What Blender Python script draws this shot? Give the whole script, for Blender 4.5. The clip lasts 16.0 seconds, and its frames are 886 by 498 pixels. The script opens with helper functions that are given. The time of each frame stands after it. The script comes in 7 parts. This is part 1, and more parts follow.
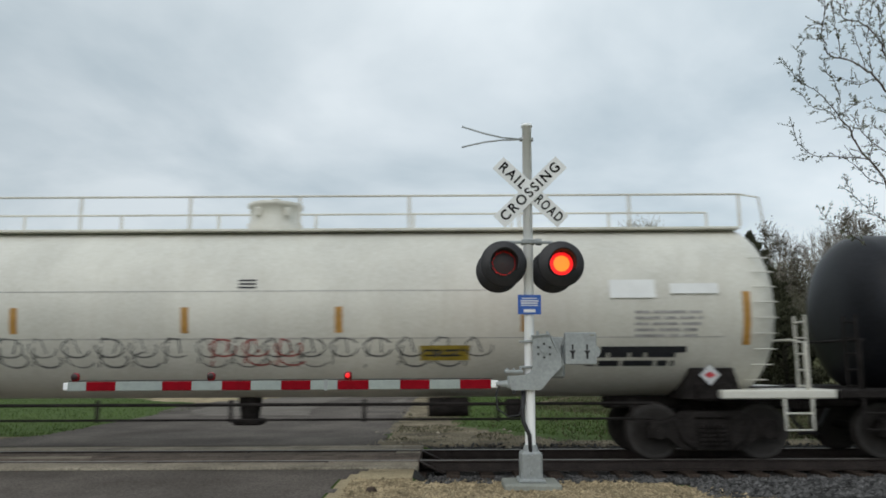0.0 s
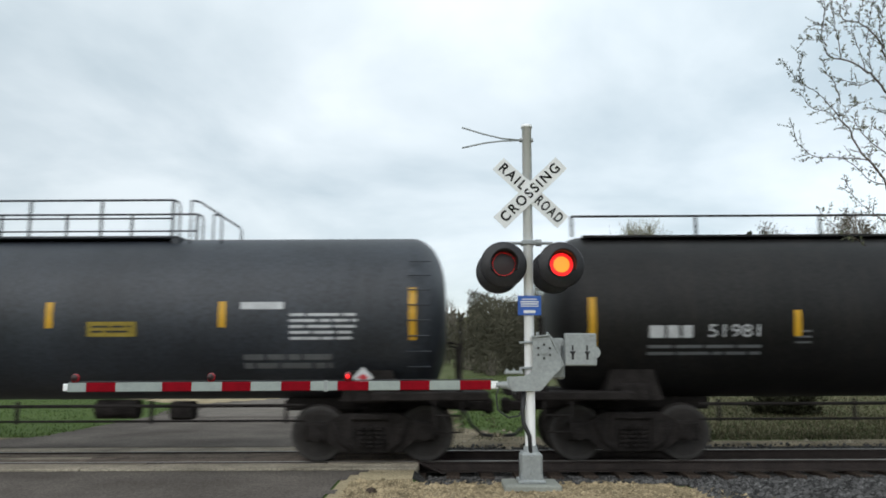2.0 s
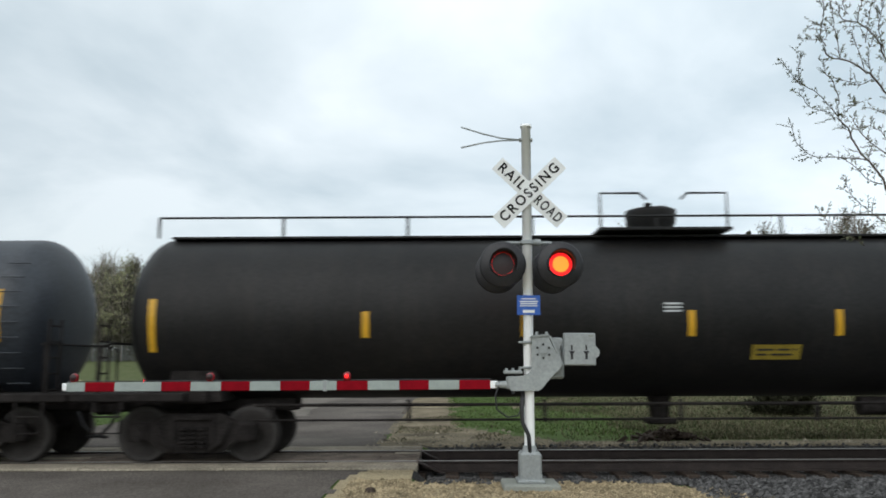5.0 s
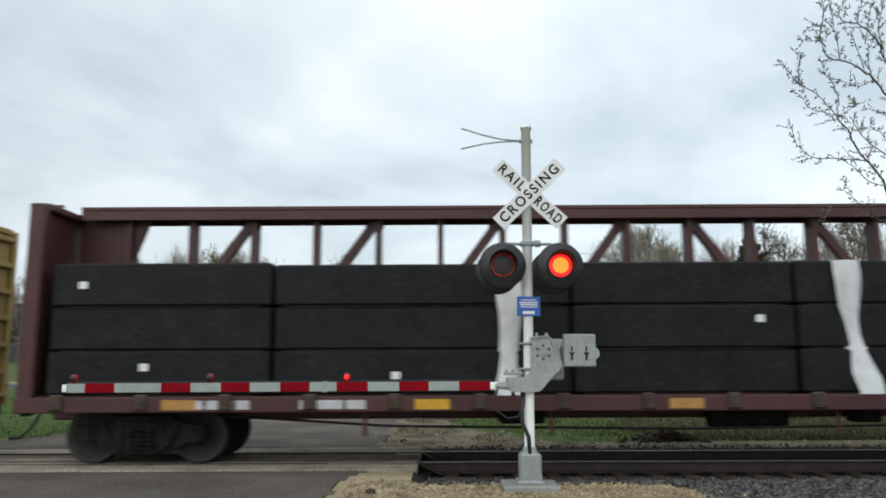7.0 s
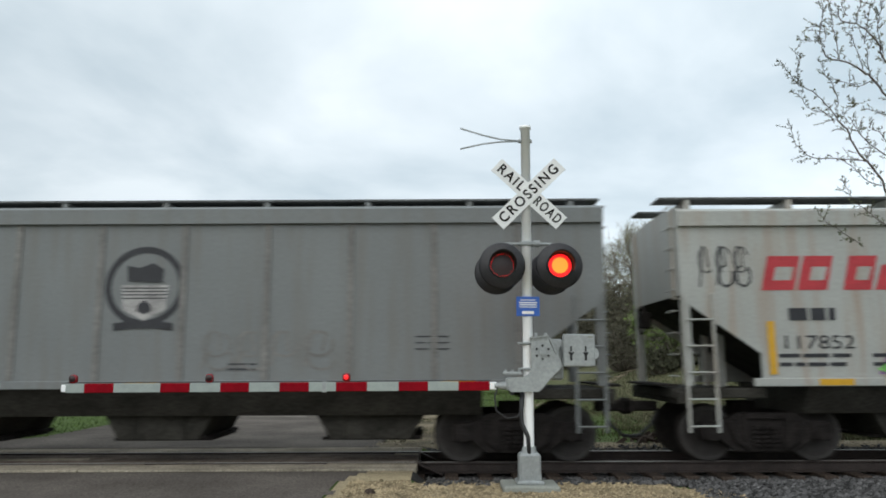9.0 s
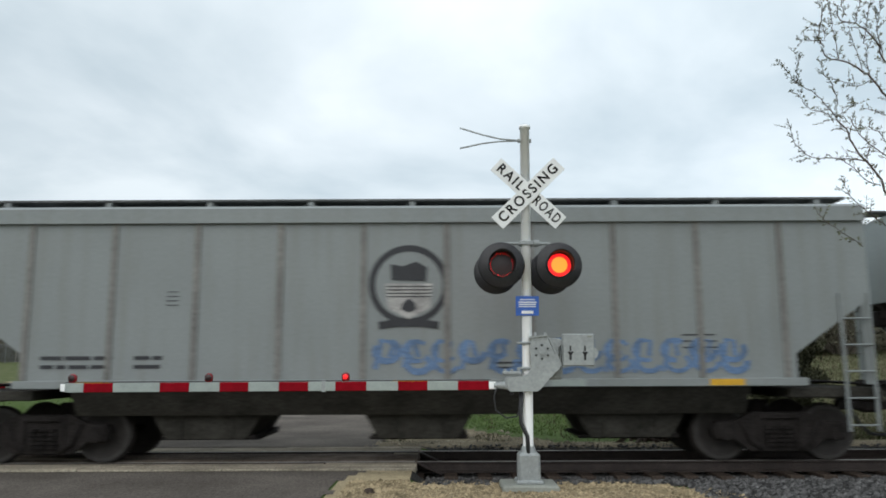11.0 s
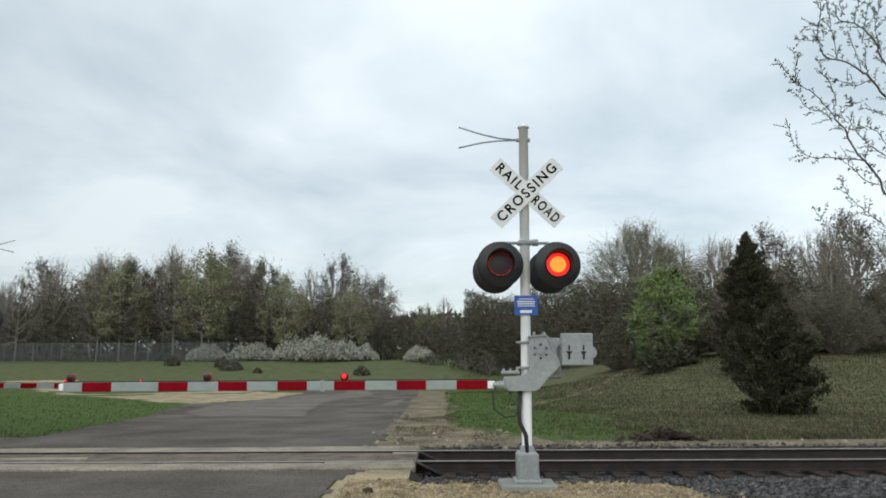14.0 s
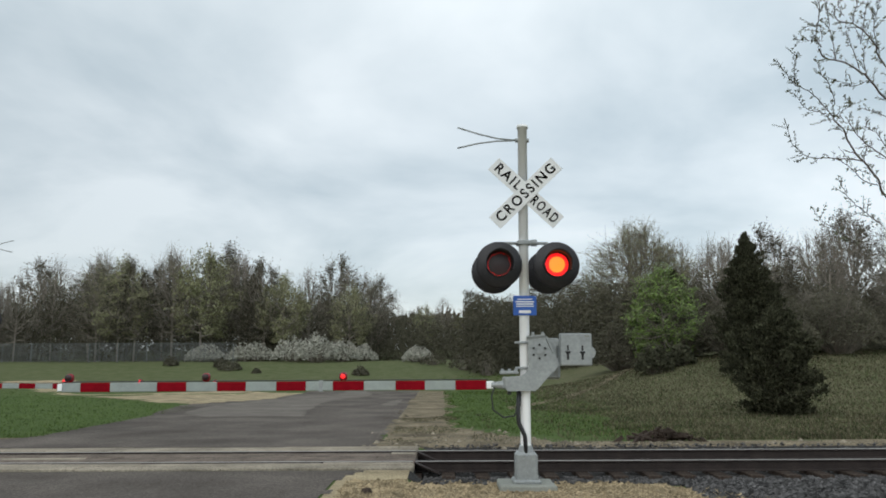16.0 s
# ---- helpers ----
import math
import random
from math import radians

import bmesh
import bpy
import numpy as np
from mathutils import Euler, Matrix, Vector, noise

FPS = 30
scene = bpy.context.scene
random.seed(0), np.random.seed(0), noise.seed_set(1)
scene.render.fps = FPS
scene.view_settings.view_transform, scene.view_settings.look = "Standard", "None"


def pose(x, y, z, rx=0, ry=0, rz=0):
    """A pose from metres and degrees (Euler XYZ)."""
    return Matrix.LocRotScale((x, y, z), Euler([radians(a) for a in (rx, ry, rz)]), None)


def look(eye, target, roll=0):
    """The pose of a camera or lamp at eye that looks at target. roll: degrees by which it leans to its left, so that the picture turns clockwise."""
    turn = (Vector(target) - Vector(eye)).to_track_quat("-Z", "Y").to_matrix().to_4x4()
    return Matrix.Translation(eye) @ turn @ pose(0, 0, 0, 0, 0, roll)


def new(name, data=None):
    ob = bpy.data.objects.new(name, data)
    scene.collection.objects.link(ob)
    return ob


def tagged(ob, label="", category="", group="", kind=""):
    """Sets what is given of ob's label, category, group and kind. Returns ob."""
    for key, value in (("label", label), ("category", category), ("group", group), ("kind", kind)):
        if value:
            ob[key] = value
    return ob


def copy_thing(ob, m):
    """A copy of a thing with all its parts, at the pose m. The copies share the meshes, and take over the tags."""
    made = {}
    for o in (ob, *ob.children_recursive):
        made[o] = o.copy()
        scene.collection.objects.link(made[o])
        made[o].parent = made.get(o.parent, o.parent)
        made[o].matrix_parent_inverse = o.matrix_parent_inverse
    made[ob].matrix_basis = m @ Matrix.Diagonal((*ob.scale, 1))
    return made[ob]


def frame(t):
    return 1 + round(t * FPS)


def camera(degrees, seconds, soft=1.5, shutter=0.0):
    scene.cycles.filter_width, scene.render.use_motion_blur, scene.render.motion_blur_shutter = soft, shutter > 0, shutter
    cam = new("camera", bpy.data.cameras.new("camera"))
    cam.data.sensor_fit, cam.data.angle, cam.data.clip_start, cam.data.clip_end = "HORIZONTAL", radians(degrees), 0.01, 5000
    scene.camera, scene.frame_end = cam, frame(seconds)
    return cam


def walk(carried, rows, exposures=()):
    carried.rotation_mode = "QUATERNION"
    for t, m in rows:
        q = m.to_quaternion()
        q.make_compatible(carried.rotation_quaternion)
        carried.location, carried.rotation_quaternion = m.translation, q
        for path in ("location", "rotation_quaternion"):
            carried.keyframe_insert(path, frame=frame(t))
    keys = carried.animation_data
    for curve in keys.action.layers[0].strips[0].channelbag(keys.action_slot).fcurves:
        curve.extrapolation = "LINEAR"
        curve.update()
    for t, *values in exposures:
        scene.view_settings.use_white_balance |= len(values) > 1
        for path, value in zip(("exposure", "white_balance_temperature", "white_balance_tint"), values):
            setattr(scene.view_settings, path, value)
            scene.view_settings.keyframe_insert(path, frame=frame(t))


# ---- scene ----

# ---- camera ----
cam = camera(61.04, 16.0, soft=1.8, shutter=0.12)
DRIFT = [(0.0, 6, -1.5), (0.5, 6, 0), (1.0, 6, 0.3), (1.5, 6, -1.3), (2.0, 6, 0), (2.5, 6, -1), (3.0, 6, -1.3), (3.5, 5.5, -1.5),
         (6.0, 4.5, 0), (6.5, 4.5, 0), (7.0, 4.5, 1.5), (7.5, 4.2, 1.5), (8.0, 3, -1.2), (8.5, 3, 0), (9.0, 3.4, 1.5),
         (11.5, 1.2, 0), (12.0, 0, -1), (12.5, 1, -1.7), (13.0, 1, -1), (13.5, 0.5, 0), (14.0, 0, -0.3), (14.5, 0, -1),
         (15.0, 0, 0), (15.5, -0.3, 0), (16.0, -2, 0)]
STEP = 57.3 / 1330
rows = [(t, pose(0, 0, 1.64, 90 + 8.636 + b * STEP, 0.25, a * STEP)) for t, a, b in DRIFT]
walk(cam, rows, [(0, -0.38), (0.3, -0.5), (0.5, -0.55), (1.0, -0.12), (1.5, -0.06), (13.2, -0.05), (13.5, 0.03), (14.0, -0.12), (14.5, -0.2), (16.0, -0.23)])

# ---- world and sun ----
world = bpy.data.worlds.new("overcast")
scene.world = world
world.use_nodes = True
wt = world.node_tree
wt.nodes.clear()


def wn(kind, **kw):
    n = wt.nodes.new(kind)
    for k, v in kw.items():
        n.inputs[k].default_value = v
    return n


SUN_EL, SUN_ROT = radians(36), radians(203)
sky = wt.nodes.new("ShaderNodeTexSky")
sky.sky_type, sky.sun_disc = "NISHITA", False
sky.sun_elevation, sky.sun_rotation = SUN_EL, SUN_ROT
co = wt.nodes.new("ShaderNodeTexCoord")
sep = wt.nodes.new("ShaderNodeSeparateXYZ")
wt.links.new(co.outputs["Generated"], sep.inputs[0])
zmax = wt.nodes.new("ShaderNodeMath")
zmax.operation = "ADD"
zmax.inputs[1].default_value = 0.22
wt.links.new(sep.outputs["Z"], zmax.inputs[0])
cx = wt.nodes.new("ShaderNodeMath")
cx.operation = "DIVIDE"
cy = wt.nodes.new("ShaderNodeMath")
cy.operation = "DIVIDE"
for n, ax in ((cx, "X"), (cy, "Y")):
    wt.links.new(sep.outputs[ax], n.inputs[0])
    wt.links.new(zmax.outputs[0], n.inputs[1])
comb = wt.nodes.new("ShaderNodeCombineXYZ")
wt.links.new(cx.outputs[0], comb.inputs[0])
wt.links.new(cy.outputs[0], comb.inputs[1])
clouds = wn("ShaderNodeTexNoise", Scale=1.1, Detail=6.0, Roughness=0.5, Distortion=0.3)
wt.links.new(comb.outputs[0], clouds.inputs["Vector"])
ramp = wt.nodes.new("ShaderNodeValToRGB")
ramp.color_ramp.elements[0].position, ramp.color_ramp.elements[0].color = 0.34, (0.565, 0.66, 0.70, 1)
ramp.color_ramp.elements[1].position, ramp.color_ramp.elements[1].color = 0.60, (0.97, 1.04, 1.06, 1)
wt.links.new(clouds.outputs[0], ramp.inputs[0])
b_sky = wn("ShaderNodeBackground", Strength=0.03)
b_cloud = wn("ShaderNodeBackground", Strength=0.98)
wt.links.new(sky.outputs[0], b_sky.inputs[0])
dome = wt.nodes.new("ShaderNodeMapRange")
dome.inputs[1].default_value, dome.inputs[2].default_value = 0.0, 0.55
dome.inputs[3].default_value, dome.inputs[4].default_value = 0.74, 1.12
east = wt.nodes.new("ShaderNodeMath")
east.operation = "MULTIPLY_ADD"
east.inputs[1].default_value = 0.22
wt.links.new(sep.outputs["X"], east.inputs[0])
wt.links.new(sep.outputs["Z"], east.inputs[2])
wt.links.new(east.outputs[0], dome.inputs[0])
lift_ = wt.nodes.new("ShaderNodeMixRGB")
lift_.blend_type = "MULTIPLY"
lift_.inputs[0].default_value = 1.0
wt.links.new(ramp.outputs[0], lift_.inputs[1])
wt.links.new(dome.outputs[0], lift_.inputs[2])
wt.links.new(lift_.outputs[0], b_cloud.inputs[0])
addn = wt.nodes.new("ShaderNodeAddShader")
wt.links.new(b_sky.outputs[0], addn.inputs[0])
wt.links.new(b_cloud.outputs[0], addn.inputs[1])
wout = wt.nodes.new("ShaderNodeOutputWorld")
wt.links.new(addn.outputs[0], wout.inputs[0])

sun = new("sun", bpy.data.lights.new("sun", "SUN"))
sun.data.energy, sun.data.angle, sun.data.color = 0.9, radians(60), (1.0, 0.97, 0.93)
sun.matrix_world = look((-25, -60, 48), (0, 0, 0))

# ---- materials ----
MATS = {}


def mat(name, color, rough=0.6, metal=0.0, var=0.25, scale=3.0, fine=40.0, bump=0.1, streak=0.0, tint=None, glow=0.0, island=0.0):
    """Painted or raw surface with two scales of variation; streak: vertical run marks of the colour tint."""
    if name in MATS:
        return MATS[name]
    m = bpy.data.materials.new(name)
    m.use_nodes = True
    nt = m.node_tree
    bs = nt.nodes["Principled BSDF"]
    bs.inputs["Roughness"].default_value, bs.inputs["Metallic"].default_value = rough, metal
    tc = nt.nodes.new("ShaderNodeTexCoord")
    big = nt.nodes.new("ShaderNodeTexNoise")
    big.inputs["Scale"].default_value, big.inputs["Detail"].default_value = scale, 5.0
    fin = nt.nodes.new("ShaderNodeTexNoise")
    fin.inputs["Scale"].default_value, fin.inputs["Detail"].default_value = fine, 3.0
    nt.links.new(tc.outputs["Object"], big.inputs["Vector"])
    nt.links.new(tc.outputs["Object"], fin.inputs["Vector"])
    if rough > 0.84:
        bs.inputs["Specular IOR Level"].default_value = 0.06
    span = nt.nodes.new("ShaderNodeMapRange")
    span.inputs[1].default_value, span.inputs[2].default_value = 0.32, 0.68
    nt.links.new(big.outputs[0], span.inputs[0])
    span2 = nt.nodes.new("ShaderNodeMapRange")
    span2.inputs[1].default_value, span2.inputs[2].default_value = 0.28, 0.72
    nt.links.new(fin.outputs[0], span2.inputs[0])
    a = nt.nodes.new("ShaderNodeMixRGB")
    dark = [c * (1 - var) for c in color]
    lite = [min(1, c * (1 + var * 0.8)) for c in color]
    a.inputs[1].default_value, a.inputs[2].default_value = (*dark, 1), (*lite, 1)
    nt.links.new(span.outputs[0], a.inputs[0])
    b = nt.nodes.new("ShaderNodeMixRGB")
    b.blend_type = "OVERLAY"
    b.inputs[0].default_value = min(1.0, var * 1.2)
    nt.links.new(a.outputs[0], b.inputs[1])
    nt.links.new(span2.outputs[0], b.inputs[2])
    last = b.outputs[0]
    if streak > 0:
        mp = nt.nodes.new("ShaderNodeMapping")
        mp.inputs["Scale"].default_value = (3.2, 3.2, 0.28)
        nt.links.new(tc.outputs["Object"], mp.inputs[0])
        st = nt.nodes.new("ShaderNodeTexNoise")
        st.inputs["Scale"].default_value, st.inputs["Detail"].default_value = 1.6, 6.0
        nt.links.new(mp.outputs[0], st.inputs["Vector"])
        rp = nt.nodes.new("ShaderNodeMapRange")
        rp.inputs[1].default_value, rp.inputs[2].default_value = 0.48, 0.75
        rp.inputs[4].default_value = streak
        nt.links.new(st.outputs[0], rp.inputs[0])
        c = nt.nodes.new("ShaderNodeMixRGB")
        c.inputs[2].default_value = (*(tint or dark), 1)
        nt.links.new(rp.outputs[0], c.inputs[0])
        nt.links.new(last, c.inputs[1])
        last = c.outputs[0]
    if island > 0:
        ge = nt.nodes.new("ShaderNodeNewGeometry")
        mr = nt.nodes.new("ShaderNodeMapRange")
        mr.inputs[3].default_value, mr.inputs[4].default_value = 1 - island, 1 + island
        nt.links.new(ge.outputs["Random Per Island"], mr.inputs[0])
        d = nt.nodes.new("ShaderNodeMixRGB")
        d.blend_type = "MULTIPLY"
        d.inputs[0].default_value = 1.0
        nt.links.new(last, d.inputs[1])
        nt.links.new(mr.outputs[0], d.inputs[2])
        last = d.outputs[0]
    nt.links.new(last, bs.inputs["Base Color"])
    if bump > 0:
        bp = nt.nodes.new("ShaderNodeBump")
        bp.inputs["Strength"].default_value, bp.inputs["Distance"].default_value = bump, 0.02
        nt.links.new(fin.outputs[0], bp.inputs["Height"])
        nt.links.new(bp.outputs[0], bs.inputs["Normal"])
    if glow > 0:
        bs.inputs["Emission Color"].default_value = (*color, 1)
        bs.inputs["Emission Strength"].default_value = glow
    MATS[name] = m
    return m


M_STEEL = mat("galvanised_steel", (0.31, 0.33, 0.33), 0.45, 0.2, 0.10, 4, 25, 0.03)
M_ALU = mat("aluminium_pole", (0.94, 0.95, 0.95), 0.3, 0.08, 0.04, 3, 80, 0.04)
M_WHITE = mat("sign_white", (0.78, 0.79, 0.78), 0.5, 0, 0.06, 3, 40, 0.02)
M_BLACK = mat("sign_black", (0.012, 0.012, 0.013), 0.5, 0, 0.2, 5, 40, 0.02)
M_HOOD = mat("lamp_black", (0.014, 0.013, 0.016), 0.45, 0, 0.3, 5, 40, 0.05)
M_REDTAPE = mat("reflective_red", (0.23, 0.005, 0.012), 0.86, 0, 0.12, 8, 60, 0.03)
M_WHITETAPE = mat("reflective_white", (0.33, 0.37, 0.35), 0.86, 0, 0.08, 8, 60, 0.03)
M_BLUE = mat("sign_blue", (0.02, 0.10, 0.42), 0.4, 0, 0.08, 6, 60, 0.02)
M_RED_GLOW = mat("lit_red_lens", (1.0, 0.012, 0.014), 0.4, 0, 0.0, 5, 40, 0, glow=1.25)
M_ORANGE_GLOW = mat("lit_lamp_core", (1.0, 0.20, 0.02), 0.4, 0, 0.0, 5, 40, 0, glow=1.75)
M_RED_DARK = mat("unlit_red_lens", (0.022, 0.004, 0.005), 0.35, 0, 0.1, 5, 40, 0.05)
M_RED_LAMP = mat("red_lamp_shell", (0.22, 0.01, 0.015), 0.25, 0, 0.1, 5, 40, 0.05)
M_CONC = mat("concrete", (0.27, 0.28, 0.25), 0.85, 0, 0.1, 2, 50, 0.25)
M_RUBBER = mat("black_cable", (0.02, 0.02, 0.022), 0.55, 0, 0.2, 5, 60, 0.05)
M_ASPH = mat("old_asphalt", (0.122, 0.106, 0.093), 0.95, 0, 0.32, 0.5, 30, 0.5)
M_PATCH = mat("worn_asphalt", (0.165, 0.147, 0.128), 0.93, 0, 0.2, 0.8, 60, 0.4)
M_GRAVEL = mat("tan_gravel", (0.34, 0.28, 0.18), 0.95, 0, 0.35, 1.2, 45, 0.6)
M_BALLAST = mat("grey_ballast", (0.085, 0.083, 0.082), 0.9, 0, 0.35, 9, 60, 0.5, island=0.6)
M_DIRT = mat("bare_dirt", (0.190, 0.158, 0.108), 0.95, 0, 0.45, 1.1, 25, 0.7)
M_RAIL = mat("rusty_rail", (0.036, 0.027, 0.024), 0.75, 0.3, 0.3, 5, 60, 0.2)
M_RAILTOP = mat("polished_railhead", (0.33, 0.31, 0.29), 0.5, 0.6, 0.1, 3, 60, 0.04)
M_TIE = mat("creosote_tie", (0.055, 0.042, 0.034), 0.9, 0, 0.35, 4, 30, 0.4)
M_TIMBER = mat("weathered_crossing_timber", (0.165, 0.135, 0.112), 0.9, 0, 0.35, 2.5, 30, 0.5)
M_PALETIMBER = mat("bleached_crossing_timber", (0.29, 0.255, 0.20), 0.9, 0, 0.3, 1.2, 30, 0.5)
M_BARK = mat("bark", (0.10, 0.083, 0.07), 0.9, 0, 0.3, 6, 40, 0.3)
M_TWIG = mat("twigs", (0.235, 0.21, 0.178), 0.9, 0, 0.25, 3, 40, 0.1, island=0.3)
M_BUD = mat("young_leaf_buds", (0.235, 0.24, 0.13), 0.85, 0, 0.3, 2, 30, 0.1, island=0.4)
M_LEAF = mat("spring_green_leaves", (0.125, 0.19, 0.035), 0.65, 0, 0.3, 2, 30, 0.1, island=0.4)
M_NEEDLE = mat("cedar_needles", (0.058, 0.060, 0.038), 0.95, 0, 0.35, 2, 30, 0.2, island=0.5)
M_BLOSSOM = mat("pale_blossom", (0.34, 0.335, 0.28), 0.8, 0, 0.2, 2, 30, 0.1, island=0.3)
M_SCRUB = mat("scrub", (0.084, 0.080, 0.056), 0.95, 0, 0.35, 0.3, 30, 0.0, island=0.28)
M_BUDGREY = mat("near_tree_buds", (0.11, 0.12, 0.065), 0.8, 0, 0.3, 3, 30, 0.1, island=0.4)


# ---- mesh building ----
class Geo:
    """Collects faces of one part."""

    def __init__(self):
        self.v, self.f, self.s, self.m = [], [], [], []

    def add(self, pts, faces, smooth=False, slot=0):
        n = len(self.v)
        self.v.extend([tuple(p) for p in pts])
        for f in faces:
            self.f.append([n + i for i in f])
            self.s.append(smooth)
            self.m.append(slot)
        return self

    def box(self, c, size, bev=0.0, rot=None, slot=0):
        hx, hy, hz = size[0] / 2, size[1] / 2, size[2] / 2
        c = Vector(c)
        if bev <= 0:
            pts = [Vector((x * hx, y * hy, z * hz)) for z in (-1, 1) for y in (-1, 1) for x in (-1, 1)]
            fs = [(0, 2, 3, 1), (4, 5, 7, 6), (0, 1, 5, 4), (2, 6, 7, 3), (0, 4, 6, 2), (1, 3, 7, 5)]
        else:
            b = min(bev, hx * 0.9, hy * 0.9, hz * 0.9)
            pts, idx = [], {}
            for z in (-1, 1):
                for y in (-1, 1):
                    for x in (-1, 1):
                        for ax in range(3):
                            p = [x * (hx - b), y * (hy - b), z * (hz - b)]
                            p[ax] = (x * hx, y * hy, z * hz)[ax]
                            idx[x, y, z, ax] = len(pts)
                            pts.append(Vector(p))
            fs = []
            for ax in range(3):
                u, w = [(1, 2), (2, 0), (0, 1)][ax]
                for sgn in (-1, 1):
                    ring = []
                    for a, d in ((-1, -1), (1, -1), (1, 1), (-1, 1)):
                        k = [0, 0, 0]
                        k[ax], k[u], k[w] = sgn, a, d
                        ring.append(idx[k[0], k[1], k[2], ax])
                    fs.append(ring if sgn > 0 else ring[::-1])
                for a in (-1, 1):
                    for d in (-1, 1):
                        k0, k1 = [0, 0, 0], [0, 0, 0]
                        k0[ax], k0[u], k0[w] = -1, a, d
                        k1[ax], k1[u], k1[w] = 1, a, d
                        q = [idx[(*k0, u)], idx[(*k1, u)], idx[(*k1, w)], idx[(*k0, w)]]
                        fs.append(q if a * d > 0 else q[::-1])
            for z in (-1, 1):
                for y in (-1, 1):
                    for x in (-1, 1):
                        q = [idx[x, y, z, 0], idx[x, y, z, 1], idx[x, y, z, 2]]
                        fs.append(q if x * y * z > 0 else q[::-1])
        if rot is not None:
            pts = [rot @ p for p in pts]
        return self.add([c + p for p in pts], fs, False, slot)

    def cyl(self, p0, p1, r0, r1=None, n=10, caps=True, slot=0):
        r1 = r0 if r1 is None else r1
        p0, p1 = Vector(p0), Vector(p1)
        ax = (p1 - p0).normalized()
        u = ax.orthogonal().normalized()
        w = ax.cross(u)
        pts = []
        for p, r in ((p0, r0), (p1, r1)):
            for i in range(n):
                a = 2 * math.pi * i / n
                pts.append(p + (u * math.cos(a) + w * math.sin(a)) * r)
        self.add(pts, [(i, (i + 1) % n, n + (i + 1) % n, n + i) for i in range(n)], n > 4, slot)
        if caps:
            self.add(pts[:n], [list(range(n))[::-1]], False, slot)
            self.add(pts[n:], [list(range(n))], False, slot)
        return self

    def tube(self, path, r, n=6, r1=None, slot=0):
        path = [Vector(p) for p in path]
        k = len(path)
        r1 = r if r1 is None else r1
        pts = []
        u = None
        for i, p in enumerate(path):
            d = (path[min(i + 1, k - 1)] - path[max(i - 1, 0)]).normalized()
            u = d.orthogonal().normalized() if u is None else (u - d * u.dot(d)).normalized()
            w = d.cross(u)
            rr = r + (r1 - r) * i / max(1, k - 1)
            pts += [p + (u * math.cos(2 * math.pi * j / n) + w * math.sin(2 * math.pi * j / n)) * rr for j in range(n)]
        fs = [(i * n + j, i * n + (j + 1) % n, (i + 1) * n + (j + 1) % n, (i + 1) * n + j) for i in range(k - 1) for j in range(n)]
        fs += [list(range(n))[::-1], [(k - 1) * n + j for j in range(n)]]
        return self.add(pts, fs, n > 4, slot)

    def lathe(self, prof, axis="x", c=(0, 0, 0), n=48, slot=0):
        """prof: (along, radius) pairs turned about an axis through c."""
        pts = []
        for a, r in prof:
            for j in range(n):
                t = 2 * math.pi * j / n
                q = {"x": (a, r * math.cos(t), r * math.sin(t)), "y": (r * math.sin(t), a, r * math.cos(t)),
                     "z": (r * math.cos(t), r * math.sin(t), a)}[axis]
                pts.append((c[0] + q[0], c[1] + q[1], c[2] + q[2]))
        k = len(prof)
        fs = [(i * n + j, i * n + (j + 1) % n, (i + 1) * n + (j + 1) % n, (i + 1) * n + j) for i in range(k - 1) for j in range(n)]
        return self.add(pts, fs, True, slot)

    def prism(self, poly, y0, y1, slot=0):
        """poly: (x, z) outline, pushed from y0 to y1."""
        n = len(poly)
        a = [(x, y0, z) for x, z in poly]
        b = [(x, y1, z) for x, z in poly]
        self.add(a + b, [(i, (i + 1) % n, n + (i + 1) % n, n + i) for i in range(n)], False, slot)
        self.add(a, [list(range(n))[::-1]], False, slot)
        return self.add(b, [list(range(n))], False, slot)

    def prism_x(self, poly, x0, x1, slot=0):
        """poly: (y, z) outline, pushed from x0 to x1."""
        n = len(poly)
        a = [(x0, y, z) for y, z in poly]
        b = [(x1, y, z) for y, z in poly]
        self.add(a + b, [(i, (i + 1) % n, n + (i + 1) % n, n + i) for i in range(n)], False, slot)
        self.add(a, [list(range(n))[::-1]], False, slot)
        return self.add(b, [list(range(n))], False, slot)

    def mesh(self, name, mats):
        me = bpy.data.meshes.new(name)
        me.from_pydata(self.v, [], self.f)
        for m in (mats if isinstance(mats, (list, tuple)) else [mats]):
            me.materials.append(m)
        me.polygons.foreach_set("use_smooth", self.s)
        me.polygons.foreach_set("material_index", self.m)
        me.update()
        return me


def part(name, geo, mats, parent=None, label=""):
    me = geo if isinstance(geo, bpy.types.Mesh) else geo.mesh(name, mats)
    ob = new(name, me)
    if parent is not None:
        ob.parent = parent
    if label:
        tagged(ob, label)
    return ob


def thing(name, label, category, group="", kind=""):
    return tagged(new(name), label, category, group, kind)


def text_mesh(body, size, mat_, depth=0.0, bold=0.0, spacing=1.0):
    cu = bpy.data.curves.new("lettering", "FONT")
    cu.body, cu.size, cu.align_x, cu.align_y, cu.extrude, cu.offset = body, size, "CENTER", "CENTER", depth, bold
    cu.space_character = spacing
    tmp = new("lettering", cu)
    bpy.context.view_layer.update()
    me = bpy.data.meshes.new_from_object(tmp)
    bpy.data.objects.remove(tmp)
    me.materials.clear()
    me.materials.append(mat_)
    return me


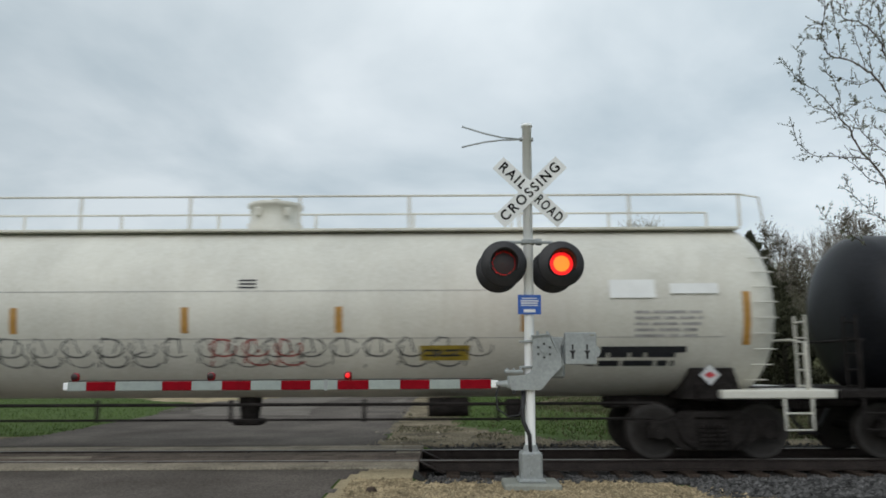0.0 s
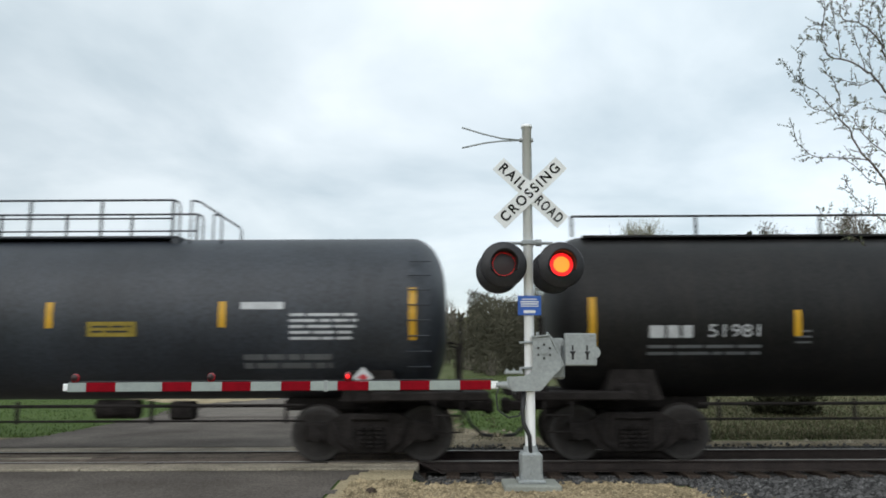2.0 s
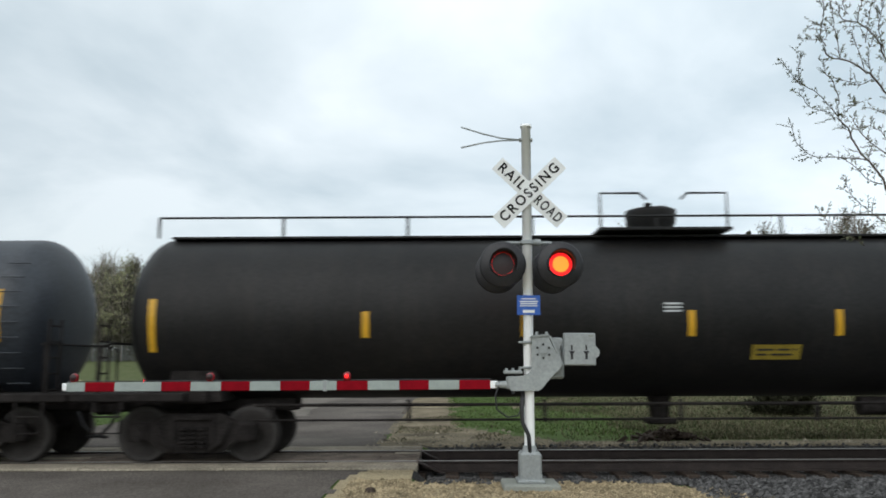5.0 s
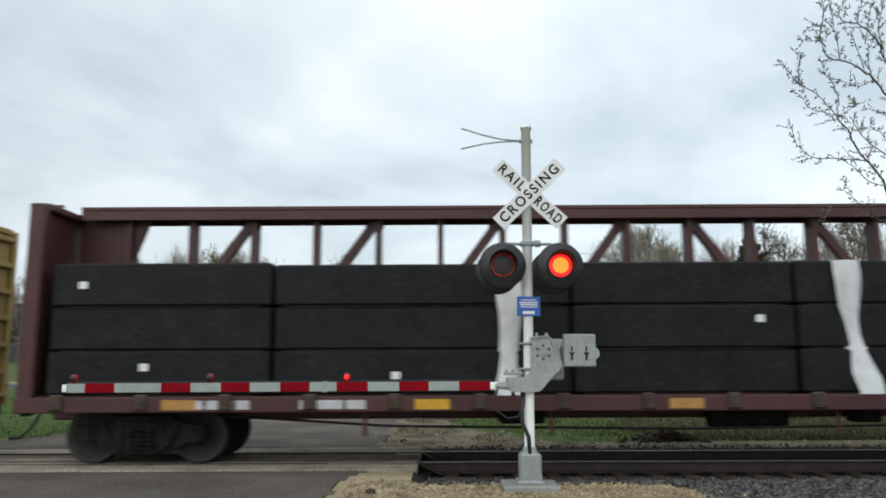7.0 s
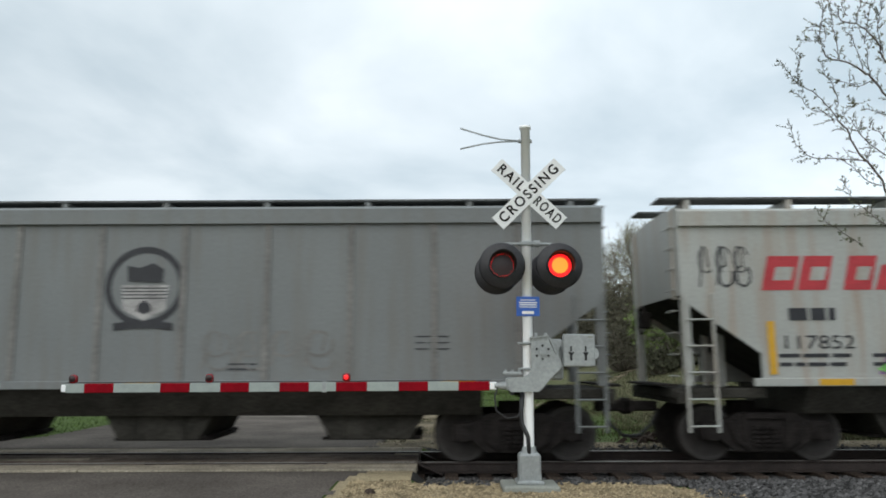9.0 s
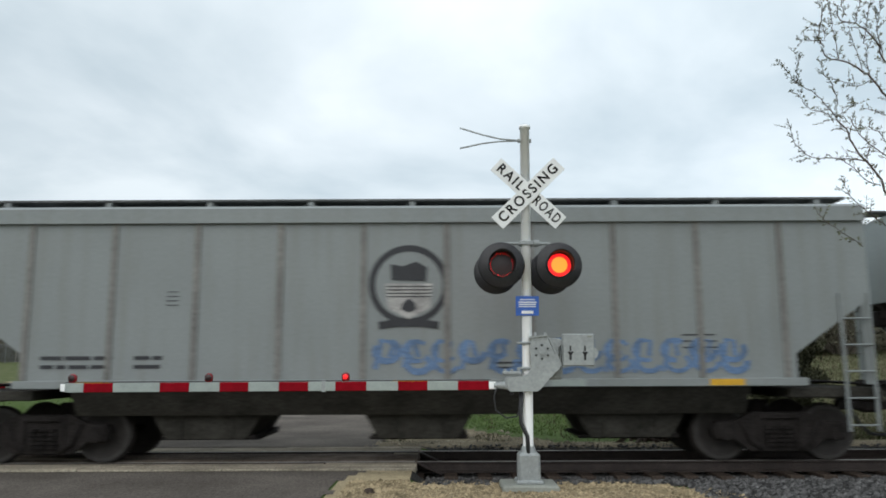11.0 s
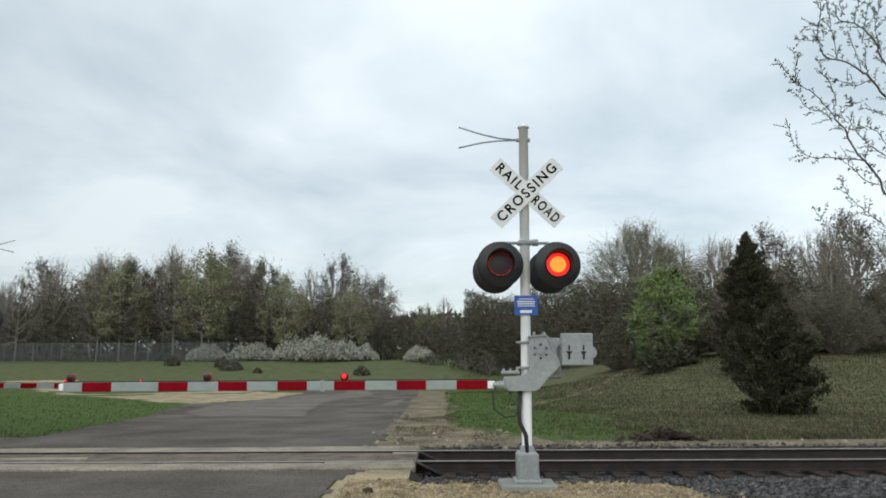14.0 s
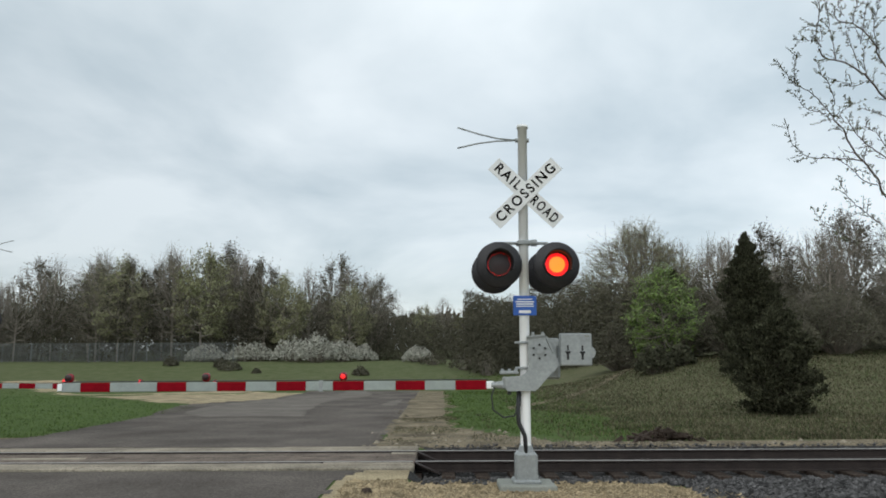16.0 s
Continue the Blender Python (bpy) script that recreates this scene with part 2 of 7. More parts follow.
def upright(me, f):
    """Stand flat lettering up: (x, y) to (x, f(z), z)."""
    for v in me.vertices:
        x, z = v.co.x, v.co.y
        v.co = f(x, z)
    me.update()
    return me


# ---- ground ----
TY, ZR = 13.67, 0.03
GAUGE = 0.755


def ss(a, b, x):
    t = min(1.0, max(0.0, (x - a) / (b - a)))
    return t * t * (3 - 2 * t)


def hgt(x, y):
    """Height of the ground."""
    z = 2.3 * ss(21, 46, y) * ss(2.5, 19, x)
    z += 1.9 * ss(46, 74, y) * (1 - ss(0, 14, x))
    z += 2.0 * ss(74, 130, y)
    far_side = ss(17, 26, abs(y - TY))
    z += far_side * 0.12 * noise.noise((x * 0.13, y * 0.13, 0.3)) * (0.3 if -11 < x < 0.5 else 1.0)
    if x > -0.5 or x < -11.5:
        z -= 0.22 * ss(10.7, 11.6, y) * (1 - ss(15.0, 15.7, y))
    else:
        z -= 0.22 * ss(12.0, 12.1, y) * (1 - ss(15.2, 15.3, y))
    return z


def sheet(name, xs, ys, lift, m, inside=None):
    g = Geo()
    idx = {}
    for j, y in enumerate(ys):
        for i, x in enumerate(xs):
            idx[i, j] = len(g.v)
            g.v.append((x, y, hgt(x, y) + lift))
    for j in range(len(ys) - 1):
        for i in range(len(xs) - 1):
            if inside and not inside((xs[i] + xs[i + 1]) / 2, (ys[j] + ys[j + 1]) / 2):
                continue
            g.f.append([idx[i, j], idx[i + 1, j], idx[i + 1, j + 1], idx[i, j + 1]])
            g.s.append(True)
            g.m.append(0)
    return part(name, g, m)


def steps(a, b, d):
    n = max(1, round((b - a) / d))
    return [a + (b - a) * i / n for i in range(n + 1)]


def grass_material():
    m = bpy.data.materials.new("meadow")
    m.use_nodes = True
    nt = m.node_tree
    bs = nt.nodes["Principled BSDF"]
    bs.inputs["Roughness"].default_value, bs.inputs["Specular IOR Level"].default_value = 0.95, 0.1
    tc = nt.nodes.new("ShaderNodeTexCoord")
    sp = nt.nodes.new("ShaderNodeSeparateXYZ")
    nt.links.new(tc.outputs["Object"], sp.inputs[0])
    n1 = nt.nodes.new("ShaderNodeTexNoise")
    n1.inputs["Scale"].default_value, n1.inputs["Detail"].default_value = 0.35, 6
    n2 = nt.nodes.new("ShaderNodeTexNoise")
    n2.inputs["Scale"].default_value, n2.inputs["Detail"].default_value = 14, 4
    for n in (n1, n2):
        nt.links.new(tc.outputs["Object"], n.inputs["Vector"])
    ad = nt.nodes.new("ShaderNodeMath")
    ad.operation = "MULTIPLY_ADD"
    ad.inputs[1].default_value, ad.inputs[2].default_value = 9.0, -4.5
    nt.links.new(n1.outputs[0], ad.inputs[0])
    sm = nt.nodes.new("ShaderNodeMath")
    nt.links.new(ad.outputs[0], sm.inputs[0])
    nt.links.new(sp.outputs["X"], sm.inputs[1])
    mr = nt.nodes.new("ShaderNodeMapRange")
    mr.inputs[1].default_value, mr.inputs[2].default_value = 3.2, 7.5
    nt.links.new(sm.outputs[0], mr.inputs[0])
    gr = nt.nodes.new("ShaderNodeMixRGB")
    gr.inputs[1].default_value, gr.inputs[2].default_value = (0.050, 0.086, 0.022, 1), (0.092, 0.128, 0.040, 1)
    dr = nt.nodes.new("ShaderNodeMixRGB")
    dr.inputs[1].default_value, dr.inputs[2].default_value = (0.070, 0.086, 0.036, 1), (0.165, 0.152, 0.092, 1)
    hi = nt.nodes.new("ShaderNodeMapRange")
    hi.inputs[1].default_value, hi.inputs[2].default_value = 0.34, 0.66
    n3 = nt.nodes.new("ShaderNodeTexNoise")
    n3.inputs["Scale"].default_value, n3.inputs["Detail"].default_value = 1.3, 8
    nt.links.new(tc.outputs["Object"], n3.inputs["Vector"])
    av = nt.nodes.new("ShaderNodeMath")
    av.operation = "MULTIPLY_ADD"
    av.inputs[1].default_value = 0.5
    hf = nt.nodes.new("ShaderNodeMath")
    hf.operation = "MULTIPLY"
    hf.inputs[1].default_value = 0.5
    nt.links.new(n3.outputs[0], hf.inputs[0])
    nt.links.new(n2.outputs[0], av.inputs[0])
    nt.links.new(hf.outputs[0], av.inputs[2])
    nt.links.new(av.outputs[0], hi.inputs[0])
    for n in (gr, dr):
        nt.links.new(hi.outputs[0], n.inputs[0])
    # the far bank is drier than the verge
    yb = nt.nodes.new("ShaderNodeMath")
    nt.links.new(ad.outputs[0], yb.inputs[0])
    nt.links.new(sp.outputs["Y"], yb.inputs[1])
    bank = nt.nodes.new("ShaderNodeMapRange")
    bank.inputs[1].default_value, bank.inputs[2].default_value, bank.inputs[4].default_value = 40.0, 56.0, 0.62
    nt.links.new(yb.outputs[0], bank.inputs[0])
    hi_dry = nt.nodes.new("ShaderNodeMath")
    hi_dry.operation = "MAXIMUM"
    nt.links.new(bank.outputs[0], hi_dry.inputs[0])
    nt.links.new(mr.outputs[0], hi_dry.inputs[1])
    mx = nt.nodes.new("ShaderNodeMixRGB")
    nt.links.new(hi_dry.outputs[0], mx.inputs[0])
    nt.links.new(gr.outputs[0], mx.inputs[1])
    nt.links.new(dr.outputs[0], mx.inputs[2])
    nt.links.new(mx.outputs[0], bs.inputs["Base Color"])
    bp = nt.nodes.new("ShaderNodeBump")
    bp.inputs["Strength"].default_value, bp.inputs["Distance"].default_value = 0.8, 0.05
    nt.links.new(n2.outputs[0], bp.inputs["Height"])
    nt.links.new(bp.outputs[0], bs.inputs["Normal"])
    return m


M_GRASS = grass_material()
XS = steps(-600, -60, 30) + steps(-60, -14, 2)[1:] + steps(-14, 14, 0.25)[1:] + steps(14, 60, 2)[1:] + steps(60, 600, 30)[1:]
YS = steps(-200, 4, 17) + steps(4, 8, 1)[1:] + steps(8, 17, 0.1)[1:] + steps(17, 40, 0.8)[1:] + steps(40, 140, 4)[1:] + steps(140, 900, 60)[1:]
tagged(sheet("ground", XS, YS, 0.0, M_GRASS), "spring grass ground, green beside the road and dry on the slope", "ground", kind="structure")


def wob(x, y, s=1.1, a=0.35):
    return a * noise.noise((x * s, y * s, 4.2))


def road_in(x, y):
    left = -9.3 - 1.1 * ss(22, 31, y) + 2.4 * ss(31, 37, y) - 1.6 * (1 - ss(15, 18, y)) * ss(14, 15, y)
    right = -1.52 + 0.28 * ss(10.6, 12.2, y) - 0.1 * ss(13, 16, y)
    return left + wob(x, y, 0.7, 0.25) < x < right + wob(x, y, 1.7, 0.16)


RX = steps(-13, 1, 0.11)
tagged(sheet("road_near", RX, steps(-30, 5, 5) + steps(5, 12.12, 0.16)[1:], 0.012, M_ASPH, road_in), "worn brown-grey asphalt road with ragged edge", "road", kind="structure")
tagged(sheet("road_far", RX, steps(15.2, 30, 0.16) + steps(30, 47, 1.0)[1:], 0.012, M_ASPH, road_in), "worn asphalt road leading away beyond the tracks", "road", kind="structure")
tagged(sheet("road_worn_lane", steps(-9, -1, 0.13), steps(24, 46, 0.5), 0.02, M_PATCH,
             lambda x, y: noise.noise((x * 0.5, y * 0.11, 1.7)) > 0.06 and road_in(x - 0.4, y) and road_in(x + 0.4, y)),
       "pale worn asphalt patches on the road", "road", kind="structure")
tagged(sheet("gravel_drive", steps(-60, -7, 0.6), steps(27, 90, 0.6), 0.008, M_GRAVEL,
             lambda x, y: 31.6 + 1.09 * (-10.6 - x) + wob(x, y, 0.4, 0.8) < y < min(55.0, 48.8 - 0.42 * (x + 21) if x > -21 else 48.8 - 1.13 * (x + 21)) + wob(x, y, 0.4, 0.8)),
       "tan gravel drive joining the road", "gravel drive", kind="structure")
tagged(sheet("gravel_pad", steps(-2, 6, 0.1), steps(4, 12.1, 0.1), 0.006, M_GRAVEL,
             lambda x, y: -1.5 < x < 3.9 - 1.3 * ss(9.6, 11, y) + wob(x, y, 1.3, 0.9) and y < 10.95 - 0.25 * max(0, x - 1.4) + wob(x, y, 1.6, 0.35) or (-1.5 < x < -0.45 and y < 12.05)),
       "tan gravel shoulder around the signal base", "gravel", kind="structure")
tagged(sheet("dirt_verge", steps(-2, 60, 0.25), steps(15.25, 21, 0.12), 0.007, M_DIRT,
             lambda x, y: (x > -1.6 and y < 16.2 + wob(x, y, 0.9, 0.35) + 3.4 * (1 - ss(0.0, 2.6, x)) * (1 if x > -1.2 else 0))),
       "bare sandy dirt strip behind the track", "dirt", kind="structure")
tagged(sheet("road_shoulder", steps(-1.6, 1.2, 0.14), steps(18, 46, 0.3), 0.009, M_DIRT, lambda x, y: -1.5 < x < 0.25 + wob(x, y, 0.6, 0.5)),
       "sandy shoulder along the road edge", "dirt", kind="structure")
tagged(sheet("dirt_verge_left", steps(-40, -8.6, 0.3), steps(15.25, 19, 0.15), 0.007, M_DIRT,
             lambda x, y: y < 17.4 + wob(x, y, 0.6, 0.7)), "bare dirt strip behind the track", "dirt", kind="structure")


tagged(sheet("hill_path", steps(2.4, 12, 0.2), steps(27, 48, 0.3), 0.012, M_DIRT, lambda x, y: abs(y - 29.5 - (x - 3.2) * 2.0) < 0.55 + wob(x, y, 0.5, 0.5)),
       "sandy footpath climbing the slope", "path", kind="structure")


def gravel_stones():
    rng = random.Random(15)
    g = Geo()
    for _ in range(16000):
        x, y = rng.uniform(-1.4, 4.4), 8.9 + 2.2 * rng.random()
        if y > 10.95 - 0.25 * max(0, x - 1.4) + wob(x, y, 1.6, 0.35) or not -1.35 < x < 3.9 - 1.3 * ss(9.6, 11, y) + wob(x, y, 1.3, 0.9):
            continue
        r = rng.uniform(0.008, 0.022) if rng.random() < 0.96 else rng.uniform(0.03, 0.05)
        z = hgt(x, y) + 0.006
        a = rng.uniform(0, 6.28)
        ca, sa = math.cos(a) * r, math.sin(a) * r
        g.add([(x + ca, y + sa, z), (x - sa, y + ca, z), (x - ca, y - sa, z), (x + sa, y - ca, z), (x, y, z + r * 0.8)], [(0, 1, 4), (1, 2, 4), (2, 3, 4), (3, 0, 4)])
    tagged(part("gravel_stones", g, mat("tan_pebbles", (0.27, 0.215, 0.135), 0.95, 0, 0.3, 3, 40, 0.2, island=0.5)), "loose tan gravel pebbles on the shoulder", "gravel", kind="stuff")
    st = Geo().lathe([(-0.02, 0.06), (0.02, 0.075), (0.06, 0.055), (0.075, 0.001)], "z", (-0.97, 9.95, 0), 9)
    tagged(part("stone", st, M_TIE), "single dark stone lying on the gravel", "stone")


gravel_stones()


def verge_stones():
    """Pebbles and crumbs of asphalt strewn on the sandy verge behind the track."""
    rng = random.Random(16)
    g = Geo()
    for _ in range(1900):
        x = rng.uniform(-1.6, 5.0) if rng.random() < 0.8 else rng.uniform(5, 16)
        y = 15.35 + (4.6 * (1 - ss(0.0, 3.0, x)) + 0.8) * rng.random() ** 1.2
        if rng.random() < 0.12:
            x, y = -1.35 + rng.gauss(0, 0.15), rng.uniform(16, 28)
        r = rng.uniform(0.010, 0.026) if rng.random() < 0.96 else rng.uniform(0.04, 0.08)
        z = hgt(x, y) + 0.006
        a = rng.uniform(0, 6.28)
        ca, sa = math.cos(a) * r, math.sin(a) * r
        g.add([(x + ca, y + sa, z), (x - sa, y + ca, z), (x - ca, y - sa, z), (x + sa, y - ca, z), (x, y, z + r * 0.8)], [(0, 1, 4), (1, 2, 4), (2, 3, 4), (3, 0, 4)])
    tagged(part("verge_stones", g, mat("mixed_pebbles", (0.20, 0.175, 0.135), 0.95, 0, 0.35, 3, 40, 0.2, island=0.7)), "mixed pebbles strewn on the sandy verge", "gravel", kind="stuff")


verge_stones()


def grass_blades(name, label, seed, n, zone, low, high, m):
    rng = random.Random(seed)
    g = Geo()
    for _ in range(n):
        x, y = zone(rng)
        if x is None:
            continue
        h = rng.uniform(low, high)
        a = rng.uniform(0, 6.28)
        w = 0.005 + 0.0005 * y
        dx, dy = math.cos(a) * w, math.sin(a) * w
        z = hgt(x, y) - 0.02
        lx, ly = rng.gauss(0, 0.35) * h, rng.gauss(0, 0.35) * h
        g.add([(x - dx, y - dy, z), (x + dx, y + dy, z), (x + lx, y + ly, z + h)], [(0, 1, 2)])
    tagged(part(name, g, m), label, "grass", kind="stuff")


def dry_zone(rng):
    y = 16.4 + 28 * rng.random() ** 1.3
    x = rng.uniform(2.6, 4 + y * 0.62)
    edge = 4.6 + 2.2 * noise.noise((y * 0.2, 3.1, 0)) - 0.5
    if x < edge and rng.random() < 0.85:
        return None, None
    return x, y


def green_zone(rng):
    y = 17.5 + 40 * rng.random() ** 1.5
    if rng.random() < 0.5:
        x = rng.uniform(0.1, 5.6)
        return (x, y) if y > 20.4 - x * 1.35 + noise.noise((x, y * 0.5, 2)) and noise.noise((x * 0.6, y * 0.25, 5)) > -0.75 + 0.5 * abs(x - 2.2) / 2.8 else (None, None)
    x = rng.uniform(-9.5 - y * 0.5, -9.2)
    return (None, None) if y > 31.0 + 1.09 * (-10.6 - x) else (x, y)


M_DRYBLADE = mat("dry_grass_blades", (0.138, 0.122, 0.080), 0.9, 0, 0.35, 0.5, 8, 0, island=0.55)
M_OLIVEBLADE = mat("olive_grass_blades", (0.068, 0.082, 0.038), 0.9, 0, 0.35, 0.5, 8, 0, island=0.5)
M_GREENBLADE = mat("green_grass_blades", (0.078, 0.118, 0.034), 0.9, 0, 0.3, 0.5, 8, 0, island=0.45)
grass_blades("dry_grass", "tall dry straw-coloured grass on the slope", 61, 60000, dry_zone, 0.03, 0.13, M_DRYBLADE)
grass_blades("olive_grass", "new olive grass among the dry stalks", 62, 60000, dry_zone, 0.03, 0.12, M_OLIVEBLADE)
grass_blades("green_grass", "short fresh green grass beside the road", 63, 46000, green_zone, 0.03, 0.09, M_GREENBLADE)


def tuft_zone(rng):
    x = rng.uniform(-1.2, 3.5)
    y = rng.uniform(16.2, 26)
    return (x, y) if noise.noise((x * 0.9, y * 0.5, 6)) > 0.0 and x < 1.0 + 0.5 * rng.random() else (None, None)


grass_blades("verge_grass", "sparse straw and olive grass on the sandy verge", 64, 9000, tuft_zone, 0.03, 0.10, M_DRYBLADE)
grass_blades("verge_grass", "sparse new grass on the sandy verge", 65, 9000, tuft_zone, 0.03, 0.08, M_OLIVEBLADE)


def debris():
    rng = random.Random(71)
    g = Geo()
    for _ in range(70):
        x, y = 4.65 + rng.gauss(0, 0.42), 16.3 + rng.gauss(0, 0.15)
        z = 0.02 + max(0, 0.2 - abs(x - 4.65) * 0.22) * rng.random()
        g.box((x, y, z), (rng.uniform(0.08, 0.4), rng.uniform(0.04, 0.1), rng.uniform(0.03, 0.09)), 0.008, Euler((rng.gauss(0, 0.4), rng.gauss(0, 0.4), rng.uniform(0, 3))).to_matrix())
    tagged(part("debris_pile", g, M_TIE), "low pile of broken dark ties and dirt clods", "debris", kind="stuff")


debris()


def ballast():
    rng = random.Random(5)
    g = Geo()
    for _ in range(20000):
        x = rng.uniform(-0.3, 9.5) if rng.random() < 0.8 else rng.uniform(9.5, 22)
        y = rng.uniform(9.4 if x > 3.2 else 10.55, 12.65) if rng.random() < 0.75 else rng.uniform(13.1, 15.6)
        if y < 11.0 and x < 2.6 and rng.random() < 0.8:
            continue
        r = rng.uniform(0.022, 0.05)
        z = hgt(x, y) + r * 0.35
        a = rng.uniform(0, 6.28)
        ca, sa = math.cos(a) * r, math.sin(a) * r
        k = rng.uniform(0.6, 1.0)
        pts = [(x + ca, y + sa, z), (x - sa * k, y + ca * k, z + r * 0.2), (x - ca, y - sa, z), (x + sa * k, y - ca * k, z - r * 0.1),
               (x + r * 0.2, y - r * 0.15, z + r * rng.uniform(0.5, 0.9)), (x, y, z - r * 0.6)]
        g.add(pts, [(0, 1, 4), (1, 2, 4), (2, 3, 4), (3, 0, 4), (1, 0, 5), (2, 1, 5), (3, 2, 5), (0, 3, 5)])
    return tagged(part("ballast_stones", g, M_BALLAST), "loose dark grey crushed stone ballast beside the rails", "ballast", kind="stuff")


M_BED = mat("ballast_bed", (0.050, 0.048, 0.046), 0.95, 0, 0.4, 16, 55, 0.8)
tagged(sheet("ballast_bed", steps(-300, -20, 20) + steps(-20, -11.2, 0.8)[1:] + steps(-0.5, 20, 0.25) + steps(20, 400, 20)[1:], steps(7.5, 10.4, 0.3) + steps(10.4, 15.5, 0.12)[1:], 0.009, M_BED,
             lambda x, y: (x > -0.45 or x < -11) and y > 10.95 - 0.25 * max(0, x - 1.4) + wob(x, y, 1.6, 0.35) - 1.9 * ss(2.6, 5, x)),
       "dark crushed stone ballast bed under the rails", "ballast", kind="structure")
ballast()


# ---- track ----
def rail(y, name):
    ob = thing(name, "rusty steel rail with polished head", "rail", "rails of the track", "structure")
    prof = [(-0.07, -0.18), (0.07, -0.18), (0.07, -0.165), (0.012, -0.145), (0.01, -0.045), (0.036, -0.03), (0.036, -0.006), (-0.036, -0.006), (-0.036, -0.03), (-0.01, -0.045), (-0.012, -0.145), (-0.07, -0.165)]
    part("rail_body", Geo().prism_x([(y + a, ZR + b) for a, b in prof], -400, 500), M_RAIL, ob)
    part("rail_head", Geo().prism_x([(y - 0.034, ZR - 0.006), (y + 0.034, ZR - 0.006), (y + 0.026, ZR), (y - 0.026, ZR)], -400, 500), M_RAILTOP, ob, "polished bright running surface")


rail(TY - GAUGE, "rail")
rail(TY + GAUGE, "rail")


def ties():
    g = Geo().box((0, TY, ZR - 0.255), (0.22, 2.6, 0.15), 0.01)
    me = g.mesh("railway_tie", M_TIE)
    rng = random.Random(8)
    for k in range(-28, 100):
        x = k * 0.55 + 0.1
        if -11.3 < x < -0.6:
            continue
        o = part("railway_tie", me, None)
        o.location = (x, rng.uniform(-0.05, 0.05), rng.uniform(-0.008, 0.008))
        tagged(o, "dark creosoted wooden tie set in ballast", "railway tie", "ties of the track", "structure")


ties()


def crossing():
    base = thing("crossing_deck", "weathered timber plank crossing between and beside the rails", "crossing deck", kind="structure")
    rng = random.Random(3)
    bands = [12.11, 12.46, 12.80]
    bands_in = [13.02, 13.31, 13.60, 13.89, 14.18]
    bands_out = [14.56, 14.87, 15.18]
    for bs in (bands, bands_in, bands_out):
        for y0, y1 in zip(bs, bs[1:]):
            x = -11.3 - rng.uniform(0, 1.0)
            while x < -0.5:
                L = rng.uniform(2.2, 3.4)
                x1 = min(x + L, -0.45)
                if x1 - x > 0.3:
                    w = y1 - y0 - 0.022
                    part("plank", Geo().box(((x + x1) / 2, (y0 + y1) / 2, ZR - 0.05 + rng.uniform(-0.012, 0.004)), (x1 - x - 0.015, w, 0.1), 0.012),
                         M_PALETIMBER if y0 < 12.7 or y0 > 14.5 or rng.random() < 0.25 else M_TIMBER, base)
                x = x1
    part("deck_bed", Geo().box((-6.0, TY, -0.14), (11.1, 3.1, 0.12)), M_BED, base)
    for y in (TY - GAUGE - 0.13, TY - GAUGE + 0.17, TY + GAUGE - 0.17):
        rot = Matrix.Rotation(radians(24), 3, "Y")
        part("deflector_plate", Geo().box((-0.27, y, ZR - 0.09), (0.48, 0.16, 0.025), 0.005, rot), M_RAIL, base, "sloped rusty steel deflector plate")
    part("end_plate", Geo().box((-0.47, TY - 0.2, ZR - 0.05), (0.03, 1.75, 0.13), 0.005), M_TIMBER, base)


crossing()


# ---- crossing signal ----
def lamp_head(ob, x, y, z, face):
    """One flashing lamp; face -1 looks to -y. Returns the pivoting reflector."""
    hd = part("lamp_background", Geo().lathe([(0.02, 0.001), (0.02, 0.300), (0.0, 0.315), (-0.02, 0.300), (-0.02, 0.105), (-0.02, 0.001)], "y", (x, y, z), 40), M_HOOD, ob, "round black target board")
    g = Geo()
    n = 18
    pts = []
    for i in range(n + 1):
        a = radians(-25 + 230 * i / n)
        for d, r in ((0.0, 0.172), (0.26 - 0.05 * abs(math.cos(a)), 0.182)):
            pts.append((x + r * math.cos(a), y + face * (0.02 + d), z + r * math.sin(a)))
    k = len(pts)
    pts += [(p[0] + 0.012 * (p[0] - x) / 0.18, p[1], p[2] + 0.012 * (p[2] - z) / 0.18) for p in pts]
    fs = []
    for i in range(n):
        fs += [(2 * i, 2 * i + 1, 2 * i + 3, 2 * i + 2), (k + 2 * i, k + 2 * i + 2, k + 2 * i + 3, k + 2 * i + 1), (2 * i + 1, k + 2 * i + 1, k + 2 * i + 3, 2 * i + 3)]
    part("hood", g.add(pts, fs, True), M_HOOD, hd, "black visor over the lens")
    part("housing", Geo().lathe([(-face * 0.02, 0.15), (-face * 0.16, 0.13), (-face * 0.22, 0.05), (-face * 0.22, 0.001)], "y", (x, y, z), 24), M_HOOD, hd)
    part("lens_ring", Geo().lathe([(face * 0.02, 0.172), (face * 0.05, 0.170), (face * 0.05, 0.158), (face * 0.02, 0.156)], "y", (x, y, z), 28), M_HOOD, hd)
    rf = part("lens", Geo().lathe([(-0.004, 0.108), (0.0, 0.154)], "y", (0, 0, 0), 28), M_RED_GLOW, ob, "red signal lens")
    part("lens_core", Geo().lathe([(-0.012, 0.001), (-0.010, 0.07), (-0.004, 0.108)], "y", (0, 0, 0), 28), M_ORANGE_GLOW, rf, "glowing orange centre")
    part("lens_back", Geo().lathe([(0.004, 0.152), (0.010, 0.07), (0.012, 0.001)], "y", (0, 0, 0), 28), M_RED_DARK, rf, "dark red glass")
    rf.matrix_local = pose(x, y + face * 0.045, z, 0, 0, 180)
    return rf


DROOP = 0.0108


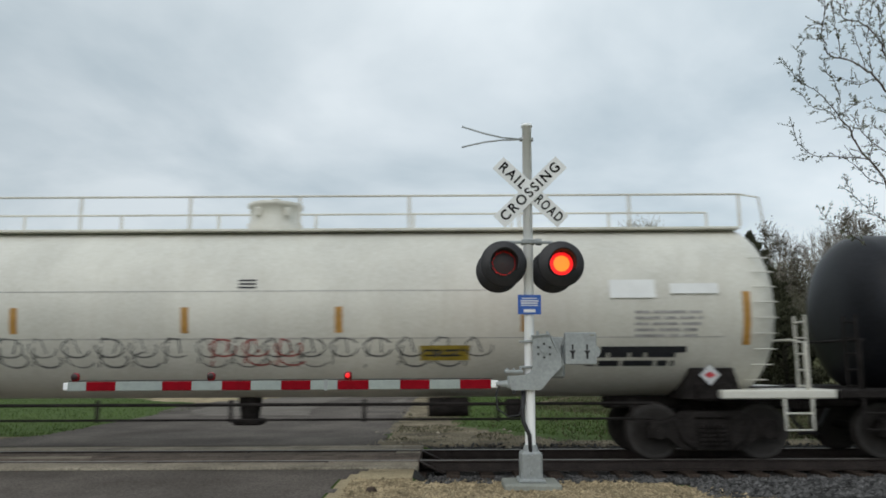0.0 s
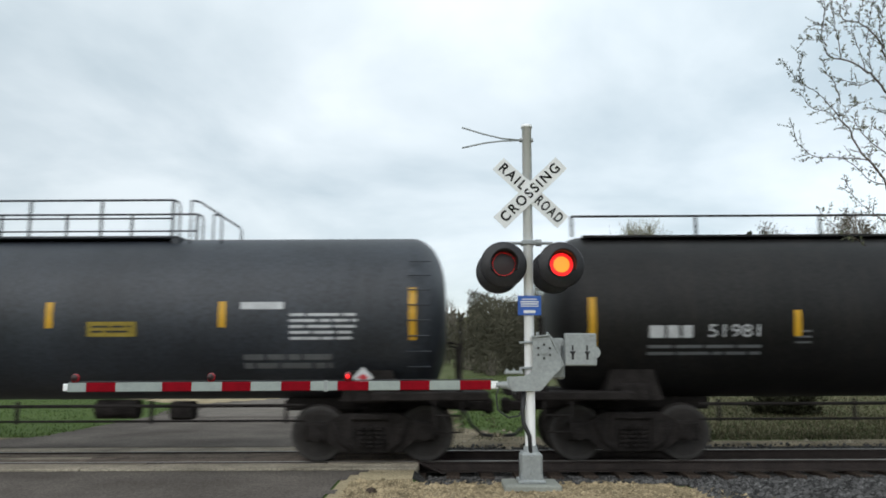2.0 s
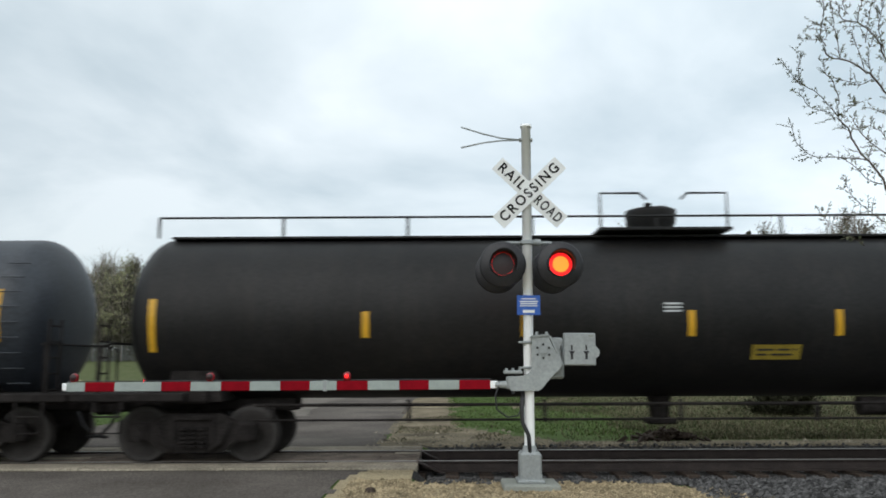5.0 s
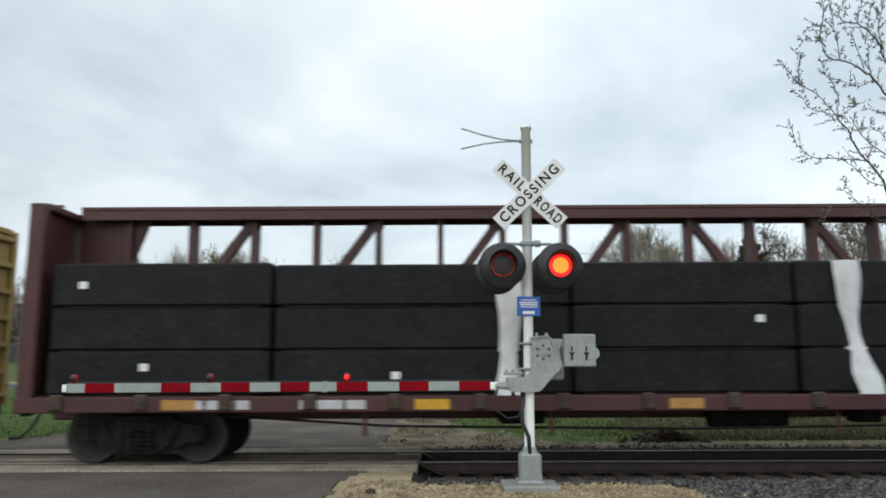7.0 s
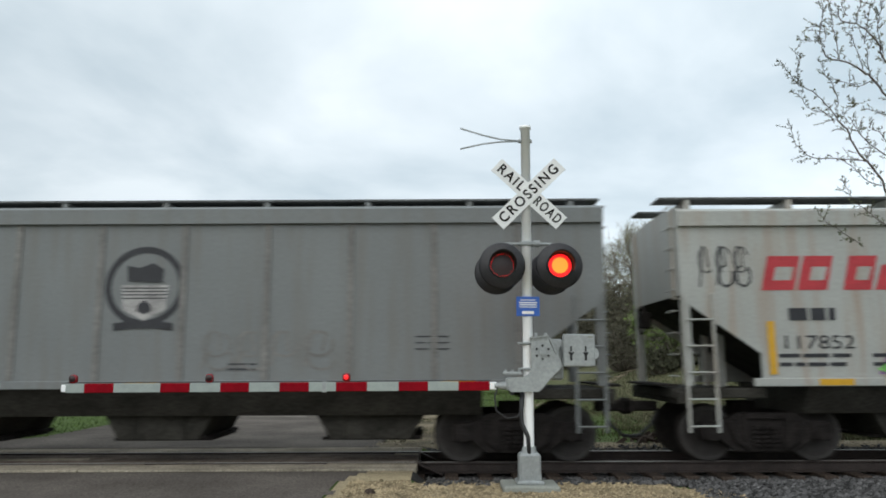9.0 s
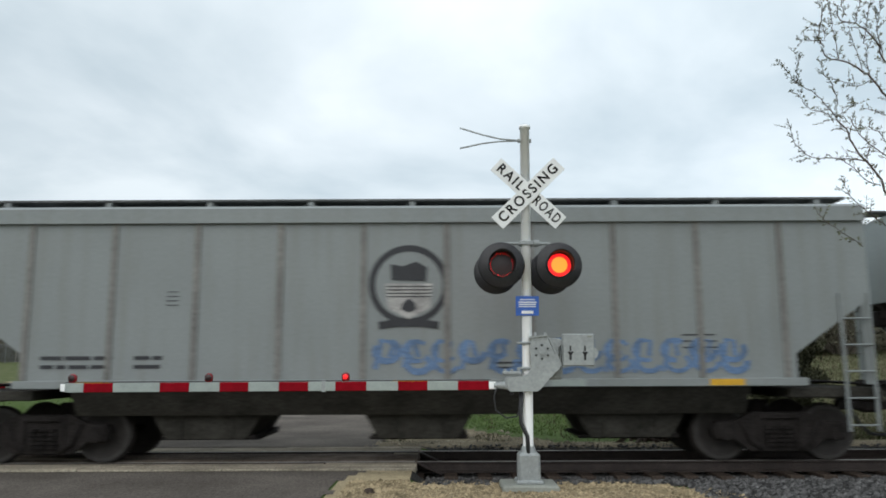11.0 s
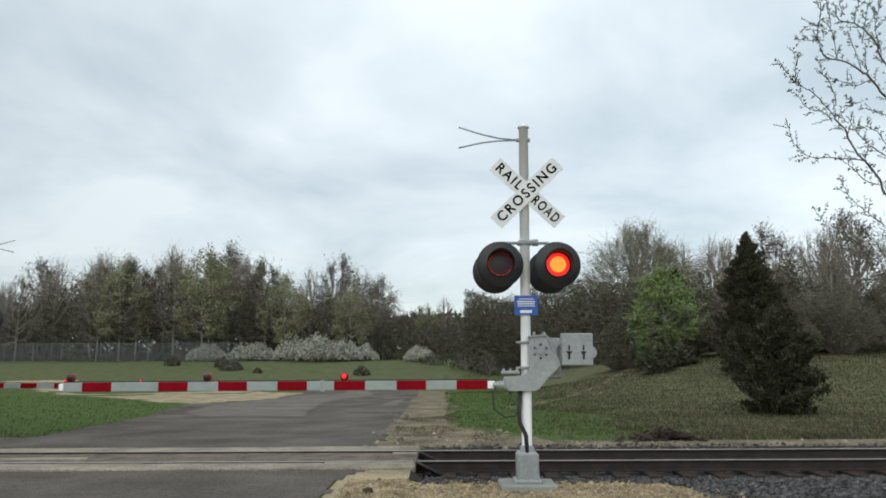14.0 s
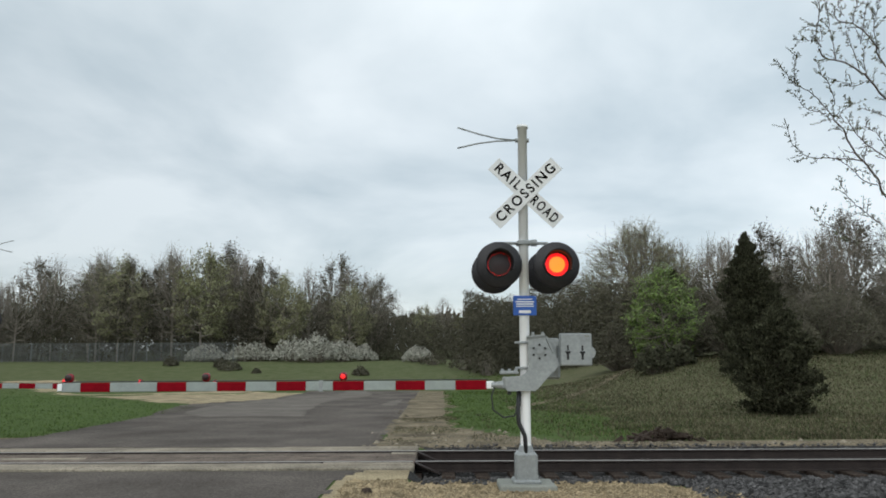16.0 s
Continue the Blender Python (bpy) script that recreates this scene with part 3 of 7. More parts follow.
def signal(name, label):
    """Gate signal with its pole at the origin; the arm reaches to -x."""
    ob = thing(name, label, "crossing signal", "gate signals of the crossing")
    part("foundation", Geo().box((0.0, 0, 0.03), (0.74, 0.62, 0.10), 0.02), M_CONC, ob, "concrete footing")
    g = Geo().box((0, 0, 0.28), (0.29, 0.27, 0.38), 0.03).box((0, 0, 0.10), (0.36, 0.36, 0.05), 0.015).cyl((0, 0, 0.45), (0, 0, 0.55), 0.11, 0.085, 16)
    base = part("base_casting", g, M_STEEL, ob)
    for bx in (-0.13, 0.13):
        part("bolt", Geo().cyl((bx, -0.13, 0.12), (bx, -0.13, 0.19), 0.018, n=6), M_STEEL, base)
    for bz in (0.21, 0.41):
        part("bolt", Geo().cyl((0, -0.13, bz), (0, -0.16, bz), 0.024, n=6), M_STEEL, base)
    part("pole", Geo().lathe([(0.40, 0.074), (0.42, 0.070), (4.93, 0.066), (4.93, 0.08), (4.975, 0.08), (4.985, 0.001)], "z", (0, 0, 0), 24), M_ALU, ob)
    # crossbuck
    for k, (word, ang) in enumerate((("CROSSING", 44.5), ("RAILROAD", -43.0))):
        y = -0.10 - 0.012 * (1 - k)
        rot = Matrix.Rotation(radians(-ang), 3, "Y")
        c = Vector((0.03, y, 3.972))
        bl = part("crossbuck_blade", Geo().box(c, (1.22, 0.006, 0.228), 0.002, rot), M_WHITE, ob, "white blade lettered " + word)
        if word == "CROSSING":
            bits = (("CROSSING", 0.0),)
        else:
            bits = (("RAIL", -0.335), ("ROAD", 0.345))
        for w, off in bits:
            me = text_mesh(w, 0.195, M_BLACK, 0.001, 0.004, 1.3)
            wid = max(v.co.x for v in me.vertices) - min(v.co.x for v in me.vertices)
            want = 1.08 if w == "CROSSING" else 0.44
            part("lettering", upright(me, lambda x, z: c + rot @ Vector((x * want / wid + off, -0.006, z))), None, bl, "black capital letters")
    part("sign_clamp", Geo().box((0.0, -0.05, 3.972), (0.16, 0.10, 0.05), 0.01).cyl((0.03, -0.13, 3.972), (0.03, -0.05, 3.972), 0.012), M_STEEL, ob)
    # aerial wires
    g = Geo()
    for dz in (0.17, -0.13):
        g.tube([(-0.04, 0, 4.755), (-0.35, -0.02, 4.755 + dz * 0.12), (-0.6, -0.03, 4.76 + dz * 0.42), (-0.92, -0.05, 4.755 + dz)], 0.011, 6)
    part("wire_spur", g.cyl((-0.10, -0.0, 4.755), (0.09, 0, 4.755), 0.03, n=8), M_STEEL, ob, "forked grey cable bracket")
    # lamp cross arm and heads
    part("lamp_arm", Geo().cyl((-0.30, 0.0, 3.28), (0.34, 0.0, 3.28), 0.022).box((0, 0, 3.28), (0.19, 0.19, 0.06), 0.01).cyl((0.10, -0.03, 3.28), (0.18, -0.03, 3.28), 0.05), M_STEEL, ob)
    flips = []
    for x in (-0.36, 0.415):
        flips.append(lamp_head(ob, x, -0.24, 2.947, -1))
        part("lamp_bracket", Geo().tube([(x * 0.7, 0, 3.28), (x, 0, 3.24), (x, 0, 3.05)], 0.022, 8).cyl((x, -0.2, 3.03), (x, 0.2, 3.03), 0.03), M_STEEL, ob)
        lamp_head(ob, x - 0.035, 0.34, 2.92, 1)
    # blue notice
    sg = part("notice", Geo().box((0.0, -0.085, 2.41), (0.315, 0.006, 0.265), 0.002), M_BLUE, ob, "small blue notice with white print")
    for dz, w, h in ((0.085, 0.20, 0.012), (0.05, 0.25, 0.016), (0.02, 0.23, 0.016), (-0.01, 0.24, 0.012), (-0.085, 0.16, 0.04)):
        part("print", Geo().box((0.0, -0.091, 2.41 + dz), (w, 0.003, h)), M_WHITE, sg)
    # gate mechanism: housing behind the pole, a bent arm plate at each side of it
    mech = part("gate_mechanism", Geo().box((0.36, 0.24, 1.70), (0.28, 0.26, 0.56), 0.03).box((0.12, 0.20, 1.72), (0.24, 0.10, 0.30), 0.02), M_STEEL, ob)
    plate = [(0.03, 1.98), (0.26, 2.0), (0.28, 1.92), (0.34, 1.80), (0.43, 1.62), (0.42, 1.58), (0.28, 1.44), (0.16, 1.30), (0.12, 1.27), (-0.25, 1.265), (-0.27, 1.29), (-0.27, 1.45), (-0.08, 1.465), (-0.01, 1.50), (0.03, 1.58)]
    for sy, dx in ((-0.15, 0.0), (0.09, 0.03)):
        pl = part("side_arm", Geo().prism([(x + dx, z) for x, z in plate], sy, sy + 0.022), M_STEEL, mech)
        if sy < 0:
            # folded edge along the outer side and the top
            part("flange", Geo().prism([(0.26, 2.0), (0.29, 1.99), (0.45, 1.61), (0.43, 1.60)], sy, sy + 0.10), M_STEEL, pl)
            part("flange", Geo().prism([(0.02, 1.975), (0.26, 2.0), (0.26, 2.02), (0.02, 1.995)], sy - 0.03, sy + 0.10), M_STEEL, pl)
            for i in range(6):
                a = 2 * math.pi * (i + 0.5) / 6
                part("bolt", Geo().cyl((0.18 + 0.09 * math.cos(a), sy, 1.79 + 0.09 * math.sin(a)), (0.18 + 0.09 * math.cos(a), sy - 0.015, 1.79 + 0.09 * math.sin(a)), 0.016, n=6), M_HOOD, pl)
            part("pivot", Geo().cyl((0.18, sy, 1.79), (0.18, sy - 0.03, 1.79), 0.035, n=16), M_STEEL, pl)
    part("shaft", Geo().cyl((0.18, -0.16, 1.79), (0.18, 0.3, 1.79), 0.05, n=14), M_STEEL, mech)
    for z in (1.91, 1.57):
        part("strap", Geo().box((0, 0, z), (0.19, 0.19, 0.035), 0.01).box((-0.10, -0.05, z), (0.08, 0.05, 0.03), 0.008).cyl((-0.12, -0.08, z), (-0.12, 0.02, z), 0.014, n=6), M_STEEL, mech)
    for x in (0.10, 0.23):
        part("top_bolt", Geo().cyl((x, -0.12, 1.98), (x, -0.12, 2.05), 0.02, n=6), M_STEEL, mech)
    part("weight_arm", Geo().prism([(0.26, 1.98), (0.50, 1.95), (0.50, 1.90), (0.42, 1.86), (0.42, 1.66), (0.36, 1.70), (0.34, 1.86), (0.26, 1.92)], -0.03, 0.03), M_STEEL, ob, "grey cast lever to the counterweight")
    cw = part("counterweight", Geo().box((0.68, -0.06, 1.82), (0.43, 0.10, 0.435), 0.015).cyl((0.86, -0.103, 1.78), (0.86, -0.015, 1.78), 0.085, n=20), M_STEEL, ob, "stacked grey counterweight plates")
    for x in (0.57, 0.765):
        part("slot", Geo().box((x, -0.113, 1.84), (0.022, 0.008, 0.07), 0.003).box((x, -0.113, 1.74), (0.03, 0.008, 0.11), 0.003)
             .box((x - 0.018, -0.113, 1.775), (0.02, 0.008, 0.05), 0, Matrix.Rotation(radians(-35), 3, "Y")).box((x + 0.018, -0.113, 1.775), (0.02, 0.008, 0.05), 0, Matrix.Rotation(radians(35), 3, "Y")), M_HOOD, cw)
    part("nameplate", Geo().box((0.83, -0.113, 2.0), (0.06, 0.006, 0.025), 0.002), M_CONC, cw)
    so = part("arm_socket", Geo().box((-0.22, -0.06, 1.37), (0.18, 0.14, 0.17), 0.02).box((-0.22, -0.07, 1.51), (0.25, 0.12, 0.045), 0.01).cyl((-0.29, -0.06, 1.345), (-0.46, -0.06, 1.345), 0.058, 0.035, 12), M_STEEL, ob)
    for x in (-0.31, -0.22, -0.13):
        part("bolt", Geo().cyl((x, -0.08, 1.53), (x, -0.08, 1.56), 0.02, n=6), M_STEEL, so)
    part("bolt", Geo().cyl((-0.22, -0.08, 1.28), (-0.22, -0.08, 1.22), 0.025, n=8), M_HOOD, so)
    part("cable", Geo().tube([(-0.40, -0.08, 1.38), (-0.46, -0.09, 1.2), (-0.44, -0.10, 1.02), (-0.30, -0.10, 0.92), (-0.16, -0.09, 0.94), (-0.08, -0.08, 1.08), (-0.07, -0.05, 1.26)], 0.011, 6), M_RUBBER, ob, "looped black cable")
    part("conduit", Geo().tube([(-0.09, -0.06, 1.28), (-0.11, -0.08, 1.0), (-0.10, -0.09, 0.85), (-0.02, -0.09, 0.68), (-0.005, -0.085, 0.42)], 0.028, 8), M_RUBBER, ob, "grey-black flexible conduit")
    # arm
    arm = part("gate_arm", Geo().box((-3.35, -0.06, 1.345), (5.85, 0.03, 0.10), 0.01), M_ALU, ob, "aluminium gate arm in red and white stripes")
    edges = [858, 803, 749, 697, 641, 586, 538, 486, 432, 381, 327, 275, 192, 140, 107]
    xs = [-0.525 + (e - 858) * 0.007565 for e in edges]
    for i, (a, b) in enumerate(zip(xs, xs[1:])):
        part("stripe", Geo().box(((a + b) / 2, -0.06, 1.345), (a - b, 0.05, 0.122), 0.006), M_REDTAPE if i % 2 == 0 else M_WHITETAPE, arm)
    part("joint_band", Geo().box((-2.74, -0.06, 1.345), (0.05, 0.056, 0.15), 0.004), M_STEEL, arm)
    part("lamp_cable", Geo().cyl((-0.5, -0.06, 1.418), (-6.2, -0.06, 1.418), 0.008, n=5), M_RUBBER, arm)
    small = []
    for e in (604, 361, 119):
        x = -0.525 + (e - 858) * 0.007565
        part("arm_lamp", Geo().lathe([(1.41, 0.035), (1.44, 0.055), (1.50, 0.055), (1.525, 0.03), (1.528, 0.001)], "z", (x, -0.06, 0), 14), M_RED_LAMP, arm, "small round red lamp")
        rf = part("lens", Geo().lathe([(-0.060, 0.001), (-0.059, 0.018), (-0.056, 0.030)], "y", (0, 0, 0), 14), M_RED_GLOW, ob)
        part("lens_back", Geo().lathe([(0.050, 0.045), (0.056, 0.03), (0.058, 0.001)], "y", (0, 0, 0), 14), M_RED_DARK, rf)
        rf.matrix_local = pose(x, -0.06, 1.472 + DROOP * (x + 0.36), 0, 0, 180)
        small.append(rf)
    arm.matrix_local = pose(0, 0, 0) @ Matrix.Translation((-0.36, 0, 1.345)) @ Matrix.Rotation(-math.atan(DROOP), 4, "Y") @ Matrix.Translation((0.36, 0, -1.345))
    return ob, flips, small


near_signal, near_flips, near_small = signal("gate_signal", "railroad crossing gate with crossbuck, red flashers and lowered arm")
near_signal.matrix_world = pose(1.11, 10.3, 0, 0, 0.52, 0)
far_signal, far_flips, far_small = signal("gate_signal", "opposite crossing gate with lowered striped arm beyond the tracks")
far_signal.matrix_world = pose(-11.64, 18.55, -0.2, 0, 0, 180)


# ---- train ----
M_TRUCK = mat("grimy_truck_iron", (0.026, 0.023, 0.022), 0.85, 0.1, 0.35, 5, 40, 0.3)
M_WHEEL = mat("wheel_steel", (0.028, 0.024, 0.022), 0.75, 0.2, 0.3, 6, 40, 0.2)
M_TREAD = mat("wheel_rim", (0.040, 0.036, 0.034), 0.7, 0.2, 0.2, 6, 40, 0.1)
M_TBLACK = mat("tank_black", (0.008, 0.0085, 0.0115), 0.42, 0, 0.4, 0.7, 20, 0.06, 0.3, (0.016, 0.015, 0.016))
M_TGREY = mat("tank_faded_black", (0.029, 0.034, 0.043), 0.5, 0, 0.35, 0.7, 20, 0.06, 0.45, (0.042, 0.045, 0.053))
M_TDARK = mat("tank_dusty_black", (0.013, 0.0125, 0.0125), 0.5, 0, 0.35, 0.7, 20, 0.06, 0.4, (0.028, 0.024, 0.021))
M_TWHITE = mat("tank_white", (0.64, 0.625, 0.56), 0.45, 0, 0.10, 0.8, 20, 0.05, 0.35, (0.52, 0.49, 0.42))
M_YELLOW = mat("reflective_yellow", (0.60, 0.33, 0.02), 0.4, 0, 0.1, 6, 50, 0.03)
M_ORANGEMARK = mat("faded_orange_mark", (0.42, 0.22, 0.05), 0.5, 0, 0.15, 6, 50, 0.03)
M_DULLYEL = mat("dull_yellow_panel", (0.30, 0.22, 0.03), 0.5, 0, 0.2, 6, 50, 0.03)
M_STENCIL = mat("white_stencil", (0.50, 0.51, 0.52), 0.6, 0, 0.15, 6, 50, 0.02)
M_STENCIL2 = mat("faded_stencil", (0.13, 0.135, 0.14), 0.6, 0, 0.15, 6, 50, 0.02)
M_STENBLK = mat("dark_stencil", (0.020, 0.021, 0.026), 0.6, 0, 0.2, 6, 50, 0.02)
M_HOPPER = mat("hopper_grey", (0.215, 0.235, 0.236), 0.55, 0, 0.06, 0.6, 20, 0.05, 0.4, (0.165, 0.165, 0.15))
M_HOPPER2 = mat("hopper_light_grey", (0.285, 0.322, 0.322), 0.55, 0, 0.05, 0.6, 20, 0.05, 0.3, (0.26, 0.25, 0.23))
M_HOPPER3 = mat("hopper_dull_grey", (0.172, 0.184, 0.184), 0.6, 0, 0.07, 0.6, 20, 0.05, 0.5, (0.14, 0.125, 0.105))
M_HOPWHITE = mat("hopper_dirty_white", (0.36, 0.37, 0.35), 0.6, 0, 0.08, 0.6, 20, 0.05, 0.6, (0.30, 0.20, 0.12))
M_HOPYEL = mat("hopper_yellow", (0.36, 0.265, 0.062), 0.55, 0, 0.08, 0.6, 20, 0.05, 0.5, (0.27, 0.17, 0.05))
M_HOPRIB = mat("hopper_rib_dirt", (0.17, 0.165, 0.155), 0.65, 0, 0.2, 1.5, 20, 0.05)
M_HOPRIBY = mat("yellow_rib", (0.39, 0.27, 0.055), 0.6, 0, 0.2, 1.5, 20, 0.05)
# hopper undersides: shade below the sill is mixed into these two colours
M_HOPBROWN = mat("grimy_shaded_brown", (0.095, 0.068, 0.032), 0.85, 0, 0.3, 2, 20, 0.1)
M_HOPDARK = mat("hopper_dark_shaded", (0.040, 0.038, 0.033), 0.85, 0, 0.3, 2, 20, 0.1)
M_CBYEL = mat("centerbeam_yellow", (0.31, 0.20, 0.045), 0.55, 0, 0.2, 0.8, 20, 0.05, 0.5, (0.25, 0.15, 0.06))
M_CBTIE = mat("rusty_winch", (0.060, 0.040, 0.030), 0.8, 0.1, 0.35, 6, 30, 0.2)
M_CBGRIME = mat("centerbeam_grime", (0.105, 0.072, 0.036), 0.7, 0, 0.35, 1.2, 20, 0.08)
M_CBRED = mat("centerbeam_red", (0.062, 0.018, 0.018), 0.55, 0, 0.25, 0.8, 20, 0.05, 0.4, (0.06, 0.025, 0.02))
M_WRAP = mat("black_lumber_wrap", (0.008, 0.008, 0.009), 0.62, 0, 0.5, 2.5, 15, 0.5)
M_TARP = mat("torn_white_wrap", (0.72, 0.74, 0.75), 0.45, 0, 0.12, 4, 25, 0.3)
M_PINK = mat("graffiti_pink", (0.55, 0.25, 0.24), 0.6, 0, 0.2, 4, 30, 0.02)
M_CORAL = mat("graffiti_coral", (0.50, 0.13, 0.12), 0.6, 0, 0.2, 4, 30, 0.02)
M_GBLACK = mat("graffiti_black", (0.02, 0.02, 0.022), 0.6, 0, 0.2, 4, 30, 0.02)
M_GBLUE = mat("graffiti_blue", (0.10, 0.17, 0.30), 0.6, 0, 0.3, 4, 30, 0.02)
M_GGREEN = mat("graffiti_green", (0.16, 0.40, 0.10), 0.6, 0, 0.3, 4, 30, 0.02)
M_GPURPLE = mat("graffiti_purple", (0.20, 0.10, 0.24), 0.6, 0, 0.3, 4, 30, 0.02)
M_GOLIVE = mat("graffiti_olive", (0.20, 0.20, 0.05), 0.6, 0, 0.2, 4, 30, 0.02)
M_CPRED = mat("lettering_red", (0.42, 0.03, 0.04), 0.55, 0, 0.15, 4, 30, 0.02)
M_GFAINT = mat("graffiti_faded", (0.36, 0.35, 0.34), 0.6, 0, 0.3, 4, 30, 0.02)
M_GFAINT_DARK = mat("graffiti_thin_black", (0.10, 0.10, 0.10), 0.6, 0, 0.3, 4, 30, 0.02)
M_GRED = mat("graffiti_thin_red", (0.35, 0.08, 0.07), 0.6, 0, 0.3, 4, 30, 0.02)
M_GTEAL = mat("graffiti_teal", (0.12, 0.30, 0.32), 0.6, 0, 0.3, 4, 30, 0.02)
M_PINKPALE = mat("graffiti_pale_pink", (0.42, 0.32, 0.30), 0.6, 0, 0.3, 4, 30, 0.02)
M_BOARD = mat("weathered_running_board", (0.10, 0.105, 0.105), 0.7, 0.2, 0.3, 2, 20, 0.1)
M_RUST = mat("rust", (0.17, 0.075, 0.035), 0.9, 0, 0.4, 3, 30, 0.3)

for m_ in (M_TBLACK, M_TDARK, M_WRAP):
    m_.node_tree.nodes["Principled BSDF"].inputs["Specular IOR Level"].default_value = 0.25
WR = 0.457
TREAD = {}


def truck_meshes():
    if TREAD:
        return TREAD
    g = Geo()
    g.lathe([(-0.02, 0.001), (-0.02, 0.16), (-0.05, 0.30), (-0.065, 0.37), (-0.065, WR - 0.01), (0.06, WR), (0.075, WR + 0.025), (0.085, WR + 0.02), (0.085, 0.37), (0.05, 0.30), (0.06, 0.16), (0.06, 0.001)], "y", (0, 0, 0), 32)
    g.lathe([(-0.067, 0.38), (-0.07, 0.40), (-0.07, WR - 0.02), (-0.066, WR - 0.008)], "y", (0, 0, 0), 32, 1)
    TREAD["wheel"] = g.mesh("wheel", [M_WHEEL, M_TREAD])
    g = Geo()
    out = [(-1.10, 0.52), (-1.02, 0.64), (-0.72, 0.66), (-0.45, 0.80), (0.45, 0.80), (0.72, 0.66), (1.02, 0.64), (1.10, 0.52), (1.05, 0.38), (0.75, 0.38), (0.50, 0.18), (-0.50, 0.18), (-0.75, 0.38), (-1.05, 0.38)]
    g.prism(out, -0.06, 0.06)
    for x in (-0.889, 0.889):
        g.box((x, 0, 0.50), (0.34, 0.20, 0.30), 0.03)
        g.cyl((x, -0.16, WR), (x, 0.1, WR), 0.10, n=14)
        g.cyl((x, -0.18, WR), (x, -0.15, WR), 0.05, n=8)
    for x in (-0.16, 0, 0.16):
        for k in range(5):
            g.cyl((x, -0.08, 0.26 + k * 0.07), (x, -0.08, 0.30 + k * 0.07), 0.075, n=10)
    for x in (-0.33, 0.33):
        g.box((x, -0.03, 0.48), (0.08, 0.14, 0.60), 0.015)
    g.box((0, -0.05, 0.74), (0.62, 0.16, 0.10), 0.02)
    g.tube([(-0.6, -0.08, 0.66), (-0.48, -0.085, 0.34), (-0.3, -0.085, 0.22)], 0.045, 6)
    g.tube([(0.6, -0.08, 0.66), (0.48, -0.085, 0.34), (0.3, -0.085, 0.22)], 0.045, 6)
    TREAD["side"] = g.mesh("sideframe", M_TRUCK)
    TREAD["axle"] = Geo().cyl((0, -0.8, 0), (0, 0.8, 0), 0.08, n=10).mesh("axle", M_TRUCK)
    TREAD["bolster"] = Geo().box((0, 0, 0.62), (0.36, 2.0, 0.26), 0.04).cyl((0, 0, 0.7), (0, 0, 0.95), 0.25, n=16).box((0.62, 0, 0.45), (0.10, 1.7, 0.18), 0.02).box((-0.62, 0, 0.45), (0.10, 1.7, 0.18), 0.02).mesh("bolster", M_TRUCK)
    return TREAD


def add_truck(car, x):
    t = truck_meshes()
    tk = part("truck", t["bolster"], None, car, "grimy four-wheel freight truck")
    tk.location = (x, 0, 0)
    for sy in (-1, 1):
        o = part("sideframe", t["side"], None, tk)
        o.matrix_local = pose(0, sy * 0.99, 0, 0, 0, 0 if sy < 0 else 180)
    for dx in (-0.889, 0.889):
        part("axle", t["axle"], None, tk).location = (dx, 0, WR)
        for sy in (-1, 1):
            o = part("wheel", t["wheel"], None, tk)
            o.matrix_local = pose(dx, sy * GAUGE, WR, 0, 0, 0 if sy < 0 else 180)


def add_coupler(car, x, s):
    """Drawbar, knuckle and hanging air hose at an end; s is the way out."""
    g = Geo().box((x + s * 0.25, 0, 0.86), (0.5, 0.16, 0.18), 0.03).box((x + s * 0.54, 0.03, 0.86), (0.20, 0.28, 0.28), 0.05)
    cp = part("coupler", g, M_TRUCK, car)
    part("air_hose", Geo().tube([(x + s * 0.1, -0.35, 0.80), (x + s * 0.22, -0.35, 0.56), (x + s * 0.42, -0.32, 0.38), (x + s * 0.62, -0.3, 0.36)], 0.03, 6), M_RUBBER, cp)


def decal(car, name, poly, m, ysurf, label="", lift=0.004):
    """Thin painted shape from an (x, z) outline laid on the near side surface ysurf(x, z)."""
    g = Geo()
    g.add([(x, ysurf(x, z) - lift, z) for x, z in poly], [list(range(len(poly)))])
    return part(name, g, m, car, label)


def rect(x, z, w, h):
    return [(x - w / 2, z - h / 2), (x + w / 2, z - h / 2), (x + w / 2, z + h / 2), (x - w / 2, z + h / 2)]


def bars(car, x, z, w, rows_, m, ysurf, h=0.05, gap=0.05, seed=1, name="stencil_print"):
    rng = random.Random(seed)
    g = Geo()
    for k in range(rows_):
        zz = z - k * (h + gap)
        x0 = x - w / 2
        while x0 < x + w / 2 - 0.1:
            L = min(rng.uniform(0.2, 0.6), x + w / 2 - x0)
            g.add([(a, ysurf(a, b) - 0.006, b) for a, b in rect(x0 + L / 2, zz, L - 0.05, h)], [(0, 1, 2, 3)])
            x0 += L
    return part(name, g, m, car)


def ring_poly(cx_, cz_, rx, rz, n=24, a0=0, a1=360):
    return [(cx_ + rx * math.cos(radians(a0 + (a1 - a0) * i / n)), cz_ + rz * math.sin(radians(a0 + (a1 - a0) * i / n))) for i in range(n + (a1 - a0 != 360))]


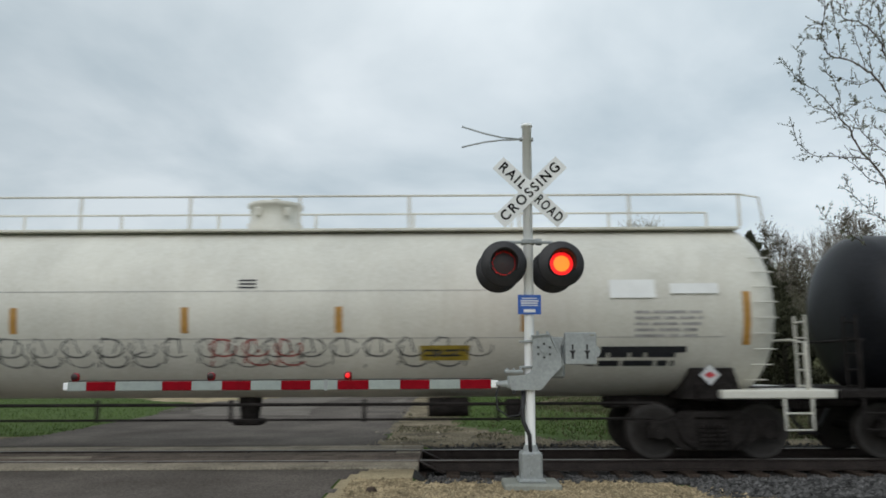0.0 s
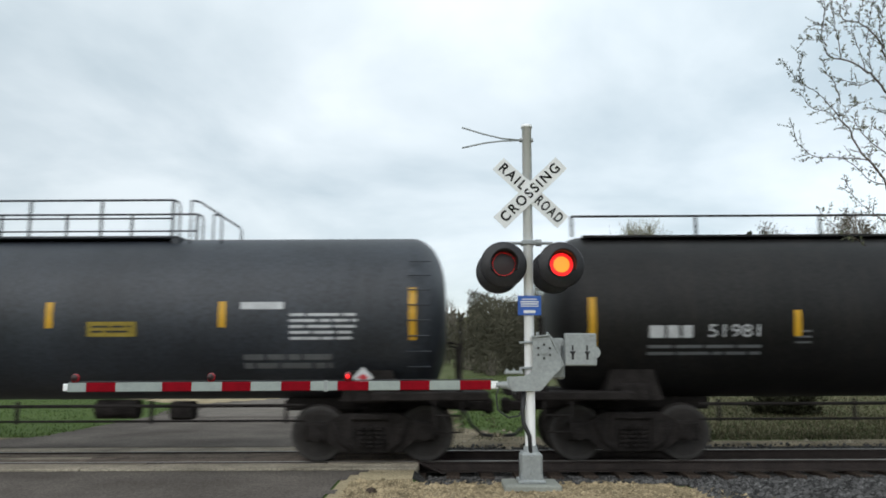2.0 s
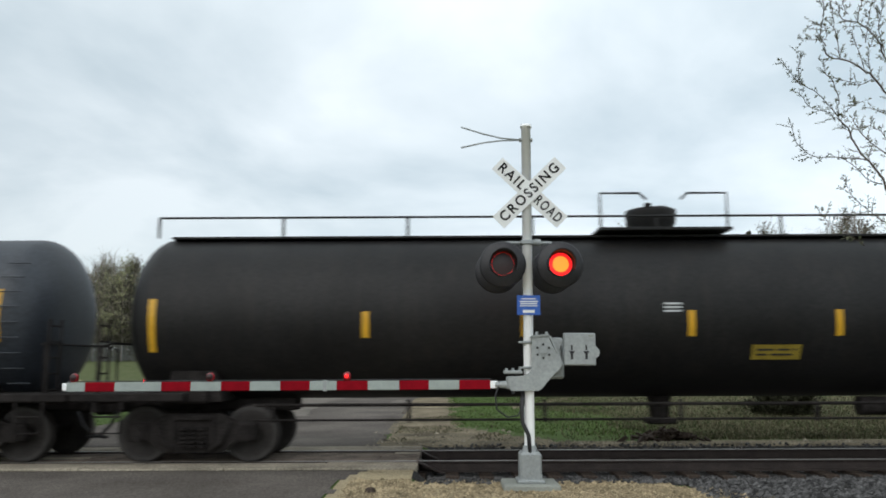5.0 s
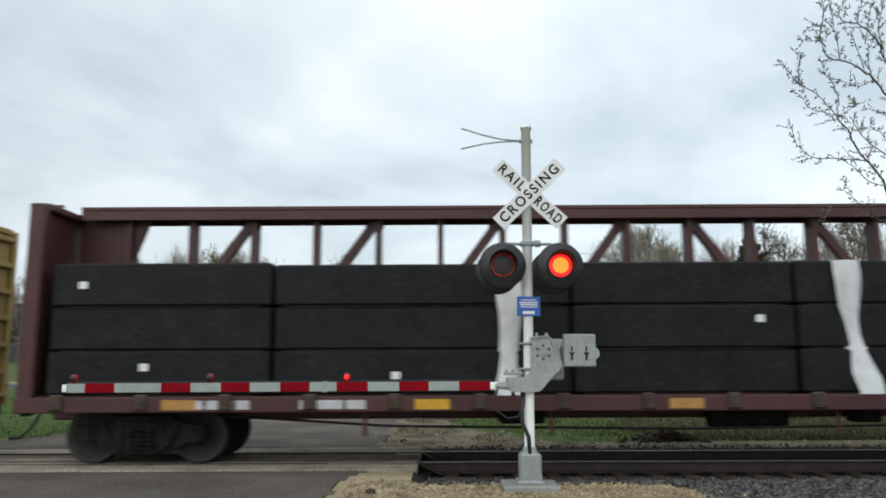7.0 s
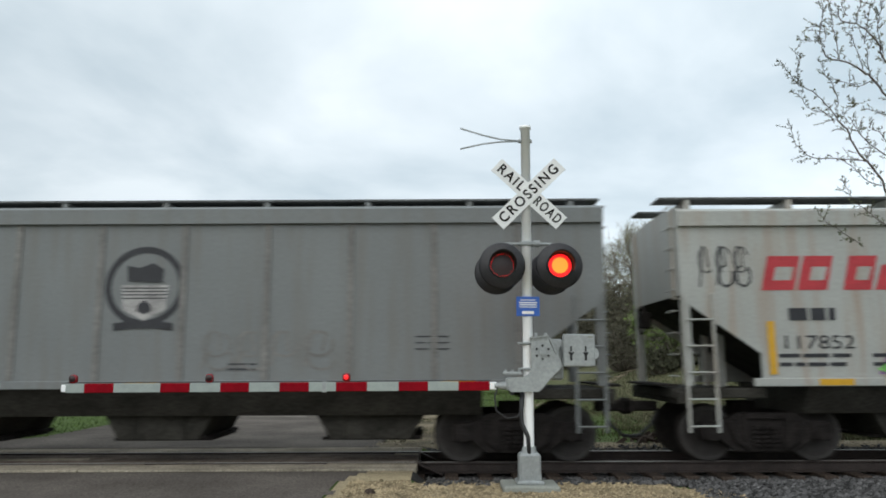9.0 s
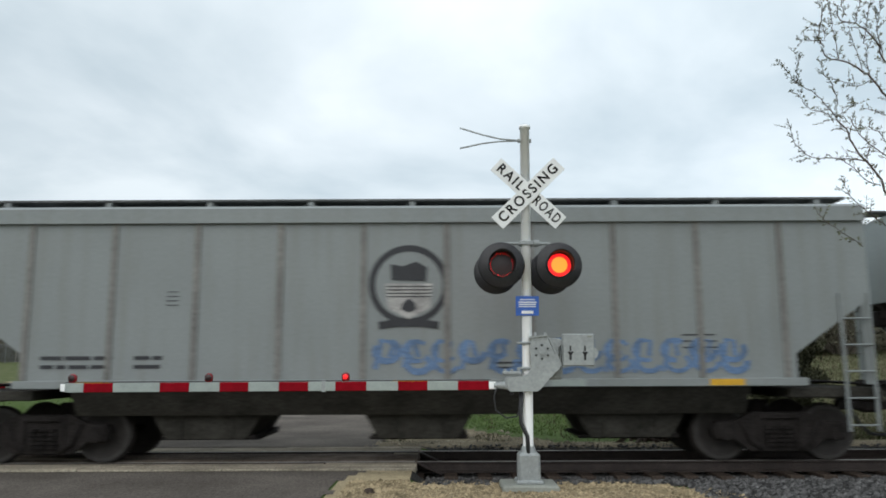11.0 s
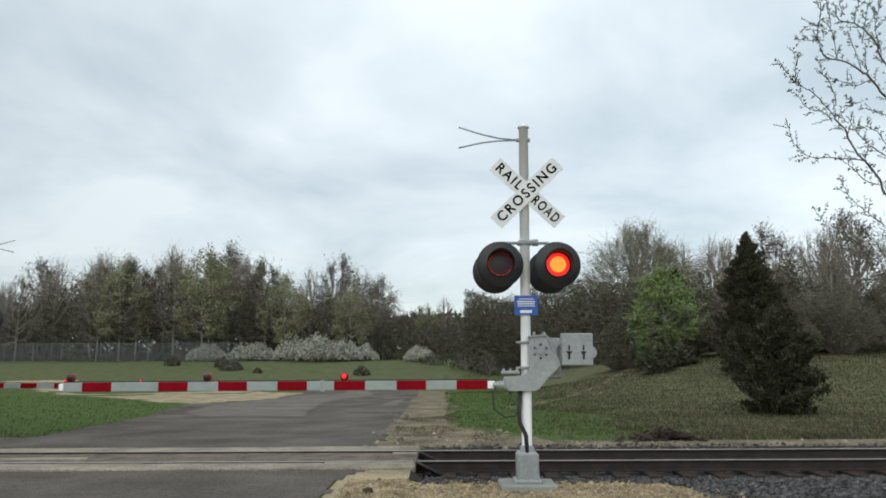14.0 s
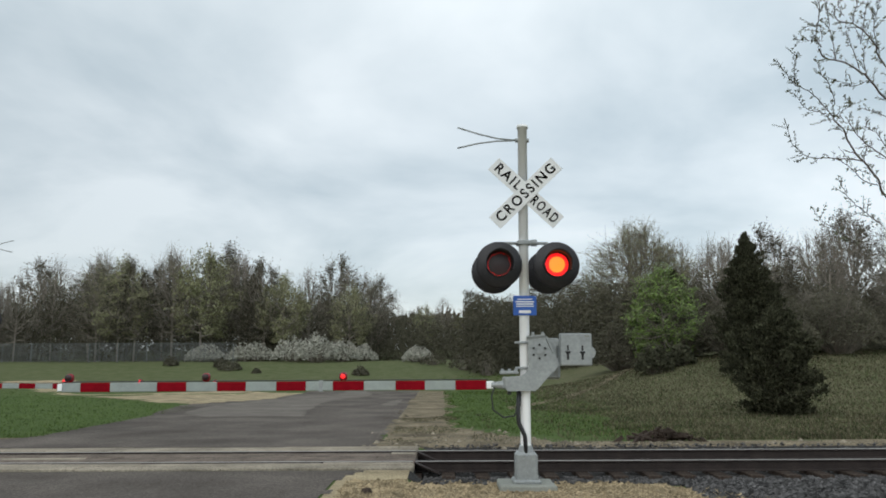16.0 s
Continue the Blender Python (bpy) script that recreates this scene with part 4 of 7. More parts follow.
def stroke(car, name, pts, w, m, ysurf, lift=0.006, parent=None):
    """A painted line of width w along (x, z) points."""
    g = Geo()
    k = len(pts)
    L, R = [], []
    for i in range(k):
        a, b = Vector(pts[max(0, i - 1)]), Vector(pts[min(k - 1, i + 1)])
        d = (b - a).normalized() if (b - a).length > 0 else Vector((1, 0))
        nrm = Vector((-d.y, d.x)) * w / 2
        p = Vector(pts[i])
        L.append(p + nrm)
        R.append(p - nrm)
    q = L + R
    g.add([(p.x, ysurf(p.x, p.y) - lift, p.y) for p in q], [(k + i, k + i + 1, i + 1, i) for i in range(k - 1)])
    return part(name, g, m, parent or car)


def arcpts(cx_, cz_, rx, rz, a0, a1, n=14):
    return [(cx_ + rx * math.cos(radians(a0 + (a1 - a0) * i / n)), cz_ + rz * math.sin(radians(a0 + (a1 - a0) * i / n))) for i in range(n + 1)]


def number(car, txt, x, z, size, m, ysurf, width=None):
    me = text_mesh(txt, size, m, 0.0, 0.0)
    wid = max(v.co.x for v in me.vertices) - min(v.co.x for v in me.vertices)
    k = (width / wid) if width else 1.0
    return part("number", upright(me, lambda a, b: Vector((x + a * k, ysurf(x + a * k, z + b) - 0.008, z + b))), None, car, "painted car number")


def rail_fence(car, x0, x1, y, z, h, n, m, parent, name="guard_rail", mid=0.0, close=True):
    """Handrail with posts along the car top."""
    r = part(name, Geo().cyl((x0, y, z + h), (x1, y, z + h), 0.02, n=6), m, parent)
    if mid:
        part("mid_rail", Geo().cyl((x0, y, z + mid), (x1, y, z + mid), 0.016, n=6), m, r)
    for i in range(n):
        x = x0 + (x1 - x0) * i / (n - 1)
        part("post", Geo().box((x, y, z + h / 2), (0.05, 0.015, h), 0.003), m, r)
    return r


def tank_car(label, L, mtank, r=1.43, zc=2.43, style="short", dome=0.0, num="", numx=0.0, stripe=M_YELLOW, marks=(), panel=1.6, span=(-1.0, 4.3), hrail=0.75):
    car = thing("tank_car", label, "tank car", "cars of the freight train")
    h = L / 2
    side = lambda x, z: -math.sqrt(max(0.01, r * r - (z - zc) ** 2))
    hd = 0.62
    prof = [(-h, 0.001)] + [(-h + hd * (1 - math.cos(radians(a))), r * math.sin(radians(a)) ** 0.62) for a in range(8, 91, 6)]
    prof += [(-h * 0.5, r + 0.001), (0, r), (h * 0.5, r + 0.001)]
    prof += [(-a, b) for a, b in prof[:-3][::-1]]
    tank = part("tank", Geo().lathe(prof, "x", (0, 0, zc), 64), mtank, car)
    for x in (-h * 0.78, -h * 0.26, h * 0.26, h * 0.78):
        part("weld_band", Geo().lathe([(x - 0.02, r - 0.002), (x, r + 0.006), (x + 0.02, r - 0.002)], "x", (0, 0, zc), 64), mtank, tank)
    zt = zc + r
    # under frame: stub sills, bolsters, side pipes
    for s in (-1, 1):
        tx = s * (h - 1.25)
        add_truck(car, tx)
        sill = part("stub_sill", Geo().box((s * (h - 1.2), 0, 0.98), (3.2, 0.45, 0.36), 0.03).box((tx, 0, 1.12), (0.55, 2.5, 0.30), 0.04)
                    .prism([(tx - 0.5, 1.0), (tx + 0.5, 1.0), (tx + 0.35, 1.5), (tx - 0.35, 1.5)], -1.15, 1.15)
                    .box((s * (h + 0.22), 0, 1.02), (0.10, 2.7, 0.12), 0.02), M_TRUCK, car)
        for sy in (-1, 1):
            part("end_platform", Geo().box((s * (h - 0.25), sy * 1.0, 1.08), (1.9, 0.9, 0.14), 0.02), M_TRUCK if mtank is not M_TWHITE else mtank, sill)
        add_coupler(car, s * (h + 0.2), s)
        part("grab_rail", Geo().tube([(s * (h + 0.2), -1.36, 1.05), (s * (h + 0.2), -1.36, 1.9), (s * (h + 0.05), -1.2, 1.95), (s * (h + 0.05), 1.2, 1.95), (s * (h + 0.2), 1.36, 1.9), (s * (h + 0.2), 1.36, 1.05)], 0.022, 6), M_TRUCK if mtank is not M_TWHITE else mtank, sill)
        st = Geo()
        x = s * (h + 0.02)
        st.tube([(x - 0.22, -1.42, 1.05), (x - 0.22, -1.42, 0.52), (x + 0.22, -1.42, 0.52), (x + 0.22, -1.42, 1.05)], 0.022, 6)
        st.cyl((x - 0.22, -1.42, 0.78), (x + 0.22, -1.42, 0.78), 0.016, n=6)
        el = Geo()
        for yy in (-1.36, -0.98):
            el.cyl((s * (h + 0.24), yy, 1.05), (s * (h + 0.24), yy, 2.35), 0.022, n=6)
        for k in range(5):
            el.cyl((s * (h + 0.24), -1.36, 1.2 + k * 0.26), (s * (h + 0.24), -0.98, 1.2 + k * 0.26), 0.015, n=6)
        part("end_ladder", el, M_TRUCK if mtank is not M_TWHITE else mtank, sill)
        part("step", st, M_TRUCK if mtank is not M_TWHITE else mtank, sill)
    pipe = part("side_pipe", Geo().cyl((-h + 2.3, -1.25, 0.94), (h - 2.3, -1.25, 0.94), 0.028, n=6).cyl((-h + 2.3, -1.25, 0.70), (h - 2.3, -1.25, 0.70), 0.02, n=6), M_TRUCK, car)
    for k in range(7):
        x = (-h + 2.6) + (2 * h - 5.2) * k / 6
        part("hanger", Geo().box((x, -1.25, 0.84), (0.06, 0.03, 0.36), 0.006), M_TRUCK, pipe)
    part("outlet_valve", Geo().cyl((0, 0, 1.05), (0, 0, 0.62), 0.22, 0.16, 16).box((0, 0, 0.58), (0.5, 0.5, 0.1), 0.03), M_TRUCK, car)
    part("brake_cylinder", Geo().cyl((h * 0.35, -0.6, 0.86), (h * 0.35 + 0.7, -0.6, 0.86), 0.16, n=16), M_TRUCK, car)
    part("brake_valve", Geo().box((h * 0.35 + 1.5, -0.7, 0.84), (0.4, 0.3, 0.3), 0.04), M_TRUCK, car)
    # dome
    if style == "pressure":
        dm = part("dome", Geo().lathe([(zt - 0.05, 0.50), (zt + 0.12, 0.50), (zt + 0.14, 0.46), (zt + 0.42, 0.46), (zt + 0.44, 0.50), (zt + 0.50, 0.50), (zt + 0.52, 0.36), (zt + 0.56, 0.001)], "z", (dome, 0, 0), 28), mtank, car)
        part("valve", Geo().cyl((dome, 0, zt + 0.5), (dome, 0, zt + 0.62), 0.07, n=10).box((dome - 0.22, -0.44, zt + 0.30), (0.12, 0.08, 0.16), 0.02).box((dome + 0.3, -0.4, zt + 0.30), (0.12, 0.08, 0.16), 0.02), mtank, dm)
    else:
        dm = part("dome", Geo().lathe([(zt - 0.05, 0.36), (zt + 0.12, 0.36), (zt + 0.26, 0.44), (zt + 0.46, 0.46), (zt + 0.50, 0.46), (zt + 0.52, 0.42), (zt + 0.54, 0.001)], "z", (dome, 0, 0), 28), mtank, car)
        part("hinge", Geo().box((dome - 0.15, -0.4, zt + 0.54), (0.12, 0.1, 0.08), 0.02).cyl((dome + 0.2, 0, zt + 0.53), (dome + 0.2, 0, zt + 0.60), 0.08, n=10), mtank, dm)
    # walkway and rails
    if style in ("full", "pressure"):
        walkway = part("walkway", Geo().box((0, -0.62, zt - 0.10), (L - 1.0, 0.42, 0.04), 0.006).box((0, 0.62, zt - 0.10), (L - 1.0, 0.42, 0.04), 0.006), mtank, car)
        for sy in (-0.82, 0.82):
            rail_fence(car, -h + 0.5, h - 0.5, sy, zt - 0.08, hrail, 10, mtank, walkway)
        for s in (-1, 1):
            part("end_loop", Geo().tube([(s * (h - 0.5), -0.82, zt - 0.08 + hrail), (s * (h - 0.15), -0.82, zt - 0.14 + hrail), (s * (h - 0.08), -0.82, zt - 0.1)], 0.018, 6), mtank, walkway)
        if style == "full":
            for s in (-1, 1):
                part("arm_rail", Geo().tube([(dome + s * 0.45, -0.3, zt + 0.36), (dome + s * 1.0, -0.3, zt + 0.36), (dome + s * 1.25, -0.3, zt + 0.58)], 0.018, 6).box((dome + s * 0.95, -0.3, zt + 0.18), (0.04, 0.02, 0.4)), mtank, walkway)
    elif style == "low":
        walkway = part("walkway", Geo().box((0, -0.5, zt - 0.06), (L - 1.2, 0.30, 0.04), 0.006).box((dome, 0, zt + 0.02), (2.3, 1.9, 0.05), 0.006), mtank, car)
        rail_fence(car, -h + 0.4, h - 0.6, -0.72, zt - 0.08, 0.36, 9, mtank, walkway)
        for s in (-1, 1):
            part("crash_rail", Geo().tube([(dome + s * 1.1, -0.85, zt), (dome + s * 1.1, -0.85, zt + 0.66), (dome + s * 0.42, -0.85, zt + 0.66), (dome + s * 0.3, -0.85, zt + 0.55)], 0.022, 6), mtank, walkway)
    else:
        x0, x1 = dome + span[0], dome + span[1]
        walkway = part("platform", Geo().box(((x0 + x1) / 2, 0, zt - 0.03), (x1 - x0, 1.3, 0.04), 0.008).box((x0 + 0.06, -0.6, zt - 0.10), (0.16, 0.08, 0.14), 0.02).box((x1 - 0.06, -0.6, zt - 0.10), (0.16, 0.08, 0.14), 0.02), mtank, car)
        for sy in (-0.64, 0.64):
            rail_fence(car, x0 + 0.12, x1 - 0.12, sy, zt - 0.03, 0.66, 5, mtank, walkway, mid=0.33)
            for xe, o in ((x0, 1), (x1, -1)):
                part("end_loop", Geo().tube([(xe + o * 0.12, sy, zt + 0.63), (xe + o * 0.03, sy, zt + 0.59), (xe, sy, zt + 0.50), (xe, sy, zt - 0.03)], 0.02, 6), mtank, walkway)
            part("end_loop", Geo().tube([(x1 + 0.2, sy, zt + 0.62), (x1 + 0.34, sy, zt + 0.60), (x1 + 0.72, sy, zt + 0.36), (x1 + 0.75, sy, zt + 0.28), (x1 + 0.75, sy, zt - 0.18)], 0.018, 6).cyl((x1 + 0.2, sy, zt + 0.62), (x1 + 0.2, sy, zt - 0.18), 0.018, n=6), mtank, walkway)
    # ladder at the ends
    lx = h - 0.62
    g = Geo()
    for k in range(9):
        z = 1.3 + k * 0.25
        yy = side(0, z)
        g.cyl((lx, yy - 0.06, z), (lx + 0.36, yy - 0.02, z), 0.012, n=5)
    part("ladder", g, mtank, car)
    # conspicuity marks and print
    if not marks:
        marks = (-h + 0.62, -5.1, -2.5, 0.2, 2.6, 5.4, h - 0.62)
    for x in marks:
        tall = 0.86 if abs(x) > h - 1.0 else 0.42
        zz = zc - (0.20 if mtank in (M_TDARK, M_TWHITE) else 0.02)
        g = Geo()
        nz = 6
        pts = []
        for k in range(nz + 1):
            z = zz - tall / 2 + tall * k / nz
            pts += [(x - 0.06, side(0, z) - 0.008, z), (x + 0.06, side(0, z) - 0.008, z)]
        g.add(pts, [(2 * k, 2 * k + 1, 2 * k + 3, 2 * k + 2) for k in range(nz)])
        part("reflective_mark", g, stripe, car)
    ink = M_STENBLK if mtank is M_TWHITE else M_STENCIL
    dim = M_STENBLK if mtank is M_TWHITE else M_STENCIL2
    if num:
        number(car, num, -h + numx + 0.50, 2.10, 0.29, ink, side, 0.166 * len(num))
        bars(car, -h + numx - 0.55, 2.10, 0.75, 1, ink, side, 0.20, 0.1, 4, "reporting_mark")
        bars(car, -h + numx, 1.86, 1.9, 2, dim, side, 0.05, 0.06, 5)
        bars(car, -h + numx + 1.6, 2.10, 0.3, 3, dim, side, 0.03, 0.06, 6)
    decal(car, "placard", rect(panel, 1.76 if mtank is not M_TGREY else 2.18, 0.80, 0.24), M_DULLYEL, side, "dull yellow warning panel", 0.01)
    bars(car, panel, 1.80 if mtank is not M_TGREY else 2.22, 0.7, 2, M_STENBLK, lambda x, z: side(x, z) - 0.008, 0.03, 0.05, 7, "warning_print")
    bars(car, h - 2.0, 2.40, 1.15, 5, M_GFAINT if mtank is M_TWHITE else ink, side, 0.045, 0.05, 8)
    bars(car, h - 2.6, 1.72, 1.5, 2, dim, side, 0.09, 0.05, 9)
    if mtank is not M_TWHITE:
        decal(car, "data_plate", rect(h - 3.0, 2.55, 0.7, 0.12), ink, side, "", 0.01)
    if style != "long":
        bars(car, dome - 0.1, 2.95 if mtank is M_TWHITE else 2.55, 0.34, 3, ink, side, 0.03, 0.03, 10)
    pl = decal(car, "hazard_placard", [(h - 1.35, 1.22), (h - 1.18, 1.39), (h - 1.35, 1.56), (h - 1.52, 1.39)], M_STENCIL, lambda x, z: -1.36, "white and red diamond placard")
    decal(pl, "placard_print", [(h - 1.35, 1.33), (h - 1.26, 1.39), (h - 1.35, 1.45), (h - 1.44, 1.39)], M_CPRED, lambda x, z: -1.366)
    return car


def hopper_car(label, L, mbody, mrib=M_HOPRIB, num="", logo=True, stripe=M_YELLOW, ribs=True, bays=3, ZE=4.15, lift=0.28):
    car = thing("hopper_car", label, "covered hopper car", "cars of the freight train")
    h = L / 2
    W = 1.50
    ZS = 1.36
    side = lambda x, z: -W - 0.004
    # side sheets with cut lower corners, roof, slopes
    out = [(-h, ZE), (-h, 2.62), (-h + 0.12, 2.55), (-h + 1.25, 1.75), (-h + 1.25, ZS), (h - 1.25, ZS), (h - 1.25, 1.75), (h - 0.12, 2.55), (h, 2.62), (h, ZE)]
    body = part("side_sheet", Geo().prism(out, -W, -W + 0.05), mbody, car)
    part("side_sheet", Geo().prism(out, W - 0.05, W), mbody, car)
    part("roof", Geo().prism_x([(-W - 0.07, ZE - 0.25), (-W - 0.07, ZE - 0.01), (-W + 0.05, ZE + 0.05), (-0.65, ZE + 0.14), (0.65, ZE + 0.14), (W - 0.05, ZE + 0.05), (W + 0.07, ZE - 0.01), (W + 0.07, ZE - 0.25), (W - 0.05, ZE - 0.24), (W - 0.05, ZE - 0.1), (-W + 0.05, ZE - 0.1), (-W + 0.05, ZE - 0.24)], -h, h), mbody, car)
    rw = part("running_board", Geo().box((0, -0.62, ZE + lift), (L + 0.2, 0.5, 0.04), 0.008).box((0, 0.62, ZE + lift), (L + 0.3, 0.5, 0.04), 0.008), M_BOARD, car)
    for k in range(9):
        x = -h + 0.4 + (L - 0.8) * k / 8
        part("board_bracket", Geo().box((x, 0, ZE + lift - 0.09 - (lift - 0.28) / 2), (0.10, 1.7, 0.16 + (lift - 0.28)), 0.01), mbody, rw)
    part("hatch", Geo().box((0, 0, ZE + 0.20), (L - 2.2, 0.66, 0.14), 0.04), M_HOPDARK, car, "long trough hatch along the roof")
    for s in (-1, 1):
        g = Geo()
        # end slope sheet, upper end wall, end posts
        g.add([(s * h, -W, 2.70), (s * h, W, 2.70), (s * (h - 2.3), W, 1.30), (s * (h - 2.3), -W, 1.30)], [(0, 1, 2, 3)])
        # slope sheet coloured dark for the shade under the car end
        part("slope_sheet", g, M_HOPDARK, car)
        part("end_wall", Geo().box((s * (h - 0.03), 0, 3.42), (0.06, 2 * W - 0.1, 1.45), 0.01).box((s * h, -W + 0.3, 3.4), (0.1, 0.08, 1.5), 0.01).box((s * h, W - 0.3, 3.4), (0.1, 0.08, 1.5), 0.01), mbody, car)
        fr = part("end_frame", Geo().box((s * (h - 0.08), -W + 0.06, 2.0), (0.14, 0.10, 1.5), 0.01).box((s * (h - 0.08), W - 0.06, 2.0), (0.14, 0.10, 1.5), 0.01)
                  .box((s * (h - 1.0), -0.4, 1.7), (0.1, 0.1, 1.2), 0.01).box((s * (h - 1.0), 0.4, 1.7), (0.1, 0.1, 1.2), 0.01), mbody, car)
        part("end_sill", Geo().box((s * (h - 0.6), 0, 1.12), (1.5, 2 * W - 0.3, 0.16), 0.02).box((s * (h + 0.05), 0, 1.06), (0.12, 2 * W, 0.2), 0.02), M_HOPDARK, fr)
        lad = Geo()
        for a in (0.04, 0.50):
            lad.box((s * (h - a), -W - 0.02, 1.62), (0.05, 0.04, 2.2), 0.006)
        for k in range(5):
            lad.cyl((s * (h - 0.04), -W - 0.04, 0.62 + k * 0.42), (s * (h - 0.50), -W - 0.04, 0.62 + k * 0.42), 0.016, n=6)
        part("ladder", lad, mbody, fr)
        elad = Geo()
        for k in range(9):
            elad.cyl((s * (h + 0.06), -W + 0.1, 1.4 + k * 0.35), (s * (h + 0.06), -W + 0.6, 1.4 + k * 0.35), 0.014, n=6)
        part("end_ladder", elad, mbody, fr)
        part("crossover_platform", Geo().box((s * (h + 0.15), 0, 1.25), (0.3, 2.2, 0.04), 0.008), M_TRUCK, fr)
        if s < 0:
            part("brake_wheel", Geo().lathe([(-h - 0.1, 0.26), (-h - 0.12, 0.28), (-h - 0.14, 0.26)], "x", (0, 0.5, 2.4), 20).box((-h - 0.1, 0.5, 2.4), (0.02, 0.5, 0.04)).box((-h - 0.06, 0.5, 2.4), (0.2, 0.2, 0.3), 0.02), M_TRUCK, fr)
        add_truck(car, s * (h - 1.42))
        add_coupler(car, s * (h + 0.05), s)
    sill = part("side_sill", Geo().box((0, -W - 0.01, ZS - 0.06), (L - 2.2, 0.06, 0.13), 0.01).box((0, W + 0.01, ZS - 0.06), (L - 2.2, 0.06, 0.13), 0.01), mbody, car)
    for k in range(5):
        x = -h + 2.4 + (L - 4.8) * k / 4
        part("sill_mark", Geo().box((x, -W - 0.043, ZS - 0.06), (0.55, 0.006, 0.10)), stripe if k % 2 == 0 else M_WHITETAPE, sill)
    # hopper bays: flat-bottomed chutes under a long skirt, underbody shade put into their colour
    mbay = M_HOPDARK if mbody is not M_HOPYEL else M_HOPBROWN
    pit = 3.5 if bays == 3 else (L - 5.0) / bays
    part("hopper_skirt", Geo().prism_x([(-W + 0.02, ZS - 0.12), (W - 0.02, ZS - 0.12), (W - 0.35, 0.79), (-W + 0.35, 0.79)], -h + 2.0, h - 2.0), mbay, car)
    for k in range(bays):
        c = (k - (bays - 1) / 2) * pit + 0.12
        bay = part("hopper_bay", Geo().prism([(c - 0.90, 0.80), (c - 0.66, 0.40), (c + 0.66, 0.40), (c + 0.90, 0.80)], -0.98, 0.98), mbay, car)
        part("outlet_gate", Geo().box((c, 0, 0.385), (1.66, 1.5, 0.05), 0.015).cyl((c + 0.76, -0.95, 0.42), (c + 0.76, 0.95, 0.42), 0.04, n=8), M_TRUCK, bay)
        for sx in (-1, 1):
            part("chute_rib", Geo().box((c + sx * 0.42, -0.99, 0.60), (0.05, 0.04, 0.38), 0.006), mbay, bay)
    if ribs:
        for k in range(10):
            x = -6.2 + 1.36 * k
            part("rib", Geo().box((x, -W - 0.012, (ZE - 0.24 + ZS) / 2), (0.10, 0.03, ZE - 0.26 - ZS), 0.006), mrib, body)
    if num:
        number(car, num, -5.58 if mbody is M_HOPPER else -5.38, 2.44, 0.32, M_STENBLK, side, 1.10)
        bars(car, -5.95, 2.86, 0.40, 1, M_STENBLK, side, 0.20, 0.1, 11, "reporting_mark")
    bars(car, -h + 2.1, 1.72, 1.2, 2, M_STENBLK, side, 0.06, 0.08, 12)
    bars(car, -h + 3.25, 1.72, 0.5, 2, M_STENBLK, side, 0.06, 0.08, 13)
    bars(car, -h + 3.6, 2.78, 0.26, 4, M_STENBLK, side, 0.012, 0.06, 14)
    bars(car, h - 2.8, 2.05, 0.6, 3, M_STENBLK, side, 0.02, 0.08, 15)
    bars(car, 1.6, 1.62, 0.5, 2, M_STENBLK, side, 0.03, 0.05, 16)
    if logo:
        emblem(car, -0.02, 2.88, side)
    return car


def emblem(car, x, z, side):
    """Round emblem as plain dark shapes: ring, bar, shield and foot."""
    em = stroke(car, "emblem", ring_poly(x, z, 0.60, 0.60, 40) + [(x + 0.60, z)], 0.105, M_STENBLK, side, 0.005)
    tagged(em, "round dark painted emblem")
    decal(em, "shield", [(x - 0.38, z + 0.02), (x - 0.34, z - 0.38), (x, z - 0.56), (x + 0.34, z - 0.38), (x + 0.38, z + 0.02)], M_GFAINT, side, "", 0.006)
    for k in range(4):
        stroke(em, "shield_line", [(x - 0.36, z - 0.03 - k * 0.055), (x + 0.36, z - 0.03 - k * 0.055)], 0.018, M_STENBLK, side, 0.012)
    decal(em, "shield_mark", [(x, z - 0.22), (x + 0.10, z - 0.30), (x + 0.12, z - 0.40), (x, z - 0.46), (x - 0.12, z - 0.40), (x - 0.10, z - 0.30)], M_STENBLK, side, "", 0.012)
    decal(em, "crest", [(x - 0.28, z + 0.08), (x + 0.28, z + 0.06), (x + 0.30, z + 0.28), (x + 0.12, z + 0.38), (x - 0.10, z + 0.30), (x - 0.30, z + 0.34)], M_STENBLK, side, "", 0.012)
    stroke(em, "foot", [(x - 0.48, z - 0.66), (x - 0.2, z - 0.62), (x + 0.2, z - 0.62), (x + 0.48, z - 0.66)], 0.12, M_STENBLK, side, 0.013)


